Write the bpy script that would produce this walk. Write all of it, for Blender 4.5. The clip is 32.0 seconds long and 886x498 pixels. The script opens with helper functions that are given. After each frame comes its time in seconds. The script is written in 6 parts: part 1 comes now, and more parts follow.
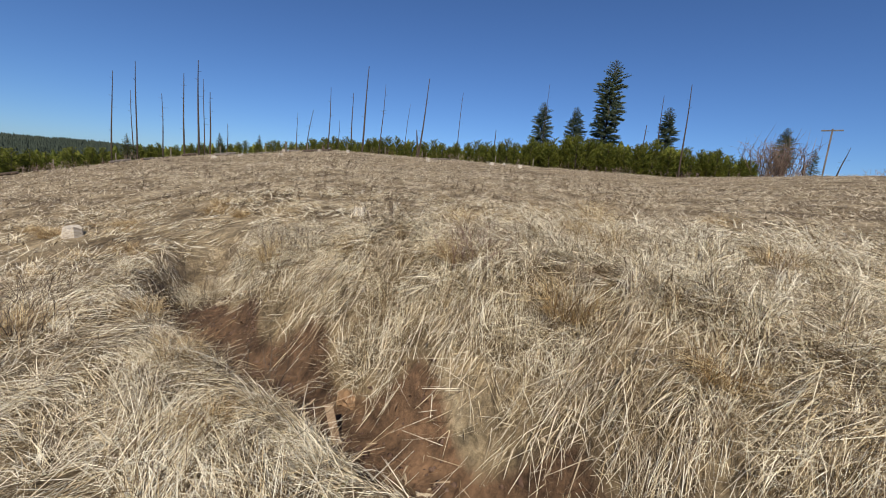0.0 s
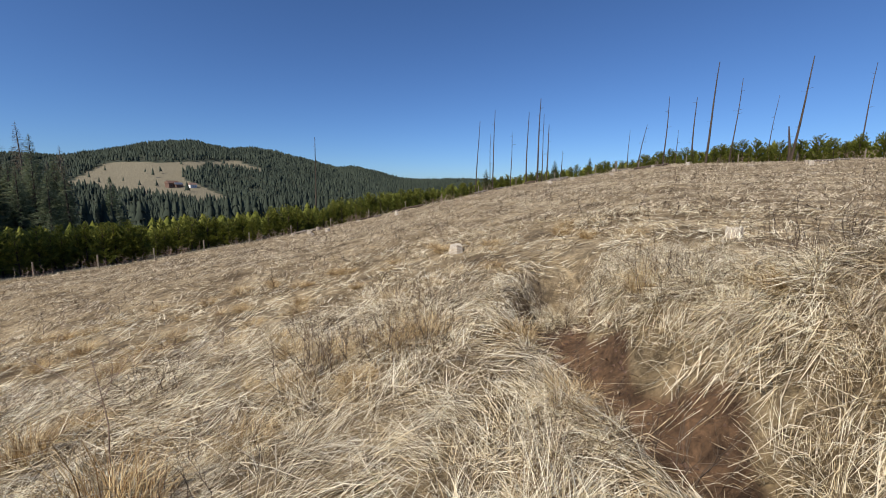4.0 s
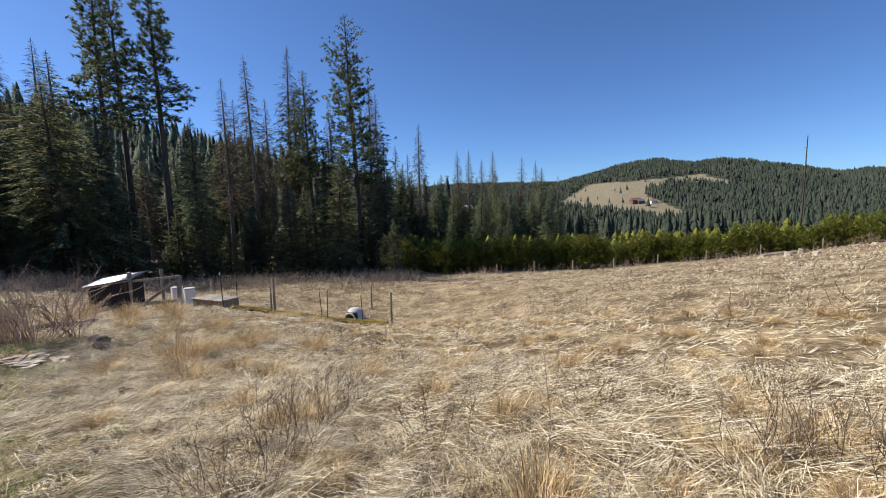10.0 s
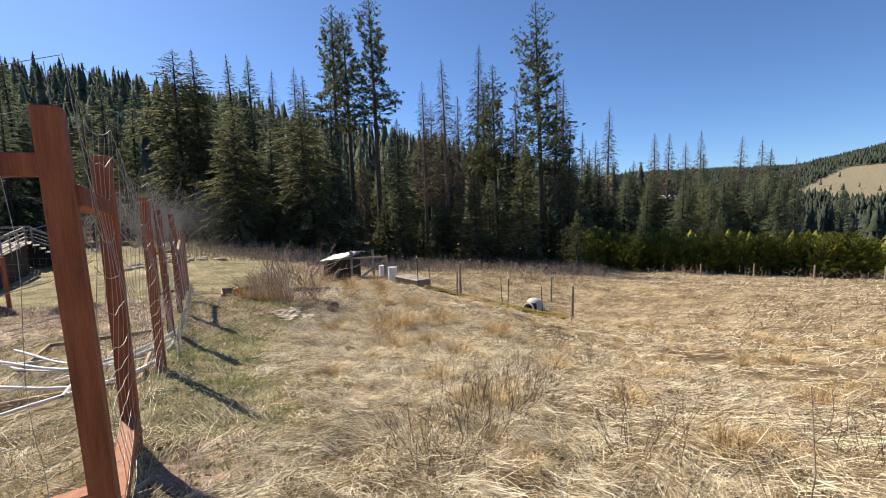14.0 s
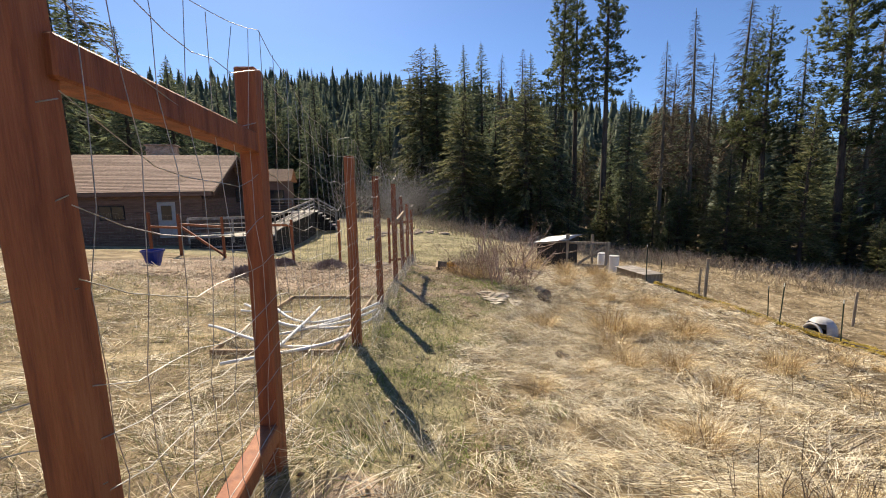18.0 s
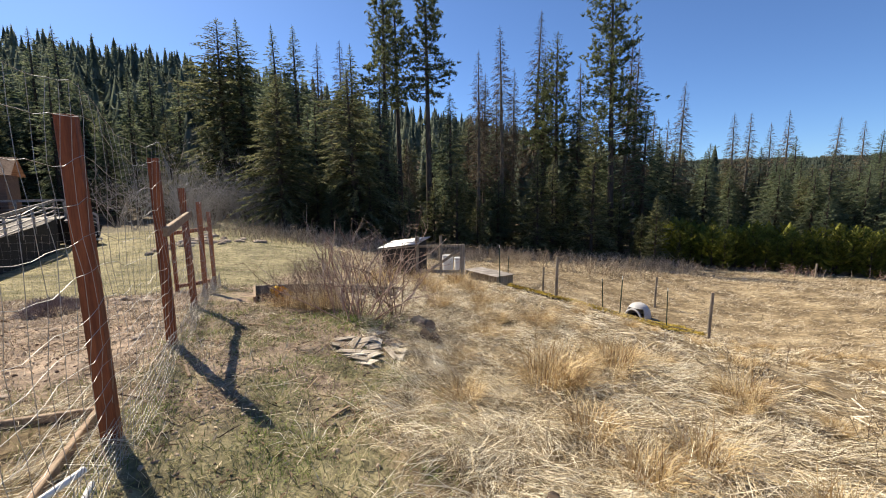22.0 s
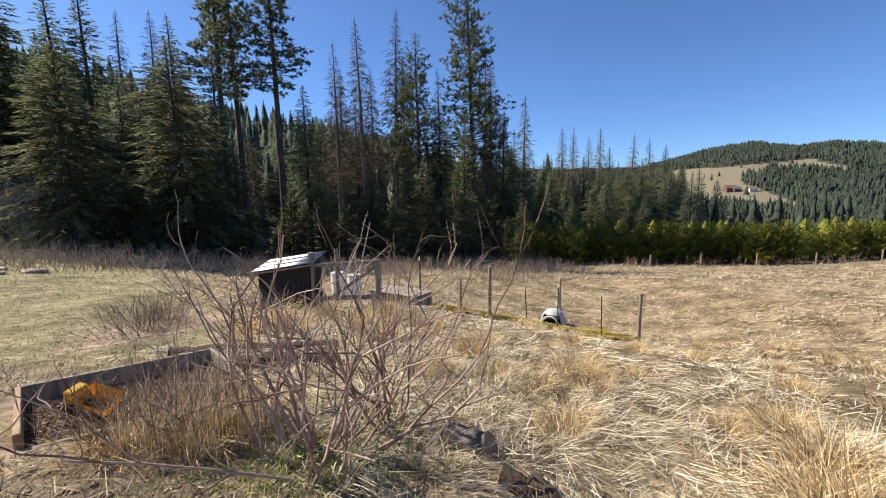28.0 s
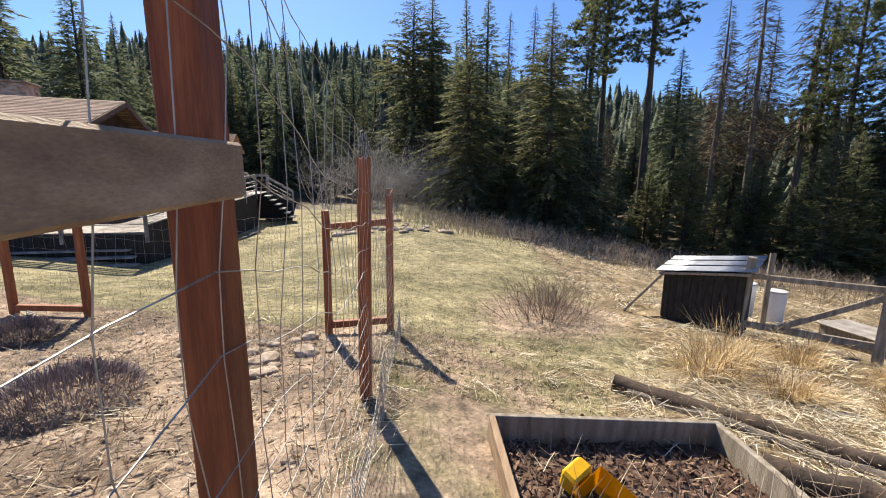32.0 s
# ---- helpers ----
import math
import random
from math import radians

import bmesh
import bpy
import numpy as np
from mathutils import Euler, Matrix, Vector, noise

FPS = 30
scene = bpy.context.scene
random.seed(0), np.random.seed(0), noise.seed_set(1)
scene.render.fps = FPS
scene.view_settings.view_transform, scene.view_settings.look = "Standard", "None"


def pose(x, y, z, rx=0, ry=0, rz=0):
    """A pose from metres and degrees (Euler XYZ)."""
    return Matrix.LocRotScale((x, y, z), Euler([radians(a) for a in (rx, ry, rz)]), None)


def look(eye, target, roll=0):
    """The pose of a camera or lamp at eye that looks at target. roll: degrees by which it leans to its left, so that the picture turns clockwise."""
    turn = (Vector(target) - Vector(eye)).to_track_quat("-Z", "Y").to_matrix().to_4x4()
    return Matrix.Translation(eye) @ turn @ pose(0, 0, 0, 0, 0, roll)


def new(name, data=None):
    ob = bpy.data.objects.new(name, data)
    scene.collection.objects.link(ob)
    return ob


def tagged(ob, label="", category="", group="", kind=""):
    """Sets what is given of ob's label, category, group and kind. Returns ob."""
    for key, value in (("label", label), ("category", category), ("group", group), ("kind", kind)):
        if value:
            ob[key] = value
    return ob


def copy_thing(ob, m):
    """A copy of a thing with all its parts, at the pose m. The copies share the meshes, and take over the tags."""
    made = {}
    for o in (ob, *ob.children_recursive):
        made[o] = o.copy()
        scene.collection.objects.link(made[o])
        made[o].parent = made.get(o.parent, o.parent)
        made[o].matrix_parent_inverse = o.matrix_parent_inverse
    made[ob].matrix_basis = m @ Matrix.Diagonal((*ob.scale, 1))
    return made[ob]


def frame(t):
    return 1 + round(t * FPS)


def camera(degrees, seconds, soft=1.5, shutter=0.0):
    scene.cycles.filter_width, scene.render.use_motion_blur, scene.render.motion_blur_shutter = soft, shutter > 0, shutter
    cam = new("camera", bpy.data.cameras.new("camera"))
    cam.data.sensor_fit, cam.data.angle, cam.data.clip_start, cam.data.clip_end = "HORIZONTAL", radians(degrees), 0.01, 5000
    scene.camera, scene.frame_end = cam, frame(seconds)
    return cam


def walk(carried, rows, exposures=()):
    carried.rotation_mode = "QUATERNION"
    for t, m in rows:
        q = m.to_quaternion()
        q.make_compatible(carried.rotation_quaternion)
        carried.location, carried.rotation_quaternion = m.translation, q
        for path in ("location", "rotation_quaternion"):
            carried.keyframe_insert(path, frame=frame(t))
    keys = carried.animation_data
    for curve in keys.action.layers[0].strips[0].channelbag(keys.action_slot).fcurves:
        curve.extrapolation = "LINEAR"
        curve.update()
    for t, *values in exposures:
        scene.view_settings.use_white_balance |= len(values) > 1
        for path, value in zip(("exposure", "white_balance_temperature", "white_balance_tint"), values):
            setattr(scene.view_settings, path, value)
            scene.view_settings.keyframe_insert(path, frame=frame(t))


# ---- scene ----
cam = camera(93.8, 32.0, 1.0)
PATH = [
    (0, (0.629, 0.184, 1.623), (2.1, 1.498, 1.293), 4.7),
    (0.5, (0.659, 0.274, 1.606), (2.021, 1.701, 1.274), 4.1),
    (1, (0.674, 0.4, 1.59), (1.889, 1.952, 1.251), 3.2),
    (1.5, (0.666, 0.531, 1.567), (1.705, 2.209, 1.239), 2.3),
    (2, (0.623, 0.659, 1.55), (1.474, 2.441, 1.236), 1.7),
    (2.5, (0.561, 0.767, 1.533), (1.228, 2.629, 1.238), 1.2),
    (4.5, (0.509, 1.117, 1.546), (0.521, 3.093, 1.242), 0.2),
    (5, (0.503, 1.184, 1.55), (0.324, 3.153, 1.251), -0.0),
    (5.5, (0.48, 1.24, 1.549), (0.067, 3.177, 1.267), -0.7),
    (6, (0.44, 1.321, 1.547), (-0.215, 3.192, 1.287), -1.4),
    (6.5, (0.4, 1.39, 1.543), (-0.491, 3.165, 1.301), -1.9),
    (7, (0.391, 1.415, 1.528), (-0.7, 3.076, 1.301), -2.1),
    (7.5, (0.398, 1.402, 1.514), (-0.841, 2.956, 1.288), -2.0),
    (8, (0.398, 1.393, 1.519), (-0.943, 2.861, 1.299), -1.8),
    (8.5, (0.393, 1.382, 1.525), (-1.015, 2.785, 1.304), -1.9),
    (9, (0.388, 1.367, 1.528), (-1.074, 2.715, 1.314), -1.7),
    (9.5, (0.397, 1.367, 1.531), (-1.122, 2.65, 1.322), -1.9),
    (10, (0.403, 1.357, 1.538), (-1.179, 2.564, 1.336), -1.8),
    (10.5, (0.399, 1.336, 1.548), (-1.248, 2.455, 1.35), -2.0),
    (11, (0.387, 1.32, 1.56), (-1.32, 2.344, 1.363), -1.8),
    (11.5, (0.38, 1.307, 1.551), (-1.381, 2.235, 1.35), -1.6),
    (12, (0.372, 1.305, 1.543), (-1.435, 2.136, 1.338), -1.8),
    (12.5, (0.363, 1.312, 1.539), (-1.486, 2.046, 1.334), -1.7),
    (13, (0.348, 1.308, 1.54), (-1.537, 1.94, 1.331), -1.5),
    (13.5, (0.309, 1.282, 1.541), (-1.609, 1.809, 1.332), -1.7),
    (15.5, (-0.045, 1.138, 1.513), (-2.024, 1.161, 1.226), -0.8),
    (16, (-0.189, 1.13, 1.508), (-2.145, 0.84, 1.209), -0.4),
    (16.5, (-0.354, 1.13, 1.48), (-2.242, 0.544, 1.176), 0.2),
    (17, (-0.551, 1.139, 1.447), (-2.428, 0.497, 1.188), -0.0),
    (17.5, (-0.806, 1.154, 1.405), (-2.708, 0.588, 1.161), -1.0),
    (18, (-1.139, 1.158, 1.337), (-3.04, 0.601, 1.056), -0.8),
    (18.5, (-1.481, 1.07, 1.31), (-3.382, 0.515, 1.027), -1.0),
    (19, (-1.838, 0.957, 1.282), (-3.754, 0.446, 1.023), -0.3),
    (19.5, (-2.231, 0.855, 1.236), (-4.172, 0.446, 0.985), 0.9),
    (20, (-2.644, 0.731, 1.194), (-4.609, 0.456, 0.942), 0.7),
    (20.5, (-3.056, 0.583, 1.169), (-5.035, 0.435, 0.92), 0.0),
    (21, (-3.46, 0.445, 1.144), (-5.444, 0.432, 0.887), -0.5),
    (21.5, (-3.818, 0.314, 1.131), (-5.796, 0.443, 0.862), -0.5),
    (22, (-4.167, 0.201, 1.121), (-6.128, 0.475, 0.84), -0.6),
    (22.5, (-4.516, 0.113, 1.096), (-6.445, 0.543, 0.789), -0.6),
    (23, (-4.835, -0.018, 1.073), (-6.721, 0.56, 0.746), -1.0),
    (23.5, (-5.151, -0.169, 1.052), (-6.989, 0.537, 0.697), -1.0),
    (24, (-5.486, -0.312, 1.045), (-7.287, 0.486, 0.697), -2.4),
    (24.5, (-5.826, -0.434, 1.037), (-7.6, 0.432, 0.715), -2.2),
    (25, (-6.154, -0.522, 1.027), (-7.897, 0.419, 0.747), -1.4),
    (25.5, (-6.464, -0.58, 1.015), (-8.14, 0.488, 0.792), -1.5),
    (27.5, (-7.626, -0.71, 0.901), (-9.137, 0.579, 0.673), -0.7),
    (28, (-7.929, -0.802, 0.893), (-9.667, 0.153, 0.634), -1.1),
    (28.5, (-8.258, -0.942, 0.89), (-10.151, -0.347, 0.639), -1.1),
    (29, (-8.62, -1.107, 0.884), (-10.592, -0.86, 0.66), -0.9),
    (29.5, (-8.948, -1.305, 0.87), (-10.934, -1.355, 0.636), -0.5),
    (30, (-9.235, -1.512, 0.855), (-11.201, -1.779, 0.603), 0.1),
    (30.5, (-9.557, -1.673, 0.847), (-11.493, -2.092, 0.568), 0.5),
    (31, (-9.851, -1.832, 0.842), (-11.761, -2.338, 0.534), 1.0),
    (31.5, (-10.133, -2.033, 0.82), (-12.035, -2.561, 0.497), 1.0),
    (32, (-10.437, -2.207, 0.792), (-12.345, -2.701, 0.453), 0.9),
]
walk(cam, [(t, look(e, g, r)) for t, e, g, r in PATH], ((0, -0.1, 6700, 10), (2.5, -0.07, 6700, 10), (6, 0.18, 6600, 10), (9, 0.38, 6700, 10), (13, 0.6, 7250, 10), (17, 0.7, 7900, 10), (20, 0.66, 7600, 10), (23, 0.66, 7400, 10), (28, 0.68, 7100, 10), (32, 0.92, 7250, 10)))

# ---- world and sun ----
SUN_TO = Vector((-0.77, -0.64, 0.92)).normalized()
world = bpy.data.worlds.new("sky")
scene.world = world
world.use_nodes = True
wn = world.node_tree.nodes
sky = wn.new("ShaderNodeTexSky")
sky.sky_type = "NISHITA"
sky.sun_disc = False
sky.sun_elevation = math.asin(SUN_TO.z)
sky.sun_rotation = math.atan2(SUN_TO.x, SUN_TO.y)
sky.altitude = 2500.0
sky.air_density = 1.0
sky.dust_density = 2.2
sky.ozone_density = 6.0
wn["Background"].inputs["Strength"].default_value = 0.095
tint = wn.new("ShaderNodeMix")
tint.data_type, tint.blend_type = "RGBA", "MULTIPLY"
tint.inputs["Factor"].default_value = 1.0
tint.inputs["B"].default_value = (0.74, 0.94, 1.17, 1)
world.node_tree.links.new(sky.outputs[0], tint.inputs["A"])
world.node_tree.links.new(tint.outputs["Result"], wn["Background"].inputs["Color"])
sun = new("sun", bpy.data.lights.new("sun", "SUN"))
sun.data.energy = 5.0
sun.data.angle = radians(0.5)
sun.data.color = (1.0, 0.94, 0.84)
sun.matrix_world = look((0, 0, 60), Vector((0, 0, 60)) - SUN_TO)


# ---- materials ----
def material(name, colors, scale=8.0, rough=0.85, metal=0.0, bump=0.3, fine=60.0, stretch=(1, 1, 1), island=0.0, rand=0.0, spec=0.3, detail=6.0):
    """Two noises drive a ramp over the colours; the finer one also the relief."""
    m = bpy.data.materials.new(name)
    m.use_nodes = True
    nt = m.node_tree
    n, l = nt.nodes, nt.links
    b = n["Principled BSDF"]
    b.inputs["Roughness"].default_value = rough
    b.inputs["Metallic"].default_value = metal
    b.inputs["Specular IOR Level"].default_value = spec
    tc = n.new("ShaderNodeTexCoord")
    mp = n.new("ShaderNodeMapping")
    mp.inputs["Scale"].default_value = stretch
    l.new(tc.outputs["Object"], mp.inputs["Vector"])
    n1 = n.new("ShaderNodeTexNoise")
    n1.inputs["Scale"].default_value = scale
    n1.inputs["Detail"].default_value = detail
    n2 = n.new("ShaderNodeTexNoise")
    n2.inputs["Scale"].default_value = fine
    n2.inputs["Detail"].default_value = 4.0
    l.new(mp.outputs[0], n1.inputs["Vector"])
    l.new(mp.outputs[0], n2.inputs["Vector"])
    mix = n.new("ShaderNodeMath")
    mix.operation = "MULTIPLY_ADD"
    mix.inputs[1].default_value = 0.45
    l.new(n2.outputs["Fac"], mix.inputs[0])
    add = n.new("ShaderNodeMath")
    add.operation = "MULTIPLY_ADD"
    add.inputs[1].default_value = 1.0
    add.inputs[2].default_value = -0.22
    l.new(n1.outputs["Fac"], add.inputs[0])
    l.new(add.outputs[0], mix.inputs[2])
    fac = mix.outputs[0]
    if island or rand:
        src = n.new("ShaderNodeNewGeometry").outputs["Random Per Island"] if island else n.new("ShaderNodeObjectInfo").outputs["Random"]
        sp = n.new("ShaderNodeMath")
        sp.operation = "MULTIPLY_ADD"
        sp.inputs[1].default_value = island or rand
        sp.inputs[2].default_value = -0.5 * (island or rand)
        l.new(src, sp.inputs[0])
        ad = n.new("ShaderNodeMath")
        l.new(sp.outputs[0], ad.inputs[0])
        l.new(fac, ad.inputs[1])
        fac = ad.outputs[0]
    ramp = n.new("ShaderNodeValToRGB")
    ramp.color_ramp.elements[0].position = 0.25
    ramp.color_ramp.elements[1].position = 0.75
    ramp.color_ramp.elements[0].color = (*colors[0], 1)
    ramp.color_ramp.elements[1].color = (*colors[-1], 1)
    for i, c in enumerate(colors[1:-1]):
        e = ramp.color_ramp.elements.new(0.25 + 0.5 * (i + 1) / (len(colors) - 1))
        e.color = (*c, 1)
    l.new(fac, ramp.inputs["Fac"])
    l.new(ramp.outputs["Color"], b.inputs["Base Color"])
    if bump:
        bp = n.new("ShaderNodeBump")
        bp.inputs["Strength"].default_value = bump
        bp.inputs["Distance"].default_value = 0.02
        l.new(mix.outputs[0], bp.inputs["Height"])
        l.new(bp.outputs["Normal"], b.inputs["Normal"])
    return m


def translucent(m, amount):
    """Lets part of the light through thin leaves."""
    nt = m.node_tree
    b = nt.nodes["Principled BSDF"]
    tr = nt.nodes.new("ShaderNodeBsdfTranslucent")
    mx = nt.nodes.new("ShaderNodeMixShader")
    mx.inputs[0].default_value = amount
    col = b.inputs["Base Color"].links[0].from_socket
    nt.links.new(col, tr.inputs["Color"])
    nt.links.new(b.outputs[0], mx.inputs[1])
    nt.links.new(tr.outputs[0], mx.inputs[2])
    nt.links.new(mx.outputs[0], nt.nodes["Material Output"].inputs["Surface"])
    return m


STAIN = material("redwood_stain", [(0.16, 0.045, 0.02), (0.27, 0.085, 0.035), (0.36, 0.13, 0.055)], 3.0, 0.6, bump=0.25, fine=26, stretch=(9, 9, 0.7), rand=0.25)
LUMBER = material("weathered_lumber", [(0.2, 0.13, 0.085), (0.32, 0.22, 0.14), (0.46, 0.34, 0.23)], 2.0, 0.75, bump=0.3, fine=30, stretch=(1, 10, 10))
OLDWOOD = material("grey_old_wood", [(0.16, 0.13, 0.1), (0.27, 0.23, 0.18), (0.42, 0.37, 0.3)], 3.0, 0.85, bump=0.4, fine=40, stretch=(6, 6, 0.8))
WIRE = material("galvanised_wire", [(0.3, 0.29, 0.27), (0.5, 0.49, 0.47)], 20, 0.45, 0.6, bump=0.0)
TPOST = material("green_steel_post", [(0.02, 0.035, 0.025), (0.045, 0.07, 0.05)], 10, 0.5, 0.2, bump=0.1)
WHITE = material("white_paint", [(0.68, 0.68, 0.66), (0.82, 0.82, 0.8)], 6, 0.5, bump=0.05)
BARK = material("conifer_bark", [(0.035, 0.027, 0.022), (0.075, 0.055, 0.042), (0.12, 0.085, 0.06)], 2.0, 0.95, bump=0.8, fine=14, stretch=(3, 3, 0.5))
TRUNK = material("grey_conifer_bark", [(0.035, 0.028, 0.023), (0.075, 0.06, 0.05), (0.13, 0.1, 0.08)], 2.0, 0.95, bump=0.6, fine=14, stretch=(3, 3, 0.5))
PALEBARK = material("dead_wood", [(0.09, 0.075, 0.065), (0.17, 0.145, 0.12), (0.28, 0.24, 0.2)], 2.0, 0.9, bump=0.5, fine=16, stretch=(4, 4, 0.4))
TWIG = material("bare_twigs", [(0.1, 0.065, 0.05), (0.21, 0.14, 0.105), (0.34, 0.26, 0.2)], 5, 0.7, bump=0.2, fine=30, island=0.5)
REDTWIG = material("reddish_twigs", [(0.18, 0.1, 0.08), (0.36, 0.24, 0.19), (0.54, 0.44, 0.37)], 5, 0.7, bump=0.2, fine=30, island=0.5)
FIR = translucent(material("fir_needles", [(0.065, 0.092, 0.052), (0.15, 0.19, 0.112), (0.26, 0.29, 0.175)], 0.25, 0.75, bump=0.0, fine=5, island=0.5), 0.55)
# fir needles greyed in the base colour to stand for distance haze
HAZEFIR = translucent(material("hazed_fir_needles", [(0.075, 0.1, 0.075), (0.15, 0.185, 0.14), (0.24, 0.27, 0.2)], 0.1, 0.8, bump=0.0, fine=2, island=0.5), 0.5)
OLIVE = translucent(material("olive_fir_needles", [(0.075, 0.09, 0.04), (0.16, 0.175, 0.085), (0.28, 0.27, 0.15)], 0.25, 0.75, bump=0.0, fine=5, island=0.5), 0.5)
PINE = translucent(material("pine_needles", [(0.06, 0.08, 0.04), (0.125, 0.15, 0.07), (0.21, 0.225, 0.11)], 0.25, 0.75, bump=0.0, fine=5, island=0.5), 0.55)
RIDGE = material("far_forest", [(0.024, 0.035, 0.026), (0.05, 0.064, 0.044)], 0.02, 0.9, bump=0.0, fine=0.2, island=0.4)
YOUNG = translucent(material("young_pine_needles", [(0.08, 0.1, 0.015), (0.165, 0.185, 0.028), (0.28, 0.28, 0.055)], 0.8, 0.8, bump=0.0, fine=5, island=0.4), 0.3)
GREYTWIG = material("grey_alder_twigs", [(0.2, 0.18, 0.165), (0.36, 0.335, 0.31), (0.5, 0.47, 0.44)], 5, 0.8, bump=0.0, island=0.5)
LARCH = material("larch_twigs", [(0.08, 0.055, 0.038), (0.15, 0.11, 0.07), (0.22, 0.17, 0.11)], 2, 0.9, bump=0.0, island=0.3)
STRAW = translucent(material("dry_grass", [(0.12, 0.08, 0.04), (0.55, 0.43, 0.255), (0.78, 0.67, 0.455), (0.93, 0.86, 0.68)], 2.6, 0.6, bump=0.0, fine=6.0, island=0.9), 0.12)
TAN = translucent(material("tan_bunch_grass", [(0.25, 0.15, 0.06), (0.55, 0.39, 0.19), (0.78, 0.62, 0.36)], 2.6, 0.5, bump=0.0, fine=6.0, island=0.9), 0.15)
GREYSTRAW = translucent(material("grey_dead_grass", [(0.17, 0.125, 0.08), (0.46, 0.37, 0.25), (0.78, 0.68, 0.51)], 2.6, 0.7, bump=0.0, fine=6.0, island=0.9), 0.12)
GREEN = translucent(material("lawn_grass", [(0.14, 0.16, 0.055), (0.29, 0.29, 0.12), (0.56, 0.48, 0.29)], 0.8, 0.7, bump=0.0, fine=6.0, island=0.7), 0.3)
FRESH = translucent(material("fresh_grass", [(0.11, 0.17, 0.035), (0.22, 0.3, 0.065), (0.36, 0.42, 0.13)], 2, 0.7, bump=0.0, fine=8, island=0.7), 0.3)
MOSS = material("yellow_moss", [(0.26, 0.19, 0.035), (0.45, 0.33, 0.06), (0.6, 0.46, 0.13)], 4, 0.95, bump=0.8, fine=40)
STONE = material("field_stone", [(0.2, 0.15, 0.11), (0.37, 0.29, 0.22), (0.55, 0.45, 0.36)], 3, 0.9, bump=0.5, fine=20, rand=0.3)
SHINGLE = material("brown_shingle", [(0.17, 0.105, 0.08), (0.25, 0.165, 0.125), (0.34, 0.23, 0.18)], 6, 0.9, bump=0.3, fine=30, rand=0.5)
SIDING = material("brown_siding", [(0.11, 0.062, 0.045), (0.17, 0.1, 0.072), (0.23, 0.14, 0.105)], 2, 0.8, bump=0.2, fine=20, stretch=(1, 1, 6), rand=0.2)
PLANK = material("bleached_plank", [(0.28, 0.23, 0.18), (0.46, 0.4, 0.32), (0.62, 0.56, 0.47)], 3, 0.8, bump=0.3, fine=40, stretch=(1, 8, 8), rand=0.4)
DECK = material("grey_deck_wood", [(0.13, 0.112, 0.098), (0.29, 0.26, 0.23), (0.5, 0.46, 0.42)], 3, 0.7, bump=0.2, fine=30)
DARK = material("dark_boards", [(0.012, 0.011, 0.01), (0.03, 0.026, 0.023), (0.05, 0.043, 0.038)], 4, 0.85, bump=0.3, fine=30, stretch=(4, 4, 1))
TIN = material("corrugated_tin", [(0.24, 0.26, 0.29), (0.36, 0.38, 0.41), (0.5, 0.52, 0.54)], 3, 0.42, 0.75, bump=0.1, fine=25)
YELLOW = material("yellow_plastic", [(0.62, 0.33, 0.01), (0.75, 0.43, 0.015)], 5, 0.45, bump=0.03)
PVC = material("white_pvc", [(0.62, 0.62, 0.6), (0.75, 0.75, 0.74)], 6, 0.4, bump=0.02)
BLUEPOT = material("blue_glaze", [(0.015, 0.03, 0.16), (0.03, 0.05, 0.26)], 5, 0.2, bump=0.02)
GREYPLASTIC = material("pale_grey_plastic", [(0.42, 0.42, 0.42), (0.56, 0.55, 0.54)], 6, 0.5, bump=0.05)
LEADGLASS = material("window_glass", [(0.02, 0.022, 0.025), (0.03, 0.034, 0.04)], 3, 0.08, bump=0.0, spec=0.6)
BRUSH = material("tan_brush_twigs", [(0.2, 0.15, 0.105), (0.36, 0.28, 0.2), (0.55, 0.46, 0.35)], 5, 0.85, bump=0.0, island=0.6)
WEED = material("dark_dead_stalks", [(0.05, 0.034, 0.025), (0.1, 0.072, 0.052), (0.19, 0.14, 0.1)], 5, 0.85, bump=0.0, island=0.5)
LAVENDER = material("dead_lavender", [(0.13, 0.1, 0.1), (0.23, 0.18, 0.18), (0.33, 0.28, 0.27)], 3, 0.9, bump=0.0, island=0.5)
SOIL = material("bed_soil", [(0.05, 0.028, 0.02), (0.11, 0.065, 0.046), (0.21, 0.14, 0.1)], 6, 0.95, bump=1.0, fine=50)


# ---- mesh helpers ----
def part(name, bm, mat, parent=None, label=""):
    """Links a bmesh as one mesh object, under a thing or a part."""
    me = bpy.data.meshes.new(name)
    bm.to_mesh(me)
    bm.free()
    me.materials.append(mat)
    ob = new(name, me)
    if parent is not None:
        ob.parent = parent
    return tagged(ob, label)


def soup(name, v, f, mat, parent=None, smooth=False):
    """Links arrays of corners and equal-sided faces as one mesh object."""
    v = np.asarray(v, dtype=np.float32).reshape(-1, 3)
    f = np.asarray(f, dtype=np.int32)
    k = f.shape[1]
    me = bpy.data.meshes.new(name)
    me.vertices.add(len(v))
    me.vertices.foreach_set("co", v.ravel())
    me.loops.add(f.size)
    me.loops.foreach_set("vertex_index", f.ravel())
    me.polygons.add(len(f))
    me.polygons.foreach_set("loop_start", np.arange(0, f.size, k, dtype=np.int32))
    me.polygons.foreach_set("loop_total", np.full(len(f), k, dtype=np.int32))
    if smooth:
        me.polygons.foreach_set("use_smooth", np.ones(len(f), dtype=bool))
    me.update(calc_edges=True)
    me.materials.append(mat)
    ob = new(name, me)
    if parent is not None:
        ob.parent = parent
    return ob


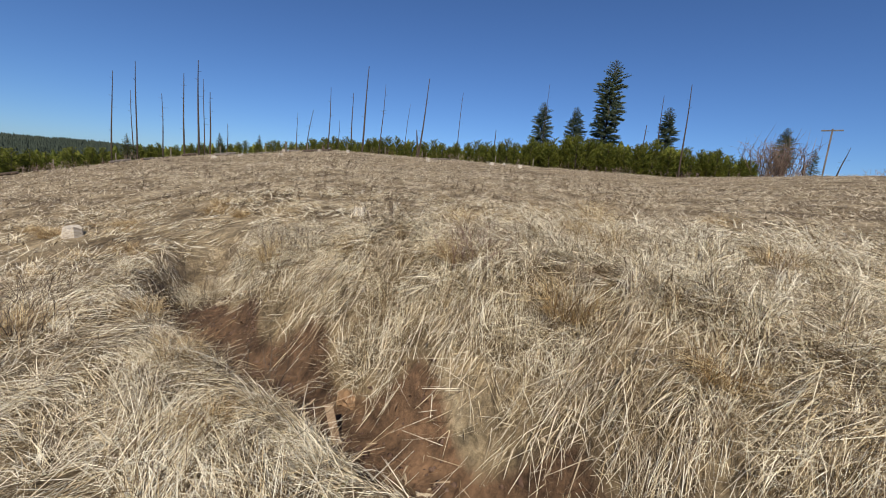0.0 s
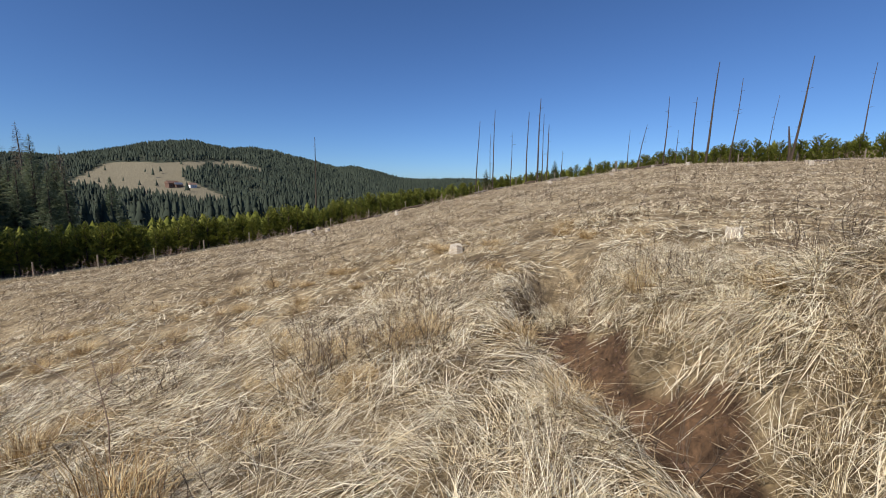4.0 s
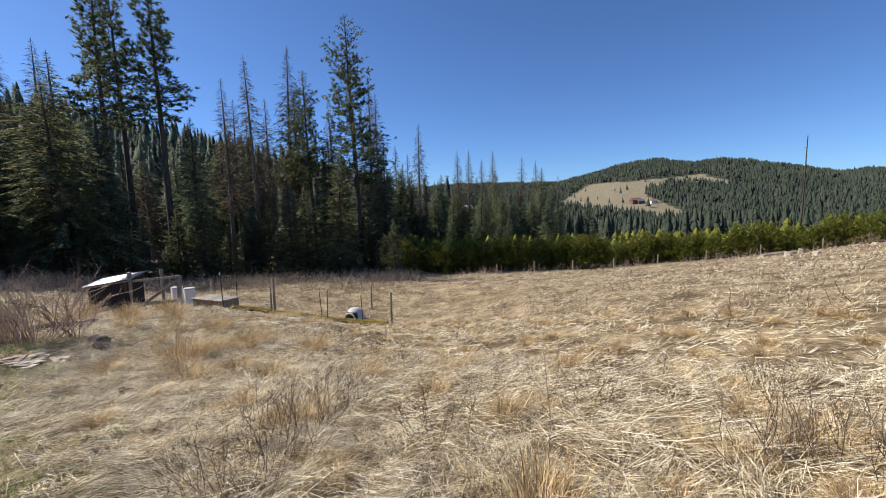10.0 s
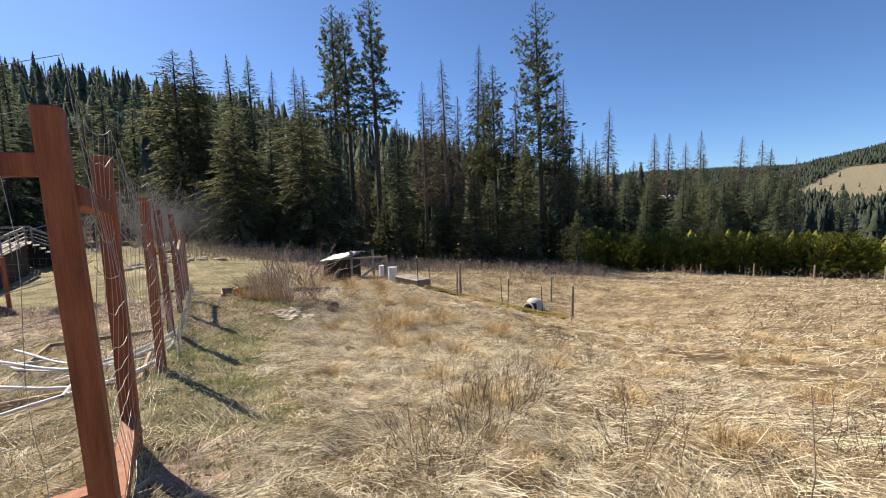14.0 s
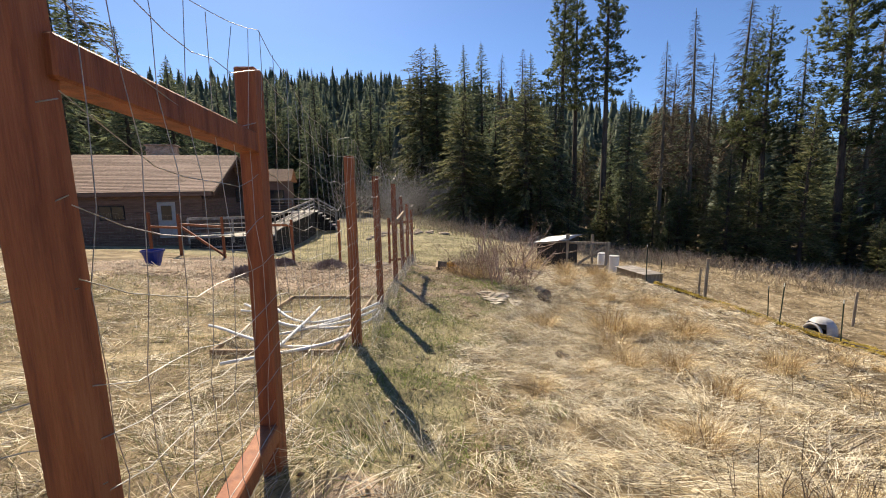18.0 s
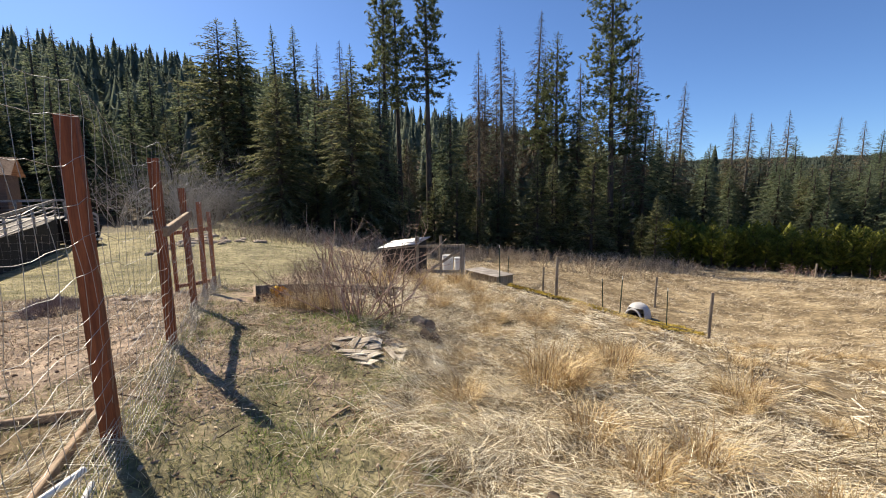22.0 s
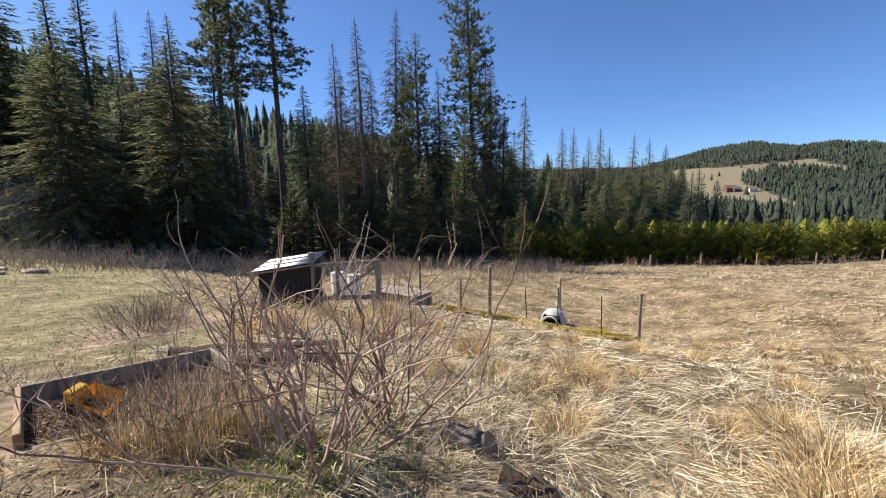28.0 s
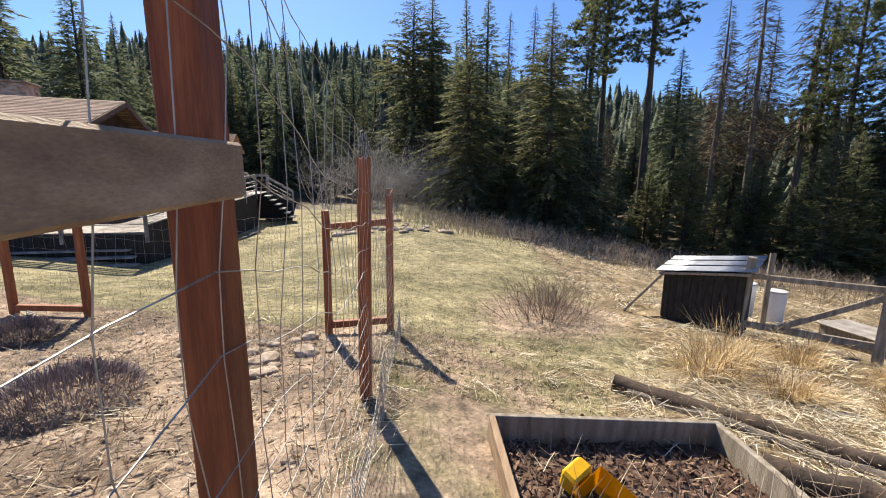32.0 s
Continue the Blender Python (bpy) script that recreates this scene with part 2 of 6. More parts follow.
def thing(name, x, y, z, label, category, rz=0.0, group="", kind=""):
    e = new(name)
    e.matrix_basis = pose(x, y, z, 0, 0, rz)
    return tagged(e, label, category, group, kind)


def box(sx, sy, sz, m=None, bevel=0.006, bm=None):
    """A bevelled block, its base centre at the origin of m."""
    own = bmesh.new()
    bmesh.ops.create_cube(own, size=1.0, matrix=Matrix.Translation((0, 0, sz / 2)) @ Matrix.Diagonal((sx, sy, sz, 1)))
    if bevel:
        bmesh.ops.bevel(own, geom=own.edges[:], offset=min(bevel, 0.3 * min(sx, sy, sz)), segments=1, affect="EDGES")
    if m is not None:
        own.transform(m)
    if bm is None:
        return own
    tmp = bpy.data.meshes.new("tmp")
    own.to_mesh(tmp)
    own.free()
    bm.from_mesh(tmp)
    bpy.data.meshes.remove(tmp)
    return bm


def beam(a, b, w, h, bevel=0.006):
    """A bevelled bar from a to b."""
    a, b = Vector(a), Vector(b)
    d = b - a
    m = Matrix.Translation(a) @ d.to_track_quat("Z", "Y").to_matrix().to_4x4()
    return box(w, h, d.length, m, bevel)


def tube(points, radii, sides=6, cap=True):
    """Corners and faces of a tapering tube along points."""
    P = np.asarray(points, float)
    R = np.broadcast_to(np.asarray(radii, float), (len(P),))
    d = np.gradient(P, axis=0)
    d /= np.maximum(np.linalg.norm(d, axis=1, keepdims=True), 1e-9)
    ref = np.where(np.abs(d[:, 2:3]) > 0.9, np.array([[1.0, 0, 0]]), np.array([[0, 0, 1.0]]))
    u = np.cross(d, ref)
    u /= np.linalg.norm(u, axis=1, keepdims=True)
    w = np.cross(d, u)
    a = np.arange(sides) * 2 * math.pi / sides
    v = P[:, None] + R[:, None, None] * (u[:, None] * np.cos(a)[None, :, None] + w[:, None] * np.sin(a)[None, :, None])
    n = len(P)
    i = np.arange(n - 1)[:, None] * sides
    j = np.arange(sides)[None]
    k = (j + 1) % sides
    f = np.stack([i + j, i + k, i + sides + k, i + sides + j], -1).reshape(-1, 4)
    v = v.reshape(-1, 3)
    return v, f


def join(pieces):
    vs, fs, o = [], [], 0
    for v, f in pieces:
        vs.append(v)
        fs.append(np.asarray(f) + o)
        o += len(v)
    return np.concatenate(vs), np.concatenate(fs)


# ---- the lie of the land ----
AZ = [-180, -120, -93, -77, -56, -33, -15, 0, 12, 24, 33, 53, 72, 86, 108, 126, 141, 180]
RISE = [0.0, 0.06, 0.066, 0.045, 0.05, 0.048, 0.003, -0.056, -0.104, -0.137, -0.157, -0.172, -0.159, -0.148, -0.09, -0.12, -0.1, 0.0]
REACH = [60, 60, 60, 58, 58, 60, 60, 54, 50, 45, 42, 42, 42, 40, 36, 30, 30, 60]
SKY_AZ = [36, 55, 70, 81, 92, 98, 104, 113, 122, 130, 138, 144, 165]
SKY = [0.05, 0.087, 0.148, 0.187, 0.212, 0.243, 0.266, 0.276, 0.28, 0.262, 0.25, 0.22, 0.12]
FAR_AZ = [-180, -40, -20, -8, -2, 1, 4, 7, 9, 12, 16, 18.7, 21.6, 25.5, 29.5, 33, 37, 45, 70]
FAR = [0.0, 0.0, 0.004, 0.012, 0.01, 0.014, 0.028, 0.037, 0.034, 0.047, 0.061, 0.07, 0.066, 0.078, 0.071, 0.056, 0.042, 0.045, 0.05]
# outline of the farm fields on the far slope, as bearing and slope from the eye
FIELD = [(34.9, 0.023), (33, 0.04), (27.9, 0.042), (24.3, 0.047), (20.9, 0.05), (18, 0.034), (18, 0.027), (23.5, 0.037), (26.5, 0.025), (26.7, 0.011), (23.9, -0.012), (20.6, -0.038), (24.7, -0.037), (28.3, -0.025), (37, -0.003)]
SWELLS = [(-2, 0.5, -0.1), (-2, 4.5, 0.5), (-3, 8, -0.36), (2, 9, -0.15), (-7, -2, -0.14), (-7, 3, -0.19), (-9, 8, -0.51), (-12, -4, -0.19), (-12, 2, 0.33), (-17, -3, -0.58),
          (-17, 3, 0.54), (-16, 8, -0.51), (-16, 13, -0.88), (-22, 6, -0.35), (-22, 12, -0.71), (-20, -9, -0.46), (-14, -9, 0.12), (-20, -15, 0.08), (-6, -7, 0.29)]


def smooth(a, b, x):
    t = np.clip((x - a) / (b - a), 0, 1)
    return t * t * (3 - 2 * t)


WAVES = {}


def bumps(x, y, k, s):
    """A cheap rolling noise of wavelength about 1 / k."""
    if s not in WAVES:
        r = np.random.RandomState(s)
        WAVES[s] = [(r.uniform(0, 6.283), r.uniform(0.6, 1.7) * 6.283, r.uniform(0, 6.283)) for i in range(6)]
    out = 0
    for a, q, p in WAVES[s]:
        q = q * k
        out = out + np.sin((x * math.cos(a) + y * math.sin(a)) * q + p + 1.3 * np.sin((y * math.cos(a) - x * math.sin(a)) * q * 0.63 + 2 * p))
    return out / 6


def gully_x(y):
    return 2.2 + 0.10 * np.sin(y * 1.1) + 0.22 * smooth(4.0, 8.0, y) * (y - 4.0)


def ground_z(x, y, rough=True):
    x, y = np.asarray(x, float), np.asarray(y, float)
    dx, dy = x - 0.5, y - 1.0
    r = np.hypot(dx, dy)
    az = np.degrees(np.arctan2(-dx, dy))
    R = np.interp(az, AZ, REACH)
    edge = 1.5 + np.interp(az, AZ, RISE) * R
    z = 0.12 + (edge - 0.12) * np.minimum(r / R, 1.0)
    for a, b, h in SWELLS:
        z = z + h * np.exp(-((x - a) ** 2 + (y - b) ** 2) / 32.0)
    # beyond the field: valley to the north, wooded slope to the west, far ridges
    o = np.maximum(r - R, 0)
    north = smooth(-24, 0, az) * (1 - smooth(42, 62, az))
    west = smooth(50, 75, az) * (1 - smooth(150, 172, az))
    z = z - north * 0.09 * np.minimum(o, 150) - (1 - north) * (1 - west) * 0.03 * np.minimum(o, 150)
    crest = 1.5 + np.interp(az, SKY_AZ, SKY) * r - 17.0
    z = z + west * smooth(60, 130, r) * np.maximum(np.minimum(crest, 1.5 + np.interp(az, SKY_AZ, SKY) * 230 - 17.0) - z, 0)
    rim = 1.5 + np.interp(az, FAR_AZ, FAR) * 900.0 - 3.0
    z = z + smooth(280, 860, r) * np.maximum(rim - z, 0) * (1 - west)
    # the gully, its far bank and the hump beyond it
    gx = gully_x(y)
    along = smooth(-6.0, -3.0, y) * (1 - smooth(6.2, 9.0, y))
    off = x - gx
    cut = np.exp(-(off / 0.5) ** 4)
    z = z - along * 0.66 * cut
    z = z + 0.62 * along * smooth(0.25, 1.3, off) * (1 - smooth(4.5, 9.0, off)) * (1 - smooth(3.0, 5.6, y)) * (0.5 + 0.5 * smooth(-2.5, 1.5, y))
    bank = along * np.exp(-((off - 1.2) / 1.4) ** 2)
    z = z + bank * (0.08 * bumps(x, y, 1.1, 15) + 0.05 * bumps(x, y, 2.6, 16))
    z = z - 0.3 * np.exp(-(((x + 12.66) / 0.72) ** 6 + ((y + 1.56) / 0.72) ** 6))
    if rough:
        near = np.exp(-(r / 45.0) ** 2)
        kept = 1 - 0.75 * lawn(x, y)
        z = z + near * kept * (0.035 * bumps(x, y, 0.8, 3) + 0.03 * bumps(x, y, 2.0, 4)) + 0.10 * bumps(x, y, 0.16, 5) * smooth(6, 16, r) * kept
    return z


def line_y(x):
    """The line of the garden fence."""
    return -0.23 + (x + 2.76) * 0.315


def lawn(x, y):
    a = smooth(-14.0, -16.5, x) * (1 - smooth(-1.6, 0.2, y + 0.16 * np.minimum(x + 16, 0) * -1.0)) * (1 - smooth(38, 44, -x))
    return np.clip(a, 0, 1)


def path_green(x, y):
    d = y - line_y(x)
    w = 0.8 + 1.1 * smooth(-5.0, -8.5, x)
    return smooth(-1.0, -3.5, x) * smooth(-0.3, 0.1, d) * (1 - smooth(w, w + 0.8, d + 0.3 * bumps(x, y, 0.4, 8))) * (1 - lawn(x, y))


def dirt(x, y):
    d = y - line_y(x)
    g = smooth(-6.0, -9.0, x + 0.8 * bumps(x, y, 0.3, 9)) * smooth(-16.2, -15.2, x) * (1 - smooth(-0.25, 0.1, d)) * smooth(-14, -12, y)
    h = np.exp(-(((x + 18.2) / 2.2) ** 2 + ((y + 2.2) / 1.5) ** 2)) * 0.9
    b = np.exp(-(((x + 10.9) / 1.6) ** 2 + ((y + 1.3) / 1.0) ** 2)) * 0.8
    p = smooth(-5.5, -8.0, x) * (1 - smooth(0.6, 1.7, np.abs(d - 0.7))) * (0.55 + 0.45 * bumps(x, y, 0.9, 61)) * smooth(-17.5, -15, x)
    q = np.exp(-(((x + 9.7) / 1.5) ** 2 + ((y + 0.35) / 0.75) ** 2)) * 0.85
    b = np.maximum(b, q)
    w = (1 - smooth(0.05, 0.35, np.hypot(x + 2.55, y - 0.3) - 0.2)) * 0.6
    p = np.maximum(p, w)
    return np.clip(np.maximum.reduce([g, h, b, p]), 0, 1)


def soil(x, y):
    off = np.abs(x - gully_x(y))
    return (1 - smooth(0.26, 0.52, off + 0.1 * np.sin(y * 5.0))) * smooth(-6.0, -3.0, y) * (1 - smooth(5.4, 7.5, y))


def woods(x, y, z):
    """Where the far slopes carry forest and not fields."""
    r = np.hypot(x - 0.5, y - 1.0)
    az = np.degrees(np.arctan2(-(x - 0.5), y - 1.0))
    el = (z - 1.5) / np.maximum(r, 1)
    field = np.zeros(np.shape(az), bool)
    for (a0, e0), (a1, e1) in zip(FIELD, FIELD[1:] + FIELD[:1]):
        if e0 != e1:
            field ^= ((e0 > el) != (e1 > el)) & (az < a0 + (a1 - a0) * (el - e0) / (e1 - e0))
    return np.where((r > 190) & ~field, 1.0, 0.0)


def gz(x, y):
    return float(ground_z(x, y))


def build_ground():
    rings = [0.0] + list(np.arange(0.13, 16.0, 0.13))
    while rings[-1] < 3200:
        rings.append(rings[-1] * (1.016 if 280 < rings[-1] < 900 else 1.045))
    rr = np.array(rings)
    n = 480
    a = np.arange(n) * 2 * math.pi / n
    X = -4.0 + rr[:, None] * np.cos(a)[None]
    Y = 0.8 + rr[:, None] * np.sin(a)[None]
    Z = ground_z(X, Y)
    v = np.stack([X, Y, Z], -1).reshape(-1, 3)
    i = (np.arange(len(rr) - 1) * n)[:, None]
    j = np.arange(n)[None]
    k = (j + 1) % n
    f = np.stack([i + j, i + n + j, i + n + k, i + k], -1).reshape(-1, 4)
    m = ground_material()
    ob = soup("ground", v, f, m, smooth=True)
    x, y = v[:, 0], v[:, 1]
    r = np.hypot(x, y)
    az = np.degrees(np.arctan2(-x, y))
    R = np.interp(az, AZ, REACH)
    duff = np.maximum(smooth(-1, 6, r - R), 0) * np.maximum(smooth(40, 55, az) * (1 - smooth(95, 112, az)), smooth(45, 60, r) * smooth(50, 70, az))
    meadow = smooth(-3, 8, r - R)
    for name, val in (("lawn", np.maximum(lawn(x, y), 0.75 * path_green(x, y))), ("dirt", dirt(x, y)), ("soil", soil(x, y)), ("duff", duff), ("far", meadow), ("woods", woods(x, y, v[:, 2]))):
        at = ob.data.attributes.new(name, "FLOAT", "POINT")
        at.data.foreach_set("value", val.astype(np.float32))
    tagged(ob, "rolling ground of dry straw-coloured meadow, thin lawn and bare earth", "ground", kind="structure")
    return ob


def ground_material():
    m = material("meadow", [(0.07, 0.048, 0.026), (0.15, 0.11, 0.062), (0.26, 0.2, 0.12), (0.39, 0.315, 0.2)], 0.8, 0.95, bump=0.9, fine=24)
    nt = m.node_tree
    n, l = nt.nodes, nt.links
    b = n["Principled BSDF"]
    col = b.inputs["Base Color"].links[0].from_socket
    fac = n["Color Ramp"].inputs["Fac"].links[0].from_socket

    def layer(col, attr, colors, lo=0.3, hi=0.6):
        rp = n.new("ShaderNodeValToRGB")
        rp.color_ramp.elements[0].position, rp.color_ramp.elements[1].position = 0.3, 0.72
        rp.color_ramp.elements[0].color = (*colors[0], 1)
        rp.color_ramp.elements[1].color = (*colors[1], 1)
        l.new(fac, rp.inputs["Fac"])
        at = n.new("ShaderNodeAttribute")
        at.attribute_name = attr
        ns = n.new("ShaderNodeMath")
        ns.operation = "MULTIPLY_ADD"
        ns.inputs[1].default_value = 0.6
        l.new(fac, ns.inputs[0])
        l.new(at.outputs["Fac"], ns.inputs[2])
        mr = n.new("ShaderNodeMapRange")
        mr.inputs["From Min"].default_value, mr.inputs["From Max"].default_value = lo + 0.3, hi + 0.3
        l.new(ns.outputs[0], mr.inputs["Value"])
        mx = n.new("ShaderNodeMix")
        mx.data_type = "RGBA"
        l.new(mr.outputs[0], mx.inputs["Factor"])
        l.new(col, mx.inputs["A"])
        l.new(rp.outputs[0], mx.inputs["B"])
        return mx.outputs["Result"]

    # tussock-scale mottling of the sward
    tc = n["Texture Coordinate"]
    tus = n.new("ShaderNodeTexNoise")
    tus.inputs["Scale"].default_value = 4.5
    tus.inputs["Detail"].default_value = 9.0
    tus.inputs["Roughness"].default_value = 0.72
    l.new(tc.outputs["Object"], tus.inputs["Vector"])
    mr0 = n.new("ShaderNodeMapRange")
    mr0.inputs["From Min"].default_value, mr0.inputs["From Max"].default_value = 0.36, 0.64
    mr0.inputs["To Min"].default_value, mr0.inputs["To Max"].default_value = 0.55, 1.75
    l.new(tus.outputs["Fac"], mr0.inputs["Value"])

    def mottle(c):
        mm = n.new("ShaderNodeMix")
        mm.data_type, mm.blend_type = "RGBA", "MULTIPLY"
        mm.inputs["Factor"].default_value = 1.0
        l.new(c, mm.inputs["A"])
        l.new(mr0.outputs[0], mm.inputs["B"])
        return mm.outputs["Result"]

    col = layer(col, "far", [(0.115, 0.1, 0.064), (0.23, 0.2, 0.135)])
    col = layer(col, "lawn", [(0.1, 0.09, 0.045), (0.33, 0.285, 0.165)])
    col = layer(col, "dirt", [(0.115, 0.082, 0.058), (0.39, 0.295, 0.215)])
    col = layer(col, "soil", [(0.04, 0.024, 0.014), (0.17, 0.1, 0.056)])
    col = layer(col, "duff", [(0.06, 0.045, 0.03), (0.17, 0.13, 0.085)])
    col = layer(col, "woods", [(0.03, 0.036, 0.024), (0.06, 0.066, 0.042)])
    l.new(mottle(col), b.inputs["Base Color"])
    bp = n["Bump"]
    sm = n.new("ShaderNodeMath")
    sm.operation = "MULTIPLY_ADD"
    sm.inputs[1].default_value = 1.6
    l.new(tus.outputs["Fac"], sm.inputs[0])
    l.new(bp.inputs["Height"].links[0].from_socket, sm.inputs[2])
    l.new(sm.outputs[0], bp.inputs["Height"])
    bp.inputs["Distance"].default_value = 0.04
    return m


ground = build_ground()


# ---- garden fence ----
def fence_post(fence, x, y, h=1.95, w=0.089, lean=(0, 0)):
    m = Matrix.Translation((x, y, gz(x, y) - 0.12)) @ Euler((radians(lean[0]), radians(lean[1]), math.atan(0.315))).to_matrix().to_4x4()
    return part("post", box(w, w, h + 0.12, m, 0.005), STAIN, fence)


def wire_run(points, rows, step, sag, seed, top):
    """Woven wire between posts: sagging strands and stays, slightly bent."""
    rg = np.random.RandomState(seed)
    out = []
    P = np.array(points)
    seg = np.hypot(*np.diff(P[:, :2], axis=0).T)
    s = np.concatenate([[0], np.cumsum(seg)])
    n = int(s[-1] / 0.14) + 2
    q = np.linspace(0, s[-1], n)
    px, py = np.interp(q, s, P[:, 0]), np.interp(q, s, P[:, 1])
    pz = np.interp(q, s, P[:, 2])
    span = np.interp(q, s, np.arange(len(s)))
    fr = span - np.floor(span)
    droop = -sag * 4 * fr * (1 - fr)
    for h in rows:
        k = h / top
        zz = pz + h + droop * k + 0.012 * np.sin(q * 9 + rg.uniform(0, 6)) + 0.008 * rg.randn(n)
        o = 0.02 * np.sin(q * 3.1 + h * 5)
        out.append(tube(np.stack([px + 0.3 * o, py + o, zz], 1), 0.0017, 3))
    m = int(s[-1] / step)
    for i in range(m):
        t = (i + 0.3) * step
        x, y, z = np.interp(t, s, P[:, 0]), np.interp(t, s, P[:, 1]), np.interp(t, s, P[:, 2])
        d = float(np.interp(t, q, droop))
        hs = np.array(rows)
        jig = rg.uniform(-0.02, 0.02, len(hs))
        out.append(tube(np.stack([x + jig, y + 0.3 * jig + 0.02 * np.sin(t * 3.1 + hs * 5), z + hs + d * hs / top], 1), 0.0015, 3))
    return join(out)


fence = thing("garden_fence", -2.76, -0.23, 0, "red-stained timber garden fence strung with sagging woven wire", "fence", kind="structure")
fence.matrix_basis = Matrix.Identity(4)
LINE = [(-1.735, 0.15), (-2.76, -0.225), (-4.89, -0.895), (-6.81, -1.51), (-8.78, -2.085), (-11.125, -2.86), (-13.31, -3.58), (-15.57, -4.27)]
TOPS = [1.92, 1.95, 1.95, 1.95, 1.95, 1.87, 1.95, 1.95]
for (x, y), h in zip(LINE, TOPS):
    fence_post(fence, x, y, h, 0.092, (random.uniform(-1, 1), random.uniform(-1, 1)))
BACK = [(-1.31, -0.63), (-15.36, -5.1), (-15.45, -7.25), (-15.05, -9.1), (-14.75, -10.2), (-15.0, -12.4), (-14.45, -14.07), (-13.98, -15.07)]
for x, y in BACK:
    fence_post(fence, x, y, 1.95 if x > -2 else 1.72)


def rail(a, b, ha, hb, mat=STAIN, w=0.089, name="rail", hh=0.089):
    return part(name, beam((*a, gz(*a) + ha), (*b, gz(*b) + hb), w, hh), mat, fence)


rail(BACK[0], LINE[0], 1.71 - gz(*BACK[0]), 1.73 - gz(*LINE[0]))
rail(BACK[0], LINE[0], 0.37 - gz(*BACK[0]), 0.31 - gz(*LINE[0]))
rail(LINE[0], LINE[1], 1.58, 1.62)
rail(LINE[0], LINE[1], 0.10, 0.22, name="kick_board")
rail((-8.7, -2.0), (-11.1, -2.79), 0.73 - gz(-8.7, -2.0), 0.8 - gz(-11.1, -2.79), LUMBER, 0.05, hh=0.1)
rail(LINE[7], BACK[1], 1.52, 1.5)
rail(LINE[7], BACK[1], 0.16, 0.14)
rail(BACK[3], BACK[4], 1.5, 1.5)
rail(BACK[3], BACK[4], 0.14, 0.12)
rail(BACK[5], BACK[6], 1.3, 1.3)
rail(BACK[5], BACK[6], 0.1, 1.25, name="brace")
rail(BACK[6], BACK[7], 1.15, 1.15)
low = list(np.arange(0.03, 1.0, 0.125))
high = low + [1.12, 1.3, 1.5, 1.72, 1.95, 2.12]
run = [(x, y + 0.055, gz(x, y)) for x, y in LINE]
v, f = wire_run(run, high, 0.155, 0.16, 5, 2.1)
tagged(soup("wire_mesh", v, f, WIRE, fence), kind="stuff")
run = [(x, y + 0.16, gz(x, y + 0.16)) for x, y in LINE[2:]]
v, f = wire_run(run, list(np.arange(0.02, 0.4, 0.05)), 0.05, 0.05, 8, 0.4)
tagged(soup("foot_mesh", v, f, WIRE, fence), "fine grey wire mesh slumped along the fence foot", kind="stuff")
run = [(LINE[-1][0], LINE[-1][1], gz(*LINE[-1]))] + [(x - 0.05, y, gz(x, y)) for x, y in BACK[1:]] + [(-13.0, -18.0, gz(-13, -18))]
v, f = wire_run(run, low + [1.1, 1.3, 1.5, 1.7], 0.155, 0.08, 6, 1.7)
tagged(soup("wire_mesh", v, f, WIRE, fence), kind="stuff")
run = [(LINE[0][0], LINE[0][1] + 0.05, gz(*LINE[0])), (-1.31, -0.58, gz(-1.31, -0.63)), (-0.4, -1.6, gz(-0.4, -1.6)), (1.0, -4.2, gz(1, -4.2))]
v, f = wire_run(run, high, 0.17, 0.12, 7, 2.1)
tagged(soup("wire_mesh", v, f, WIRE, fence), kind="stuff")


# ---- trees ----
def needles(tips, dirs, size, droop, rg, per, thin=0.15):
    """Fans of narrow sprays along each limb, spread to its sides."""
    tips = np.repeat(tips, per, 0)
    dirs = np.repeat(dirs, per, 0)
    d = dirs / np.linalg.norm(dirs, axis=1, keepdims=True)
    side = np.stack([-d[:, 1], d[:, 0], np.zeros(len(d))], 1)
    side /= np.maximum(np.linalg.norm(side, axis=1, keepdims=True), 1e-6)
    a = rg.uniform(-1.0, 1.0, (len(d), 1))
    d = d * np.cos(a) + side * np.sin(a) + rg.normal(0, 0.22, d.shape) + np.array([0, 0, droop])
    d /= np.linalg.norm(d, axis=1, keepdims=True)
    w = np.cross(d, np.array([0, 0, 1.0]) + rg.normal(0, 0.7, d.shape))
    w /= np.maximum(np.linalg.norm(w, axis=1, keepdims=True), 1e-6)
    s = size * rg.uniform(0.55, 1.35, (len(d), 1))
    base = tips + rg.normal(0, 0.1, tips.shape) * size
    v = np.stack([base - w * s * thin, base + w * s * thin, base + d * s], 1).reshape(-1, 3)
    return v, np.arange(len(d) * 3).reshape(-1, 3)


def trunk_mesh(h, r, rg, bend=0.01, sides=7):
    k = np.linspace(0, 1, 9)
    p = np.stack([bend * h * np.sin(k * 2.2 + rg.uniform(0, 6)) * k, bend * h * np.cos(k * 1.7 + rg.uniform(0, 6)) * k, k * h], 1)
    p[0, :2] = 0
    p[0, 2] = -0.4
    return p, tube(p, r * (1 - k) ** 0.8 + 0.012 * h / 20, sides)


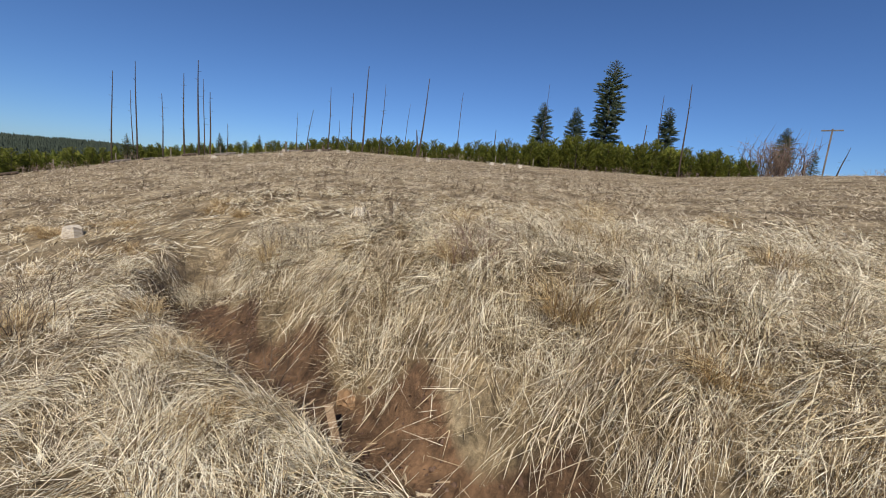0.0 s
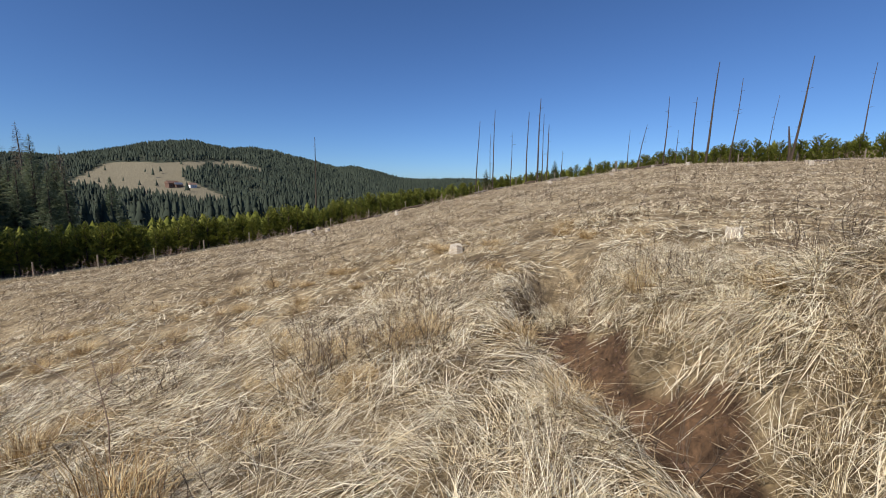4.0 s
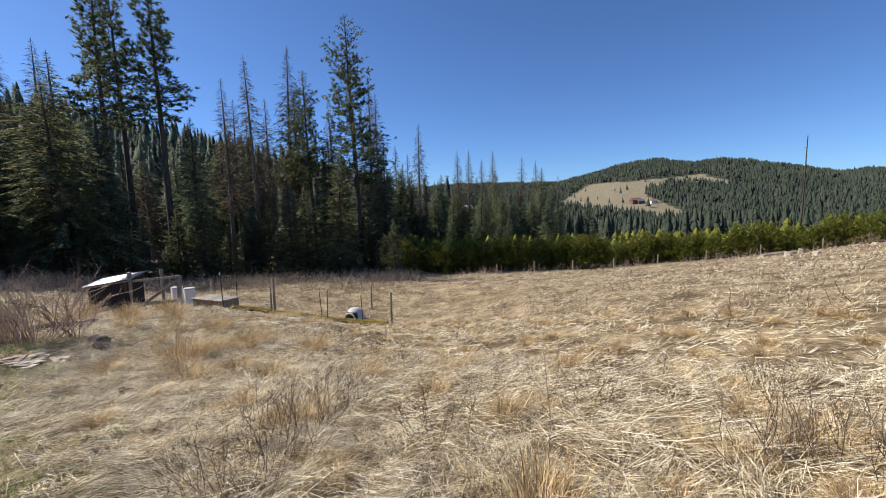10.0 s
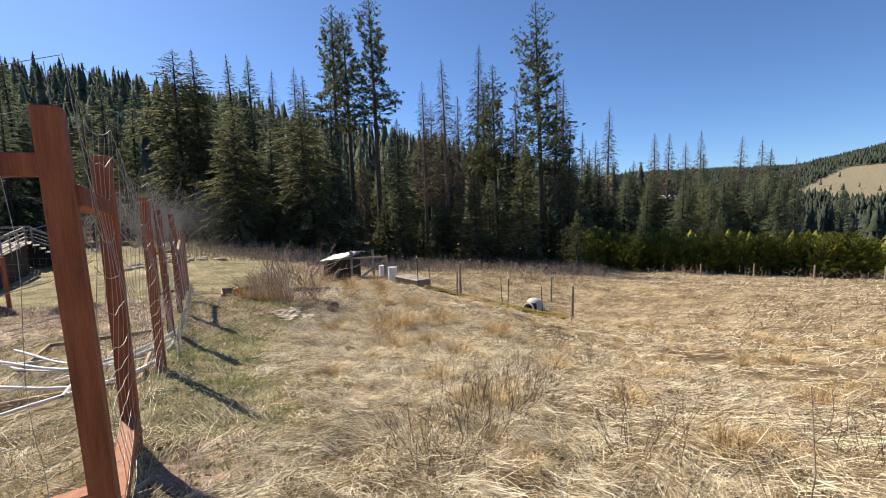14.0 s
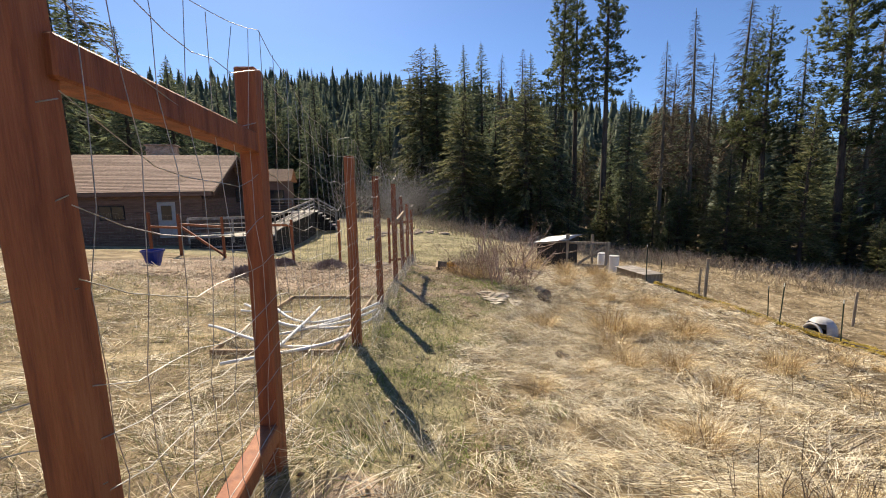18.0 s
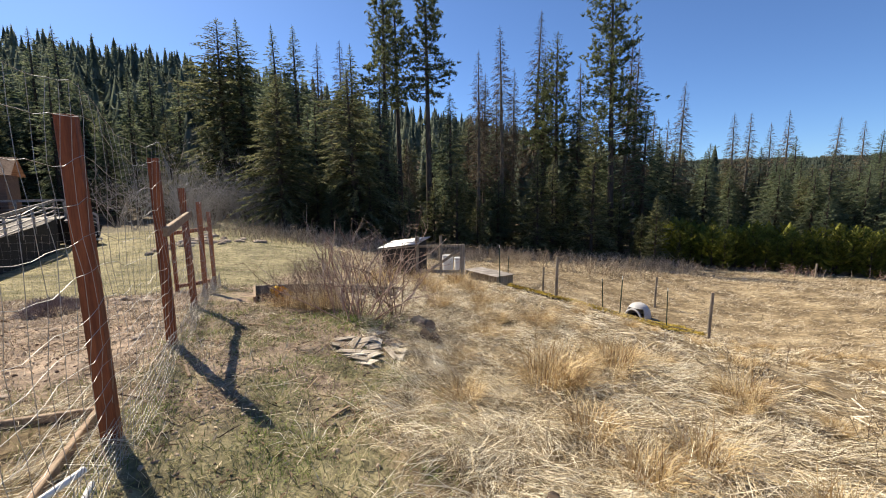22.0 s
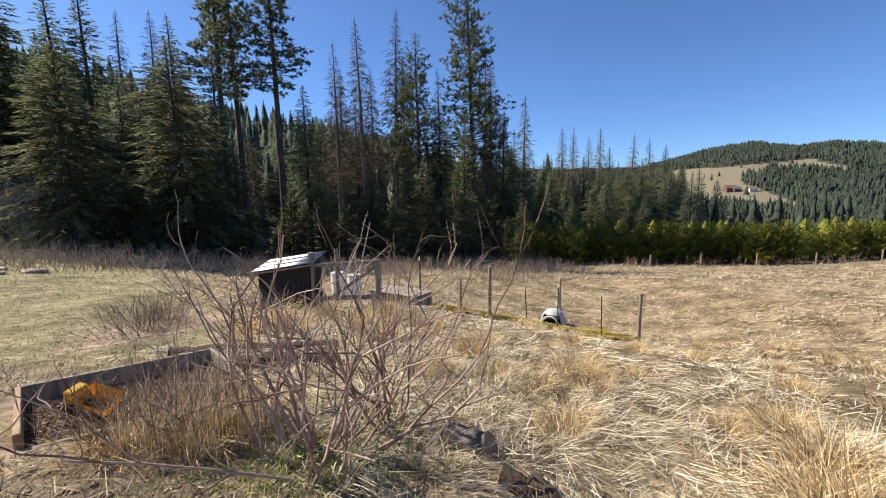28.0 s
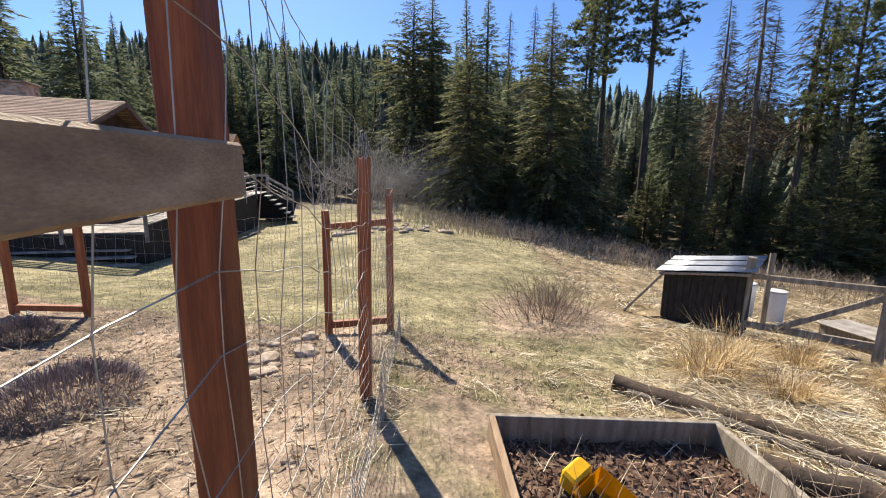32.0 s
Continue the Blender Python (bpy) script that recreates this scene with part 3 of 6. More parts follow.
def conifer(name, seed, h, base, width, limbs, gap, per, size, thin, mat, bark, label, shape=0.9, rise=(-0.25, 0.5), hang=0.1, droop=-0.3, ragged=0.3, tuft=False, start=0.2, r=None):
    """A conifer: tapered trunk, limbs spiralling up it to a ragged outline, and sprays of needles along each limb."""
    rg = np.random.RandomState(seed)
    t = thing(name, 0, 0, 0, label, "tree")
    p, body = trunk_mesh(h, r or h * 0.011 + 0.03, rg)
    i = np.arange(limbs)
    u = (i + rg.uniform(0, 1, limbs)) / limbs
    k = base + (1 - base) * u * 0.985
    a = i * 2.4 + rg.normal(0, 0.5, limbs)
    lobe = 1 + ragged * (0.55 * np.sin(2 * a + 7 * u + rg.uniform(0, 6)) + 0.45 * np.sin(a - 17 * u + rg.uniform(0, 6)))
    L = width * np.maximum((1 - u) ** shape, 0.012) * np.minimum(1, 0.55 + 3.5 * u) * lobe * rg.uniform(0.6, 1.15, limbs)
    d = np.stack([np.cos(a), np.sin(a), rise[0] + (rise[1] - rise[0]) * u + rg.normal(0, 0.1, limbs)], 1)
    g = np.linspace(0, 1, 9)
    b = np.stack([np.interp(k, g, p[:, 0]), np.interp(k, g, p[:, 1]), k * h], 1)
    mid = b + d * (0.55 * L)[:, None] + np.array([0, 0, 1.0]) * (0.05 * L)[:, None]
    e = b + d * L[:, None] - np.array([0, 0, 1.0]) * (hang * L)[:, None]
    pieces = [body] + [tube(np.array([b[j], mid[j], e[j]]), [0.012 * L[j] + 0.006, 0.008 * L[j] + 0.004, 0.004], 3) for j in range(limbs)]
    v, f = join(pieces)
    soup("trunk", v, f, bark, t, smooth=True)
    n = np.maximum(2, (L / gap).astype(int))
    j = np.repeat(i, n)
    q = start + (1 - start) * (np.arange(len(j)) - np.repeat(np.cumsum(n) - n, n) + rg.uniform(0.2, 1, len(j))) / np.repeat(n, n)
    q = np.clip(q, 0, 1)[:, None]
    tips = b[j] + (mid[j] - b[j]) * np.minimum(q / 0.55, 1) + (e[j] - mid[j]) * np.maximum((q - 0.55) / 0.45, 0)
    dirs = d[j]
    if tuft:
        tips = tips + rg.normal(0, 0.1, tips.shape) * L[j][:, None] * np.array([1, 1, 0.5])
        dirs = dirs * 0.35 + rg.normal(0, 0.8, dirs.shape) + np.array([0, 0, 0.25])
    scale = size * np.minimum(1, 0.3 + 2.2 * (1 - u[j]))
    nv, nf = needles(tips, dirs, np.repeat(scale, per)[:, None], droop, rg, per, thin)
    soup("crown", nv, nf, mat, t)
    return t


KINDS = {}
for i in range(4):
    KINDS["fir", i] = conifer("fir_tree", 10 + i, 20.0, 0.1 + 0.06 * i, 2.9 + 0.25 * i, 350, 0.28, 4, 0.48, 0.12, FIR, TRUNK, "dark green fir with drooping limbs at the forest edge", 0.85, (-0.3, 0.45), 0.12, -0.3, 0.35)
for i in range(2):
    KINDS["oldfir", i] = conifer("fir_tree", 15 + i, 20.0, 0.1, 4.3, 420, 0.3, 5, 0.48, 0.12, OLIVE, TRUNK, "broad olive-green fir with ragged hanging limbs at the forest edge", 0.62, (-0.3, 0.5), 0.15, -0.4, 0.5)
KINDS["dense", 0] = conifer("fir_tree", 18, 20.0, 0.2, 3.1, 400, 0.25, 9, 0.5, 0.14, FIR, TRUNK, "dense dark fir standing alone on the crest", 0.45, (0.0, 0.6), 0.05, -0.1, 0.4)
for i in range(3):
    KINDS["spruce", i] = conifer("spruce_tree", 20 + i, 10.0, 0.03, 2.2, 240, 0.24, 6, 0.38, 0.11, OLIVE if i else FIR, TRUNK, "mid-green young conifer with branches to the ground", 0.8, (0.0, 0.6), 0.05, -0.1, 0.35)
for i in range(3):
    KINDS["pine", i] = conifer("pine_tree", 30 + i, 30.0, 0.5 - 0.08 * i, 2.9 + 0.5 * i, 200 + 25 * i, 0.32, 14, 0.42, 0.1, PINE, TRUNK, "tall pine with a bare lower trunk and clumped crown", 0.55, (-0.15, 0.7), -0.12, 0.15, 0.5, True, 0.45)
for i in range(3):
    KINDS["larch", i] = conifer("larch_tree", 40 + i, 22.0, 0.3, 2.3, 260, 0.3, 3, 0.7, 0.045, LARCH, PALEBARK, "leafless larch with thin drooping twigs", 0.8, (-0.1, 0.4), 0.18, -0.5, 0.3)
for i in range(4):
    KINDS["young", i] = conifer("young_pine", 50 + i, 3.0, 0.03, 1.1, 60, 0.17, 7, 0.3, 0.13, YOUNG, BARK, "bushy yellow-green young pine in a plantation", 0.6, (0.2, 1.2), -0.2, 0.25, 0.3, False, 0.15, 0.05)
USED = set()


def plant(kind, i, x, y, h, rz=0.0, lean=0.0, group="", label=""):
    src = KINDS[kind, i]
    base = {"fir": 20.0, "oldfir": 20.0, "dense": 20.0, "spruce": 10.0, "pine": 30.0, "larch": 22.0, "young": 3.0}[kind]
    s = h / base
    wide = s ** 0.85 * (1.1 if kind == "fir" else 1.25 if kind == "oldfir" else 1.0)
    m = Matrix.Translation((x, y, gz(x, y) - 0.05)) @ Euler((radians(lean), 0, rz)).to_matrix().to_4x4() @ Matrix.Diagonal((wide, wide, s, 1))
    ob = src
    if (kind, i) in USED:
        ob = copy_thing(src, Matrix.Identity(4))
    USED.add((kind, i))
    ob.matrix_basis = m
    return tagged(ob, label, "", group)


def polar(az, r):
    return 0.5 - r * math.sin(radians(az)), 1.0 + r * math.cos(radians(az))


def far_trees(name, spots, heights, mat, label, wide=0.17, seed=1, conic=0.9, tiers=6, sides=7, sprays=60):
    """Many distant conifers as one mesh: tiers of jagged hanging skirts round each stem, fringed with sprays."""
    rg = np.random.RandomState(seed)
    S = np.asarray(spots)
    N = len(S)
    H = np.asarray(heights)[:, None]
    u = (np.arange(tiers)[None] + rg.uniform(0.0, 0.6, (N, tiers))) / tiers
    R = H * wide * (1 - u) ** conic * rg.uniform(0.75, 1.2, (N, tiers)) + 0.015 * H
    low = H * (0.05 + 0.86 * u)
    apex = np.minimum(low + H * (1.9 / tiers) * rg.uniform(0.8, 1.2, (N, tiers)), H * 1.0)
    a = rg.uniform(0, 6.283, (N, tiers, 1)) + np.arange(sides * 2)[None, None] * math.pi / sides
    reach = np.where(np.arange(sides * 2) % 2 == 0, 1.0, 0.45)[None, None] * rg.uniform(0.7, 1.3, (N, tiers, sides * 2))
    rim = np.stack([S[:, None, None, 0] + R[..., None] * reach * np.cos(a), S[:, None, None, 1] + R[..., None] * reach * np.sin(a),
                    S[:, None, None, 2] + low[..., None] + R[..., None] * (0.5 - 0.5 * reach)], -1)
    top = np.stack([np.repeat(S[:, 0:1], tiers, 1), np.repeat(S[:, 1:2], tiers, 1), S[:, 2:3] + apex], -1)[:, :, None]
    v = np.concatenate([rim, top], 2)
    m = sides * 2
    tri = np.stack([np.arange(m), (np.arange(m) + 1) % m, np.full(m, m)], 1)
    f = ((np.arange(N * tiers) * (m + 1))[:, None, None] + tri[None]).reshape(-1, 3)
    v = v.reshape(-1, 3)
    if sprays:
        u = rg.uniform(0, 1, (N, sprays)) ** 1.1
        a = rg.uniform(0, 6.283, (N, sprays))
        rad = H * wide * (1 - u) ** conic * rg.uniform(0.6, 1.05, (N, sprays))
        d = np.stack([np.cos(a), np.sin(a), -0.3 + 0.8 * u], -1) + rg.normal(0, 0.3, (N, sprays, 3))
        q = np.stack([S[:, None, 0] + rad * np.cos(a), S[:, None, 1] + rad * np.sin(a), S[:, None, 2] + H * (0.06 + 0.92 * u)], -1)
        w, g = needles(q.reshape(-1, 3), d.reshape(-1, 3), 0.055 * float(np.mean(H)), -0.1, rg, 1, 0.16)
        f = np.concatenate([f, g + len(v)])
        v = np.concatenate([v, w])
    return tagged(soup(name, v, f, mat), label, "forest", kind="stuff")


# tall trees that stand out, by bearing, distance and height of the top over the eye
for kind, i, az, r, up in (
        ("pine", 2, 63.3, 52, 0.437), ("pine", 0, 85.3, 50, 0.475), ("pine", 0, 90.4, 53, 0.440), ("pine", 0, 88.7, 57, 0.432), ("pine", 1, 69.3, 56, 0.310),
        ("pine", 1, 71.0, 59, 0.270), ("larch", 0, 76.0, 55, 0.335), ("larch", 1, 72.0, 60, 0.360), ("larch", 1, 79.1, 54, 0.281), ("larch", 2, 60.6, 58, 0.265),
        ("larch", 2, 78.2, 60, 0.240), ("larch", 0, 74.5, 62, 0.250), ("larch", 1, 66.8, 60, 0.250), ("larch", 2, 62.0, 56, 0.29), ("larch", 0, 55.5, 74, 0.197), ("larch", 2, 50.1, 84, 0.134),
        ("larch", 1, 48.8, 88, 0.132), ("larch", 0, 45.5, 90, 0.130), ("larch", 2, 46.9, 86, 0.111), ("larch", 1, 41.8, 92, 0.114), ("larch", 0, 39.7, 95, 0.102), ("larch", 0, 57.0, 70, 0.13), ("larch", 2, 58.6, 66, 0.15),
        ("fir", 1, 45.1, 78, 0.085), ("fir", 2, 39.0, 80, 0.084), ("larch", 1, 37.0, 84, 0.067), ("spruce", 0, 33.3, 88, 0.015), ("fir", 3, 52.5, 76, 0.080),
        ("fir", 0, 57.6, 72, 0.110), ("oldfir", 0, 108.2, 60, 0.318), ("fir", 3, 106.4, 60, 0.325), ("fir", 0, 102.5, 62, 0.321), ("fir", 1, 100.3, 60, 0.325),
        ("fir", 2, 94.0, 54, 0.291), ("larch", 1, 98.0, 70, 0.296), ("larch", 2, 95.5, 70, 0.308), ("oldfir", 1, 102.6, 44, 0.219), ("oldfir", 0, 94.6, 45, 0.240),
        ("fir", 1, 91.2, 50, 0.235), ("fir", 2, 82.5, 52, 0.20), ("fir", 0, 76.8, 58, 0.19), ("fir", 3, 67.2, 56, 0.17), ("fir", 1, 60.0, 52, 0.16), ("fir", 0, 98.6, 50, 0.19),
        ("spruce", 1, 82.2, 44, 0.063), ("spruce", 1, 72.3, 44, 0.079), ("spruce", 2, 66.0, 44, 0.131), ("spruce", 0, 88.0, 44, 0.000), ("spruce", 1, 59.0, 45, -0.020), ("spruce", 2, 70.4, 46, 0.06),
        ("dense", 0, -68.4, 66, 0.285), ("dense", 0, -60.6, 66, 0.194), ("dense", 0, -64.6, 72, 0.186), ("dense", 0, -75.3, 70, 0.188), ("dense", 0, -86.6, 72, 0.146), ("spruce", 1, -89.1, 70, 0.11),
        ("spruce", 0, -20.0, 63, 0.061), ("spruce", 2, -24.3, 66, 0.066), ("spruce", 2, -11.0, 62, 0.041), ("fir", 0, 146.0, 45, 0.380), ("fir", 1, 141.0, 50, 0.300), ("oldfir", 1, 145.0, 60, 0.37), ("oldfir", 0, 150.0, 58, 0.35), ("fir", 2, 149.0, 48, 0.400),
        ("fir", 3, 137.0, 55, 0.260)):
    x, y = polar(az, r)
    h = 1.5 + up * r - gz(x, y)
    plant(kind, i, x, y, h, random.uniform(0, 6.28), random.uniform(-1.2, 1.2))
# the forest behind, kept under the skyline of the slope
rg = random.Random(7)
for row, (r0, step) in enumerate(((53, 3.3), (61, 2.5), (70, 2.1))):
    for az in np.arange(37 + 0.4 * row, 152, step):
        a = az + rg.uniform(-0.9, 0.9)
        r = r0 + rg.uniform(-4, 5) + (15 if az < 62 else 0) + (14 if az > 106 else 0)
        if abs(a - 48.9) < 1.2 or (54 < a < 98 and (row == 0 or rg.random() < 0.35)):
            continue
        x, y = polar(a, r)
        top = 1.5 + r * float(np.interp(a, SKY_AZ, SKY)) * rg.uniform(0.4, 0.95)
        h = max(6.0, min(top - gz(x, y), 26))
        kind = rg.choice(["fir", "fir", "fir", "spruce", "larch" if row and az < 106 else "fir", "oldfir" if h < 20 else "fir"])
        plant(kind, rg.randrange(2), x, y, h, rg.uniform(0, 6.28), rg.uniform(-1.5, 1.5), "forest edge trees")
for k in range(46):
    a, r = rg.uniform(36.5, 63), rg.uniform(58, 84)
    if abs(a - 48.9) < 1.2:
        continue
    x, y = polar(a, r)
    h = max(5.0, min(1.5 + r * float(np.interp(a, SKY_AZ, SKY)) * rg.uniform(0.2, 0.98) - gz(x, y), 24))
    plant("fir", rg.randrange(4), x, y, h, rg.uniform(0, 6.28), rg.uniform(-1.5, 1.5), "forest edge trees")
# undergrowth of small conifers at the foot of the forest
for az in np.concatenate([np.arange(36, 100, 1.7), np.arange(58, 98, 1.25)]):
    x, y = polar(az + rg.uniform(-0.7, 0.7), np.interp(az, AZ, REACH) + rg.uniform(4, 11) + (10 if az < 56 else 0))
    plant("spruce", rg.randrange(3), x, y, rg.uniform(2.0, 7.5), rg.uniform(0, 6.28), 0, "young conifers at the forest edge")
spots, heights = [], []
for r in (82, 90, 98, 107, 117, 128, 140, 153, 167, 182, 198, 215):
    for az in np.arange(46, 158, 120.0 / r):
        a = az + rg.uniform(-1, 1)
        if abs(a - 48.9) < 1.2:
            continue
        x, y = polar(a, r + rg.uniform(-6, 6))
        spots.append((x, y, gz(x, y)))
        heights.append(max(5.0, min(rg.uniform(9, 17), 1.5 + r * float(np.interp(a, SKY_AZ, SKY)) * rg.uniform(0.85, 1.02) - gz(x, y))))
# these crowns carry the haze of the slope in their needle colour
far_trees("forest_slope", spots, heights, HAZEFIR, "distant conifer forest on the hillside", 0.15, 3, 0.9, 7, 6, 110)
spots, heights = [], []
for k in range(1500):
    az, r = rg.uniform(-14, 46), 72 + 230 * rg.random() ** 0.8
    x, y = polar(az, r)
    if az > 36 and r < 150:
        continue
    spots.append((x, y, gz(x, y)))
    heights.append(min(rg.uniform(5, 11), max(2.5, 1.5 + r * (0.0 if az < 0 else -0.015) - gz(x, y))))
far_trees("valley_forest", spots, heights, RIDGE, "dark conifers in the valley beyond the plantation", 0.17, 5, 0.9, 6, 6, 24)
rs = np.random.RandomState(77)
n = 30000
fa = np.radians(rs.uniform(-16, 62, n))
fr = np.sqrt(rs.uniform(300.0 ** 2, 930.0 ** 2, n))
fx, fy = 0.5 - fr * np.sin(fa), 1.0 + fr * np.cos(fa)
fz = ground_z(fx, fy)
ok = (woods(fx, fy, fz) > 0.5) | (rs.rand(n) < 0.012)
spots = np.stack([fx, fy, fz], 1)[ok]
heights = rs.uniform(6, 11, len(spots)) * (0.8 + 0.3 * bumps(spots[:, 0], spots[:, 1], 0.02, 91))
far_trees("ridge_forest", spots, heights, RIDGE, "dark conifer forest over the far ridge", 0.24, 9, 0.9, 2, 3, 0)
# plantation of young pines along the field
PLANT_AZ = [-84, -77, -64, -56, -48, -40, -34, -24, -15, -6, 0, 20, 52]
PLANT_H = [2.4, 4.0, 4.3, 3.1, 2.6, 2.5, 2.0, 1.8, 2.0, 2.4, 3.0, 3.1, 3.5]
spots, heights = [], []
for row in range(6):
    for az in np.arange(-84, 58, 0.85 + 0.1 * row):
        a = az + rg.uniform(-0.5, 0.5)
        r = float(np.interp(a, AZ, REACH)) + 3.0 + row * 2.6 + rg.uniform(-1.2, 1.2) + (2.5 if a > -30 else 0)
        x, y = polar(a, r)
        h = float(np.interp(a, PLANT_AZ, PLANT_H)) * rg.uniform(0.75, 1.18)
        if row < 2:
            plant("young", rg.randrange(4), x, y, h, rg.uniform(0, 6.28), rg.uniform(-3, 3), "plantation of young pines")
        else:
            spots.append((x, y, gz(x, y)))
            heights.append(h * 1.1)
far_trees("plantation", spots, heights, YOUNG, "rows of young yellow-green pines behind the field edge", 0.3, 6, 0.6, 4, 6, 110)


# burnt and broken poles on the crest, by bearing, distance, height and lean
def snag(az, r, h, lean, w):
    x, y = polar(az, r)
    t = thing("dead_snag", x, y, gz(x, y), "charred bare snag standing on the field crest", "dead tree", group="bare snags on the crest")
    rs = np.random.RandomState(int(az * 100) % 9999)
    k = np.linspace(0, 1, 8)
    p = np.stack([math.tan(radians(lean)) * h * k * 0.8 + 0.05 * np.sin(k * 5 + az), 0.05 * np.cos(k * 4), -0.3 + (h + 0.3) * k], 1)
    ca, sa = math.cos(radians(az)), math.sin(radians(az))
    p = np.stack([p[:, 0] * ca - p[:, 1] * sa, p[:, 0] * sa + p[:, 1] * ca, p[:, 2]], 1)
    pcs = [tube(p, w * (1 - 0.72 * k), 6)]
    for q in range(7):
        u = rs.uniform(0.35, 0.95)
        b = np.array([np.interp(u, k, p[:, i]) for i in range(3)])
        a = rs.uniform(0, 6.283)
        pcs.append(tube(np.array([b, b + rs.uniform(0.2, 0.6) * np.array([math.cos(a), math.sin(a), 0.2])]), [0.02, 0.006], 3))
    v, f = join(pcs)
    soup("pole", v, f, BARK if h > 3.0 else PALEBARK, t)


for foot, az, up, w in ((-9.6, -10.1, 0.149, 0.11), (-11.8, -12.1, 0.173, 0.11), (-11.5, -11.5, 0.119, 0.08), (-14.3, -14.3, 0.123, 0.08), (-16.3, -16.4, 0.167, 0.12), (-17.7, -17.9, 0.196, 0.15), (-18.3, -18.4, 0.162, 0.08), (-18.9, -19.1, 0.139, 0.12), (-20.8, -20.8, 0.080, 0.07), (-28.7, -28.7, 0.121, 0.06), (-29.7, -30.8, 0.130, 0.08), (-32.6, -32.8, 0.184, 0.09), (-33.9, -33.9, 0.116, 0.06), (-35.5, -35.5, 0.178, 0.12), (-36.9, -37.5, 0.240, 0.15), (-39.2, -39.8, 0.205, 0.08), (-42.4, -43.1, 0.167, 0.06), (-44.5, -45.6, 0.228, 0.14), (-49.5, -50.0, 0.203, 0.08), (-60.9, -60.9, 0.231, 0.07), (-74.6, -74.4, 0.209, 0.1), (-77.4, -77.1, 0.230, 0.12), (-73.0, -73.0, 0.150, 0.14), (-27.5, -27.3, 0.057, 0.22), (-54.7, -54.6, 0.126, 0.14), (-44.4, -44.0, 0.111, 0.2), (-91.1, -91.8, 0.111, 0.08)):
    r = 61.0 + 3 * math.sin(az)
    x, y = polar(foot, r)
    h = 1.5 + up * r - gz(x, y)
    snag(foot, r, h, math.degrees(math.atan(radians(foot - az) * r / h)), w)
snag(11.9, 78.0, 16.0, 2, 0.17)


# ---- twigs, shrubs, grass clumps ----
def branch(rg, out, b, d, L, r, depth, spread, up):
    n = 4
    pts = [np.array(b, float)]
    dd = np.array(d, float)
    for i in range(n):
        dd = dd + rg.normal(0, 0.2, 3) + np.array([0, 0, up])
        dd /= np.linalg.norm(dd)
        pts.append(pts[-1] + dd * L / n)
    out.append(tube(np.array(pts), np.linspace(r, r * 0.45, n + 1), 4 if r > 0.006 else 3))
    if depth:
        for i in range(rg.randint(3, 5) if depth > 1 else rg.randint(2, 5)):
            k = rg.uniform(0.3, 1.0)
            q = int(k * n)
            base = pts[min(q, n - 1)] + (pts[min(q + 1, n)] - pts[min(q, n - 1)]) * (k * n - q if q < n else 0)
            nd = dd + rg.normal(0, spread, 3)
            nd /= np.linalg.norm(nd)
            branch(rg, out, base, nd, L * rg.uniform(0.35, 0.65), r * 0.5, depth - 1, spread, up)


def shrub(name, x, y, h, stems, seed, mat, label, category, depth=2, spread=0.6, flare=0.7, r=0.012, width=0.2, group="", up=0.05):
    rg = np.random.RandomState(seed)
    t = thing(name, x, y, gz(x, y) - 0.03, label, category, group=group)
    for s in range(stems):
        out = []
        a = rg.uniform(0, 6.283)
        k = rg.uniform(0.1, 1) ** 0.7 * flare
        if flare > 1.2 and math.sin(a) < -0.25:
            k *= 0.3
        b = np.array([math.cos(a), math.sin(a), 0]) * rg.uniform(0, width)
        d = np.array([math.cos(a) * k, math.sin(a) * k, 1.0])
        d /= np.linalg.norm(d)
        branch(rg, out, b, d, h * rg.uniform(0.6, 1.0), r * rg.uniform(0.6, 1.1), depth, spread, up)
        v, f = join(out)
        soup("stem", v, f, mat, t)
    return t


def blades(x, y, z, L, w, a, tilt, bend, rg, single=False):
    """Bent blades: two quads each, from the foot outward along bearing a; tilt is the lean from upright."""
    n = len(x)
    h = np.stack([np.cos(a), np.sin(a), np.zeros(n)], 1)
    s = np.stack([-np.sin(a), np.cos(a), np.zeros(n)], 1)
    roll = rg.uniform(-0.9, 0.9, n)[:, None]
    s = s * np.cos(roll) + np.array([0, 0, 1.0]) * np.sin(roll)
    b = np.stack([x, y, z], 1)
    t1, t2 = tilt, np.minimum(tilt + bend, 2.6)
    m = b + (L * 0.5)[:, None] * (h * np.sin(t1)[:, None] + np.array([0, 0, 1.0]) * np.cos(t1)[:, None])
    e = m + (L * 0.5)[:, None] * (h * np.sin(t2)[:, None] + np.array([0, 0, 1.0]) * np.cos(t2)[:, None])
    w = (w * 0.5)[:, None]
    if single:
        v = np.stack([b - s * w, b + s * w, e + s * w * 0.4, e - s * w * 0.4], 1).reshape(-1, 3)
        return v, np.arange(n * 4).reshape(-1, 4)
    v = np.stack([b - s * w, b + s * w, m - s * w * 0.85, m + s * w * 0.85, e - s * w * 0.2, e + s * w * 0.2], 1).reshape(-1, 3)
    i = np.arange(n)[:, None] * 6
    f = np.concatenate([i + np.array([0, 1, 3, 2]), i + np.array([2, 3, 5, 4])], 0)
    return v, f


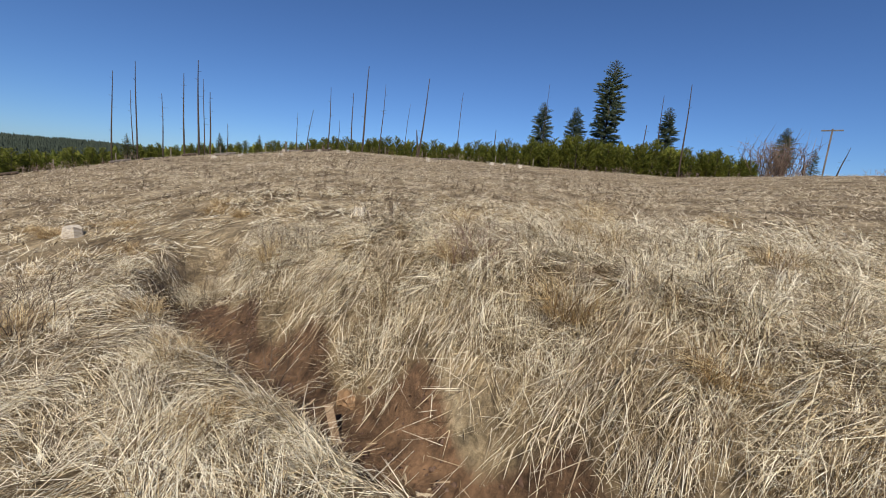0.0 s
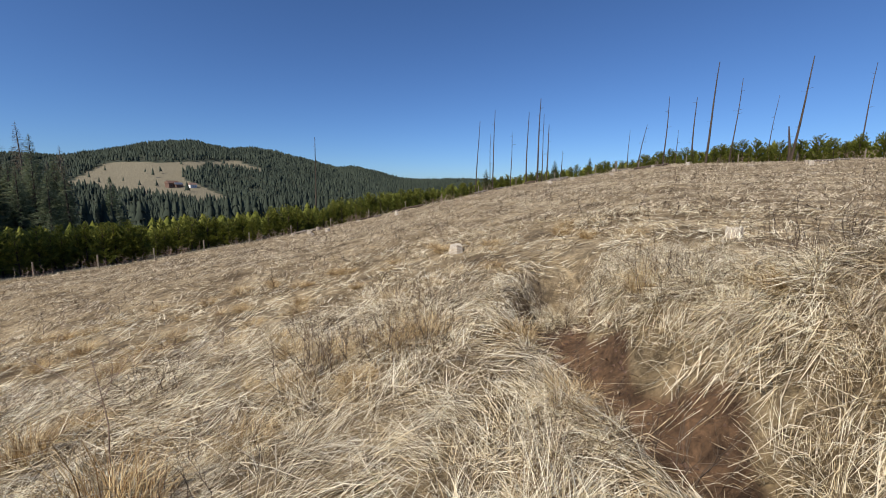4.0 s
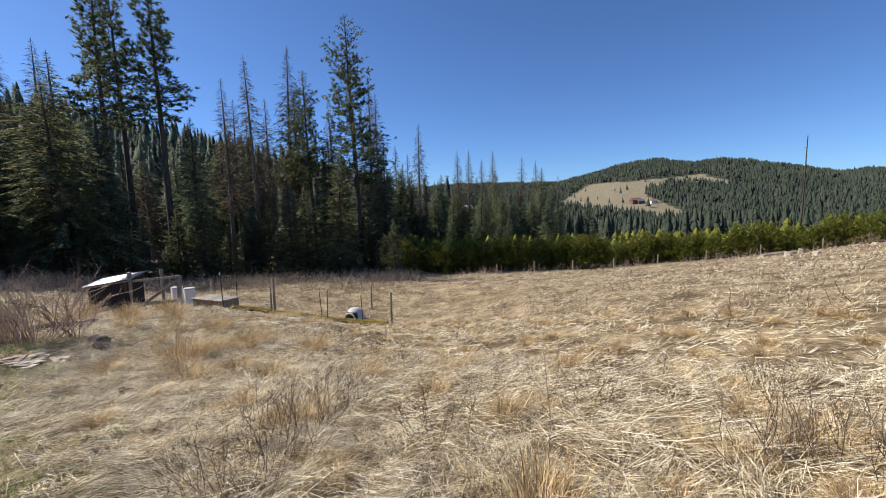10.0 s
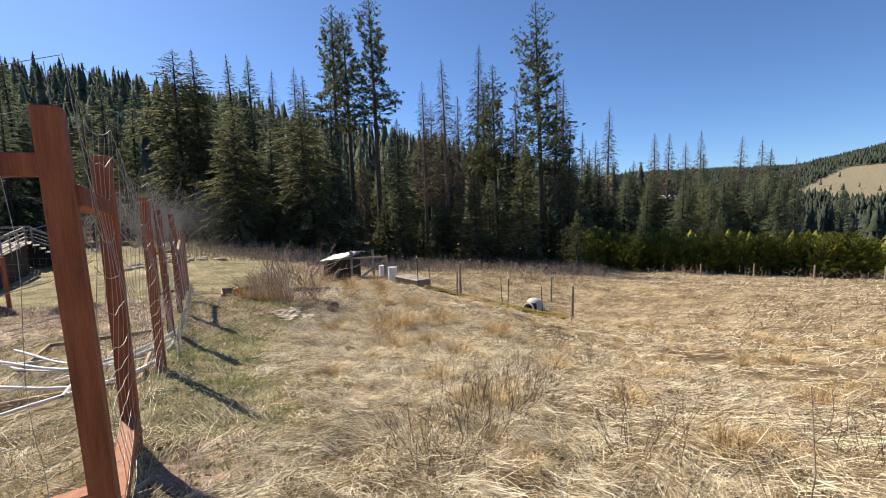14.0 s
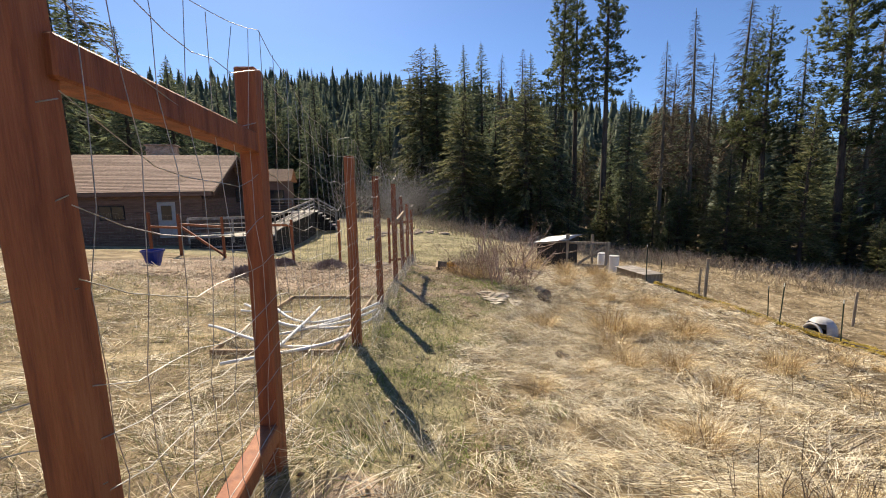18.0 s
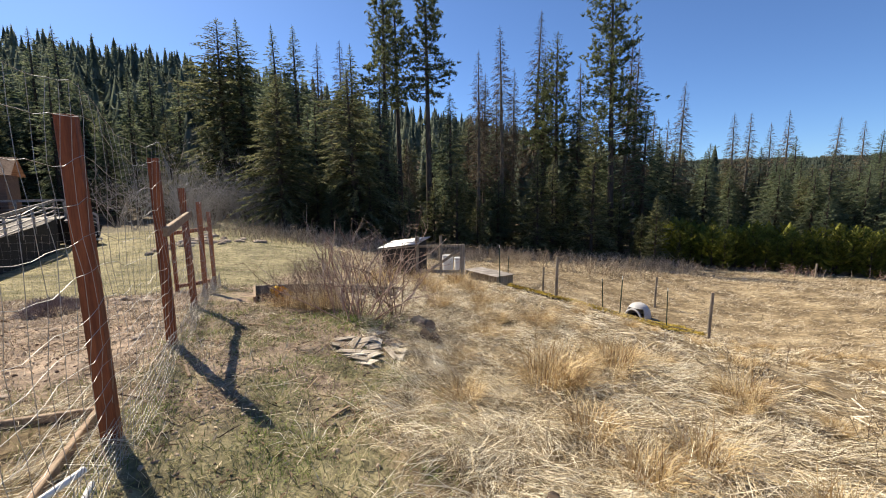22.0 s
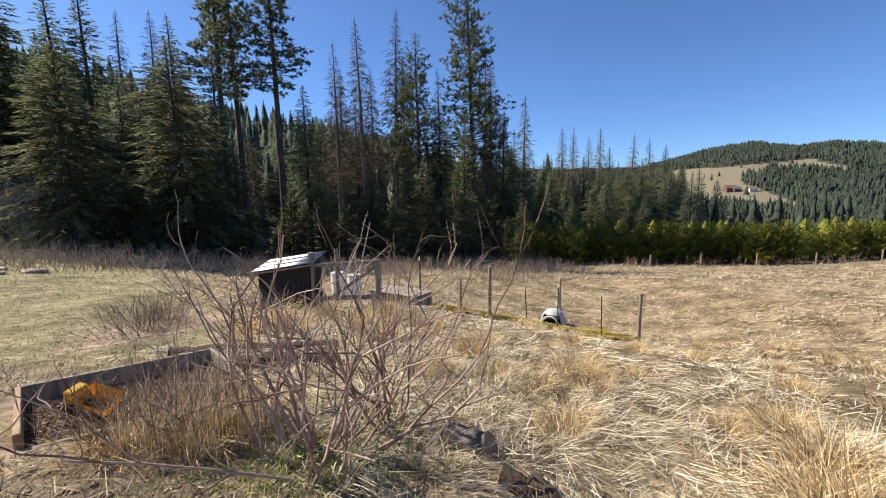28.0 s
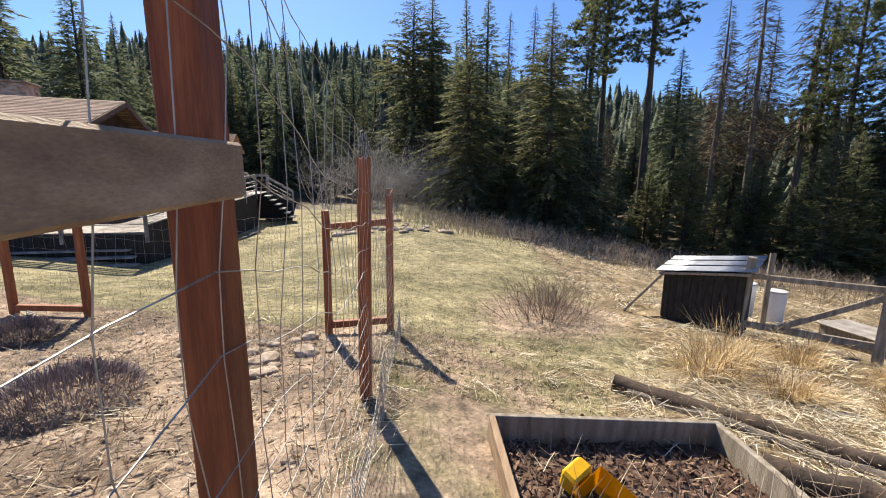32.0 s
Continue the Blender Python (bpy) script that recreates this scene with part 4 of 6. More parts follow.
def clump_mesh(seed, n, rad, L, spread, mat, name):
    rg = np.random.RandomState(seed)
    a = rg.uniform(0, 6.283, n)
    q = rad * np.sqrt(rg.uniform(0, 1, n))
    p = rg.uniform(0, 6.283, n)
    x, y = q * np.cos(p), q * np.sin(p)
    a = p + rg.normal(0, 0.8, n)
    v, f = blades(x, y, np.full(n, -0.02), L * rg.uniform(0.5, 1.1, n), rg.uniform(0.003, 0.007, n), a, rg.uniform(0.05, spread, n), rg.uniform(0.2, 1.1, n), rg)
    return v, f


CLUMPS = []
for i in range(3):
    t = thing("grass_clump", 0, 0, -50, "upright tan clump of dry bunch grass in the meadow", "grass", group="dry grass clumps")
    v, f = clump_mesh(60 + i, 420, 0.17 + 0.03 * i, 0.42 + 0.06 * i, 1.05, TAN, "blades")
    soup("tuft", v, f, TAN, t)
    CLUMPS.append(t)
CLUMP_AT = ((-6.58, 1.97, 1.0), (-6.05, 2.9, 0.9), (-5.07, 4.01, 0.9), (-6.8, 2.57, 1.1), (-7.26, 1.91, 1.0), (-8.52, 2.0, 1.35), (-9.1, 3.2, 1.4), (-8.9, 2.5, 1.2), (-8.3, 4.4, 1.1), (-11.4, 3.2, 0.9), (-15.69, -0.33, 1.7), (-16.3, 0.1, 1.7), (-15.2, 0.3, 1.4),
            (-16.9, 1.2, 1.5), (-0.9, 2.9, 1.0), (-2.1, 3.9, 0.8), (0.4, 4.6, 1.0), (2.9, 4.9, 1.1), (3.1, 3.6, 1.2), (3.3, 2.4, 1.1), (3.2, 1.3, 1.2), (3.1, 0.4, 1.1), (4.4, 1.6, 1.2), (4.2, 3.2, 1.2), (5.2, 2.2, 1.1),
            (5.6, 3.8, 1.1), (6.5, 2.6, 1.3), (4.8, 0.4, 1.2), (3.7, -0.6, 1.1), (-3.4, 2.5, 0.9), (-4.4, 2.2, 0.8), (-9.6, 3.6, 1.0), (-11.5, 3.0, 1.1), (-12.6, 2.2, 1.2), (-13.8, 1.3, 1.2), (-7.9, 0.9, 0.8), (-8.4, 2.3, 1.0),
            (-10.4, 1.7, 0.9), (1.4, 3.1, 0.8), (1.3, 2.2, 0.8), (1.5, 4.4, 0.9), (7.5, 4.0, 1.2), (7.8, 1.2, 1.3), (-11.35, -1.5, 1.1), (-11.2, -1.0, 1.0), (-11.5, -0.7, 1.1), (-14.9, 1.2, 1.4), (-15.6, 2.2, 1.4), (-16.6, 2.4, 1.3), (-14.3, 2.4, 1.3), (-12.0, 1.2, 1.0))
rg = random.Random(3)
for i, (x, y, s) in enumerate(CLUMP_AT):
    s *= 0.62 if x > 1.0 else 0.95 if -12 < x < -4 else 0.85
    m = Matrix.Translation((x, y, gz(x, y))) @ Matrix.Rotation(rg.uniform(0, 6.28), 4, "Z") @ Matrix.Diagonal((s, s, s * rg.uniform(0.8, 1.1), 1))
    if i < 3:
        CLUMPS[i].matrix_basis = m
    else:
        copy_thing(CLUMPS[i % 3], Matrix.Identity(4)).matrix_basis = m
# smaller tufts all over the meadow
for i in range(210):
    x, y = rg.uniform(-17, 6), rg.uniform(0.5, 13)
    s = rg.uniform(0.35, 0.75)
    if path_green(x, y) > 0.2 or dirt(x, y) > 0.3 or abs(x - gully_x(y)) < 0.6 or math.hypot(x - 0.4, y - 1.3) < 1.5 or lawn(x, y) > 0.2 or (x < -10 and y < 1.5):
        continue
    t = copy_thing(CLUMPS[i % 3], Matrix.Identity(4))
    t.matrix_basis = Matrix.Translation((x, y, gz(x, y))) @ Matrix.Rotation(rg.uniform(0, 6.28), 4, "Z") @ Matrix.Diagonal((1.25 * s, 1.25 * s, s * rg.uniform(0.6, 1.0), 1))


# ---- the meadow grass ----
WALK = np.array([(0.6, 0.2), (0.4, 1.3), (-1.0, 1.1), (-2.6, 0.7), (-4.5, 0.2), (-6.2, -0.5), (-7.9, -0.8), (-9.3, -1.5), (-10.5, -2.2)])


def walk_distance(x, y):
    d = np.full(x.shape, 1e9)
    for (ax, ay), (bx, by) in zip(WALK[:-1], WALK[1:]):
        ux, uy = bx - ax, by - ay
        k = np.clip(((x - ax) * ux + (y - ay) * uy) / (ux * ux + uy * uy), 0, 1)
        d = np.minimum(d, np.hypot(x - ax - k * ux, y - ay - k * uy))
    return d


def taken(x, y):
    """Where no meadow grass stands: raised bed, soil, structures."""
    k = (y - 4.6) / 6.1
    strip = (k > -0.03) & (k < 1.0) & (x - (-18.4 + 2.05 * k) < 0.95) & (x - (-18.4 + 2.05 * k) > -2.1)
    nest = (np.abs(x + 19.7) < 1.5) & (np.abs(y - 4.0) < 1.3)
    bed = strip | nest | (x < -11.7) & (x > -13.75) & (y < -0.5) & (y > -3.2)
    return bed


def meadow(name, n, lo, hi, L, w, tilt, seed, mat, box4, label, keep=None, single=False, lift=0.06):
    rg = np.random.RandomState(seed)
    x, y = rg.uniform(box4[0], box4[1], n * 3), rg.uniform(box4[2], box4[3], n * 3)
    d = walk_distance(x, y)
    p = np.where((d >= lo) & (d < hi), 1.0, 0.0)
    p = p * (1 - 1.0 * soil(x, y)) * (1 - 0.9 * dirt(x, y)) * (1 - lawn(x, y)) * (1 - 0.93 * path_green(x, y)) * (~taken(x, y))
    if keep is not None:
        p = p * keep(x, y)
    ok = np.nonzero(rg.rand(len(x)) < p)[0][:n]
    x, y = x[ok], y[ok]
    n = len(x)
    flow = 2.4 * bumps(x, y, 0.22, 31) + 1.6 * bumps(x, y, 0.7, 32) + 0.6
    stand = smooth(0.1, 0.5, bumps(x, y, 0.55, 33))
    # on the banks of the gully the grass hangs downhill
    off = x - gully_x(y)
    bank = (1 - smooth(0.9, 1.6, np.abs(off))) * smooth(-6, -3, y) * (1 - smooth(6, 8, y))
    flow = np.where(rg.rand(n) < bank, np.where(off > 0, math.pi, 0.0), flow)
    a = flow + rg.normal(0, 0.8, n)
    up = (rg.rand(n) < 0.04 + 0.2 * stand) & (rg.rand(n) > bank)
    tl = np.where(up, rg.uniform(0.15, 0.9, n), tilt + rg.normal(0, 0.22, n))
    ln = L * rg.uniform(0.45, 1.25, n) * np.where(up, 0.75, 1.0)
    z = ground_z(x, y) - 0.01 + np.where(up, 0.0, lift * rg.uniform(0, 1, n) ** 1.5)
    v, f = blades(x, y, z, ln, w * rg.uniform(0.55, 1.45, n), a, np.minimum(tl, 1.75), rg.uniform(0.0, 0.3, n), rg, single)
    return tagged(soup(name, v, f, mat), label, "grass", kind="stuff")


BOX_N = (-16, 7.5, -8, 8)

def garden_side(x, y):
    return np.where((y < line_y(x) - 0.1) & (x < -1.0), 0.25, 1.0)

def tussocks(name, n, per, lo, hi, L, w, rad, seed, mat, box4, label, keep=None, single=False, crown=0.07, mop=0.25, reach=1.0):
    """Grass by the tuft: in each the blades lie one way, or droop all round like a mop."""
    rg = np.random.RandomState(seed)
    x, y = rg.uniform(box4[0], box4[1], n * 8), rg.uniform(box4[2], box4[3], n * 8)
    d = walk_distance(x, y)
    p = np.where((d >= lo) & (d < hi), 1.0, 0.0) * (1 - soil(x, y)) * (1 - 0.95 * dirt(x, y)) * (1 - lawn(x, y)) * (1 - 0.97 * path_green(x, y)) * (~taken(x, y))
    side = x - gully_x(y)
    p = p * np.where((side > -0.5) & (side < 0.45) & (y > -4) & (y < 5.5), 0.06, 1.0)
    if keep is not None:
        p = p * keep(x, y)
    ok = np.nonzero(rg.rand(len(x)) < p)[0][:n]
    x, y = x[ok], y[ok]
    n = len(x)
    off = x - gully_x(y)
    bank = (1 - smooth(1.3, 2.2, np.abs(off))) * smooth(-6, -3, y) * (1 - smooth(6, 8, y))
    flow = 2.4 * bumps(x, y, 0.22, 31) + 1.6 * bumps(x, y, 0.7, 32) + 0.6 + rg.normal(0, 0.75, n)
    flow = np.where((rg.rand(n) < bank) & (off > 0), math.pi + rg.normal(0, 0.55, n), flow)
    flow = np.where((off < 0) & (off > -0.9) & (y > -3) & (y < 7), 2.6 + rg.normal(0, 0.6, n), flow)
    mops = rg.rand(n) < mop
    size = rg.uniform(0.6, 1.35, n)
    lean = np.clip(rg.normal(1.34, 0.17, n), 0.7, 1.52)
    R = lambda q: np.repeat(q, per)
    N = n * per
    k = np.sqrt(rg.uniform(0, 1, N))
    ang = rg.uniform(0, 6.283, N)
    rr = R(rad * size) * k
    px_, py_ = R(x) + rr * np.cos(ang), R(y) + rr * np.sin(ang)
    a = np.where(R(mops), ang + rg.normal(0, 0.45, N), R(flow) + rg.normal(0, 0.36, N))
    loose = rg.rand(N) < 0.14
    a = np.where(loose, rg.uniform(0, 6.283, N), a)
    tl = np.where(R(mops), 0.25 + 0.75 * k + rg.normal(0, 0.12, N), R(lean) + rg.normal(0, 0.16, N))
    bend = np.where(R(mops), rg.uniform(0.5, 1.1, N), rg.uniform(0.0, 0.45, N))
    z = ground_z(px_, py_) - 0.01 + R(crown * size * np.where(mops, 0.3, 1.0)) * (1 - k * k) * rg.uniform(0.2, 1.0, N)
    ln = L * R(size) * rg.uniform(0.5, 1.2, N) * np.where(R(mops), 0.8, 1.0)
    rise = np.arctan((ground_z(px_ + 0.15 * np.cos(a), py_ + 0.15 * np.sin(a)) - ground_z(px_, py_)) / 0.15)
    tl = np.minimum(tl, 1.62) - rise * np.clip(tl / 1.4, 0, 1)
    v, f = blades(px_, py_, z, ln, w * rg.uniform(0.55, 1.45, N), a, np.clip(tl, 0, 2.3), bend, rg, single)
    return tagged(soup(name, v, f, mat), label, "grass", kind="stuff")

tussocks("meadow_grass", 2000, 84, 0, 2.4, 0.25, 0.003, 0.15, 41, STRAW, BOX_N, "flattened pale straw of last year's grass beside the path", garden_side, False, 0.07, 0.12)
tussocks("dead_grass", 700, 46, 0, 2.8, 0.22, 0.0027, 0.11, 42, GREYSTRAW, BOX_N, "greyish dead grass between the straw beside the path", garden_side, True, 0.1)
meadow("loose_straw", 26000, 0, 4.2, 0.34, 0.0027, 1.45, 40, STRAW, BOX_N, "loose pale straws lying over the matted grass", garden_side, True, 0.1)
tussocks("meadow_grass", 3000, 38, 2.4, 6.0, 0.24, 0.005, 0.19, 43, STRAW, (-20, 11, -10, 11), "matted straw-coloured grass of the meadow", garden_side, True, 0.13, 0.18)
tussocks("dead_grass", 1500, 28, 2.4, 7.0, 0.24, 0.0065, 0.15, 44, GREYSTRAW, (-22, 12, -10, 12), "grey-brown dead grass of the meadow", garden_side, True, 0.13)
tussocks("meadow_grass", 2800, 26, 6.0, 13.0, 0.22, 0.011, 0.22, 47, STRAW, (-24, 15, -12, 16), "matted straw-coloured grass of the meadow", None, True, 0.14, 0.2)
tussocks("bank_grass", 620, 130, 0, 7.0, 0.28, 0.003, 0.1, 48, STRAW, (1.0, 6.4, -2.5, 7.0), "long pale grass drooping in tufts down the gully bank", lambda x, y: np.exp(-((x - gully_x(y) - 1.4) / 1.6) ** 2), False, 0.3, 0.85)
tussocks("bank_dead_grass", 240, 110, 0, 7.0, 0.26, 0.003, 0.09, 49, GREYSTRAW, (1.0, 6.4, -2.5, 7.0), "grey tangled tufts of grass on the gully bank", lambda x, y: np.exp(-((x - gully_x(y) - 1.3) / 1.6) ** 2), False, 0.3, 0.9)
tussocks("bank_grass", 420, 64, 0, 7.0, 0.22, 0.003, 0.13, 58, STRAW, (1.0, 6.4, -2.5, 7.0), "short matted straw between the tufts of the gully bank", lambda x, y: np.exp(-((x - gully_x(y) - 1.6) / 1.6) ** 2), True, 0.08, 0.2)
tussocks("hill_grass", 5200, 20, 12.0, 32.0, 0.2, 0.017, 0.24, 50, GREYSTRAW, (-34, 34, -4, 36), "tussocks of dry grass on the hillside field", None, True, 0.18, 0.35)
meadow("hill_grass", 36000, 10.0, 26.0, 0.18, 0.014, 1.1, 45, GREYSTRAW, (-32, 28, -4, 30), "dry grass on the hillside field", None, True, 0.1)
meadow("hill_grass", 44000, 24.0, 62.0, 0.2, 0.03, 1.1, 46, GREYSTRAW, (-45, 62, -8, 62), "dry grass on the far field", None, True, 0.12)

def turf(name, n, box4, cover, L, w, seed, mat, label):
    rg = np.random.RandomState(seed)
    x, y = rg.uniform(box4[0], box4[1], n * 3), rg.uniform(box4[2], box4[3], n * 3)
    ok = np.nonzero(rg.rand(len(x)) < cover(x, y) * (~taken(x, y)))[0][:n]
    x, y = x[ok], y[ok]
    n = len(x)
    v, f = blades(x, y, ground_z(x, y) - 0.01, L * rg.uniform(0.5, 1.2, n), w * rg.uniform(0.6, 1.4, n), rg.uniform(0, 6.283, n), rg.uniform(0.3, 1.5, n), rg.uniform(0, 0.6, n), rg, L < 0.08 or seed in (53, 56))
    return tagged(soup(name, v, f, mat), label, "grass", kind="stuff")

turf("path_grass", 60000, (-16, -1.5, -5.5, 1.8), lambda x, y: path_green(x, y) * (1 - 0.75 * dirt(x, y)), 0.085, 0.005, 51, GREEN, "short green and straw turf along the fence")
turf("lawn_grass", 16000, (-42, -23, -20, 1), lambda x, y: lawn(x, y), 0.09, 0.02, 55, GREEN, "thin spring lawn, half green and half straw")
turf("near_lawn_grass", 50000, (-23, -14, -14, 0.5), lambda x, y: lawn(x, y) * (1 - 0.7 * dirt(x, y)), 0.07, 0.007, 52, GREEN, "thin spring lawn, half green and half straw")
turf("garden_straw", 20000, (-16.5, -6, -13, 0), lambda x, y: dirt(x, y) * np.where(y < line_y(x), 1.0, 0.8), 0.13, 0.006, 53, GREYSTRAW, "dry stalks and mulch lying on the garden soil")
turf("garden_grass", 46000, (-8, -0.5, -8, 0), lambda x, y: np.where(y < line_y(x) - 0.05, 0.35 + 0.65 * smooth(-0.2, 0.4, bumps(x, y, 0.6, 78)), 0.0), 0.11, 0.0045, 56, GREEN, "thin green grass among the straw inside the fence")
turf("fresh_grass", 24000, (-11.0, -2.4, -2.4, 1.2), lambda x, y: smooth(-0.15, 0.35, bumps(x, y, 0.75, 79)) * (1 - smooth(0.9, 1.7, np.abs(y - line_y(x) - 1.2))), 0.065, 0.005, 57, FRESH, "patches of fresh green grass and moss on the path")
turf("green_tufts", 6000, (-12, 3, -4, 6), lambda x, y: smooth(0.45, 0.62, bumps(x, y, 0.45, 77)) * 0.8, 0.14, 0.005, 54, GREEN, "fresh green shoots among the straw")

# ---- shrubs ----
shrub("bare_shrub", -10.75, -0.25, 1.4, 28, 70, REDTWIG, "large leafless shrub with spreading reddish brown stems", "shrub", 2, 0.6, 1.6, 0.015, 0.5, up=0.12)
shrub("bare_shrub", -11.5, -1.15, 0.75, 70, 71, TWIG, "low leafless grey shrub beside the raised bed", "shrub", 1, 0.5, 0.8, 0.006, 0.4)
shrub("bare_sapling", -11.4, -1.7, 0.7, 6, 171, TWIG, "thin forking grey-brown sprouts beside the raised bed", "shrub", 2, 0.4, 0.6, 0.006, 0.15)
shrub("bare_shrub", -10.9, 0.35, 1.35, 8, 79, TWIG, "tall leafless shrub with forking grey-brown branches", "shrub", 2, 0.6, 0.5, 0.015, 0.2, up=0.05)
shrub("bare_shrub", -18.0, -2.2, 0.85, 110, 72, TWIG, "rounded leafless grey shrub at the lawn edge", "shrub", 1, 0.45, 0.8, 0.006, 0.75)
shrub("bare_shrub", -19.0, -1.9, 0.8, 50, 73, TWIG, "small leafless shrub with straw at its foot", "shrub", 1, 0.45, 0.8, 0.006, 0.45)
t = thing("dead_stalks", -11.35, -1.0, gz(-11.35, -1.0), "dense stand of dry grey stalks beside the raised bed", "weeds")
rl = np.random.RandomState(88)
n = 600
p, q = rl.uniform(0, 6.283, n), 0.55 * np.sqrt(rl.uniform(0, 1, n))
v, f = blades(q * np.cos(p) * 0.7, q * np.sin(p), np.full(n, -0.03), rl.uniform(0.25, 0.75, n), rl.uniform(0.003, 0.006, n), rl.uniform(0, 6.283, n), rl.uniform(0.0, 0.5, n), rl.uniform(0.0, 0.5, n), rl)
tagged(soup("stalk_clump", v, f, GREYSTRAW, t), kind="stuff")
shrub("low_brush", -10.5, 0.0, 0.36, 16, 172, REDTWIG, "low tangle of broken twigs at the foot of the shrub", "brush", 1, 0.7, 1.1, 0.006, 0.75)
turf("shrub_weeds", 2200, (-11.9, -9.6, -1.1, 0.9), lambda x, y: np.exp(-(((x + 10.8) / 0.8) ** 2 + ((y + 0.25) / 0.6) ** 2)), 0.12, 0.009, 59, FRESH, "dark green weeds growing under the bare shrub")
shrub("garden_shrub", -8.22, -5.08, 0.55, 22, 74, TWIG, "small bare bush in the garden soil", "shrub", 1, 0.5, 0.8, 0.006, 0.15)
for i, (x, y, h, w) in enumerate(((-12.7, -6.05, 0.34, 0.62), (-13.9, -8.7, 0.3, 0.45), (-9.6, -6.6, 0.36, 0.4))):
    t = thing("lavender_bush", x, y, gz(x, y), "mounded grey-purple dead lavender bush", "shrub", group="lavender bushes")
    rl = np.random.RandomState(80 + i)
    n = 4200
    p, q = rl.uniform(0, 6.283, n), np.sqrt(rl.uniform(0, 1, n))
    lump = 1 + 0.16 * np.sin(3 * p + 9 * q) + 0.12 * np.sin(5 * p - 6 * q)
    foot = h * 0.72 * (1 - q ** 2.4) * lump * rl.uniform(0.6, 1.0, n)
    v, f = blades(w * q * np.cos(p), 0.75 * w * q * np.sin(p), foot, rl.uniform(0.06, 0.15, n), rl.uniform(0.004, 0.009, n), p + rl.normal(0, 0.9, n), q * 0.9 + rl.normal(0, 0.3, n), rl.uniform(-0.2, 0.5, n), rl)
    soup("twig_mound", v, f, LAVENDER, t)
shrub("red_osier", 3.3, 2.3, 0.42, 26, 90, REDTWIG, "low reddish leafless shrub on the bank", "shrub", 1, 0.4, 0.7, 0.004, 0.2)
for i, (x, y, h) in enumerate(((-1.12, 3.3, 0.88), (-8.3, 8.4, 1.0), (-5.2, 6.8, 0.75), (-7.2, 10.5, 1.0), (-1.86, 6.37, 0.72), (-10.6, 7.6, 0.9))):
    shrub("sapling", x, y, h, 1, 100 + i, TWIG, "thin leafless sapling in the dry meadow", "sapling", 2, 0.45, 0.08, 0.009, 0.0, "meadow saplings")
WEEDS = ((-0.02, 4.66), (0.35, 4.5), (0.7, 4.7), (-0.3, 4.4), (-3.42, 2.63), (-3.1, 2.3), (-3.46, 2.95), (-2.6, 2.1), (-2.2, 3.2), (-1.1, 2.6), (-0.4, 2.7), (1.8, 4.3), (1.9, 5.4), (3.0, 4.6), (3.4, 5.2), (2.9, 5.8), (4.4, 4.6),
         (-4.1, 3.3), (-2.4, 1.7), (-1.7, 4.8), (0.9, 5.9), (1.7, 2.8), (3.9, 3.9), (4.9, 4.9), (-0.7, 6.2), (-5.6, 5.0), (2.6, 6.9), (0.3, 7.6), (5.6, 6.2), (-3.2, 7.7), (-7.0, 5.0), (-9.1, 5.2))
rg = random.Random(11)
WEED_KINDS = []
for i, (x, y) in enumerate(WEEDS):
    if i < 4:
        WEED_KINDS.append(shrub("weed_stalks", x, y, 0.5, 26, 120 + i, WEED, "cluster of thin dark dead weed stalks in the meadow", "weeds", 1, 0.4, 0.5, 0.0032, 0.36, "dead weed stalks"))
    else:
        s = rg.uniform(0.75, 1.2)
        copy_thing(WEED_KINDS[i % 4], Matrix.Identity(4)).matrix_basis = Matrix.Translation((x, y, gz(x, y) - 0.03)) @ Matrix.Rotation(rg.uniform(0, 6.28), 4, "Z") @ Matrix.Diagonal((s, s, s, 1))

def thicket(name, spots, h, n, mat, label, seed):
    """Far brush as one mesh of thin twigs."""
    rs = np.random.RandomState(seed)
    out = []
    for x, y in spots:
        z = gz(x, y)
        for i in range(n):
            a, k = rs.uniform(0, 6.283), rs.uniform(0.1, 0.7)
            b = np.array([x + rs.normal(0, 0.7), y + rs.normal(0, 0.7), z - 0.1])
            e = b + h * rs.uniform(0.5, 1.1) * np.array([k * math.cos(a), k * math.sin(a), 1.0])
            m = (b + e) / 2 + rs.normal(0, 0.08 * h, 3)
            out.append(tube(np.array([b, m, e]), [0.012 * h + 0.004, 0.008 * h + 0.003, 0.004], 3))
            for q in range(3):
                s = m + (e - m) * rs.uniform(0, 0.9)
                out.append(tube(np.array([s, s + h * 0.28 * (rs.normal(0, 0.6, 3) + np.array([0, 0, 0.6]))]), [0.006 * h + 0.002, 0.003], 3))
    v, f = join(out)
    return tagged(soup(name, v, f, mat), label, "brush", kind="stuff")

rs = random.Random(21)
thicket("forest_brush", [polar(rs.uniform(56, 108), rs.uniform(30, 44)) for i in range(260)], 1.0, 11, BRUSH, "leafless grey brush along the forest edge", 5)
ALDERS = []
for i in range(22):
    x, y = polar(rs.uniform(103, 119), rs.uniform(44, 56))
    if i < 3:
        ALDERS.append(shrub("bare_alder", x, y, 4.6, 9, 140 + i, GREYTWIG, "leafless grey alder with fine twigs before the dark forest", "tree", 3, 0.75, 0.7, 0.035, 0.5, "bare alders by the lawn", 0.03))
    else:
        k = rs.uniform(0.75, 1.25)
        copy_thing(ALDERS[i % 3], Matrix.Identity(4)).matrix_basis = Matrix.Translation((x, y, gz(x, y) - 0.03)) @ Matrix.Rotation(rs.uniform(0, 6.28), 4, "Z") @ Matrix.Diagonal((k, k, k, 1))
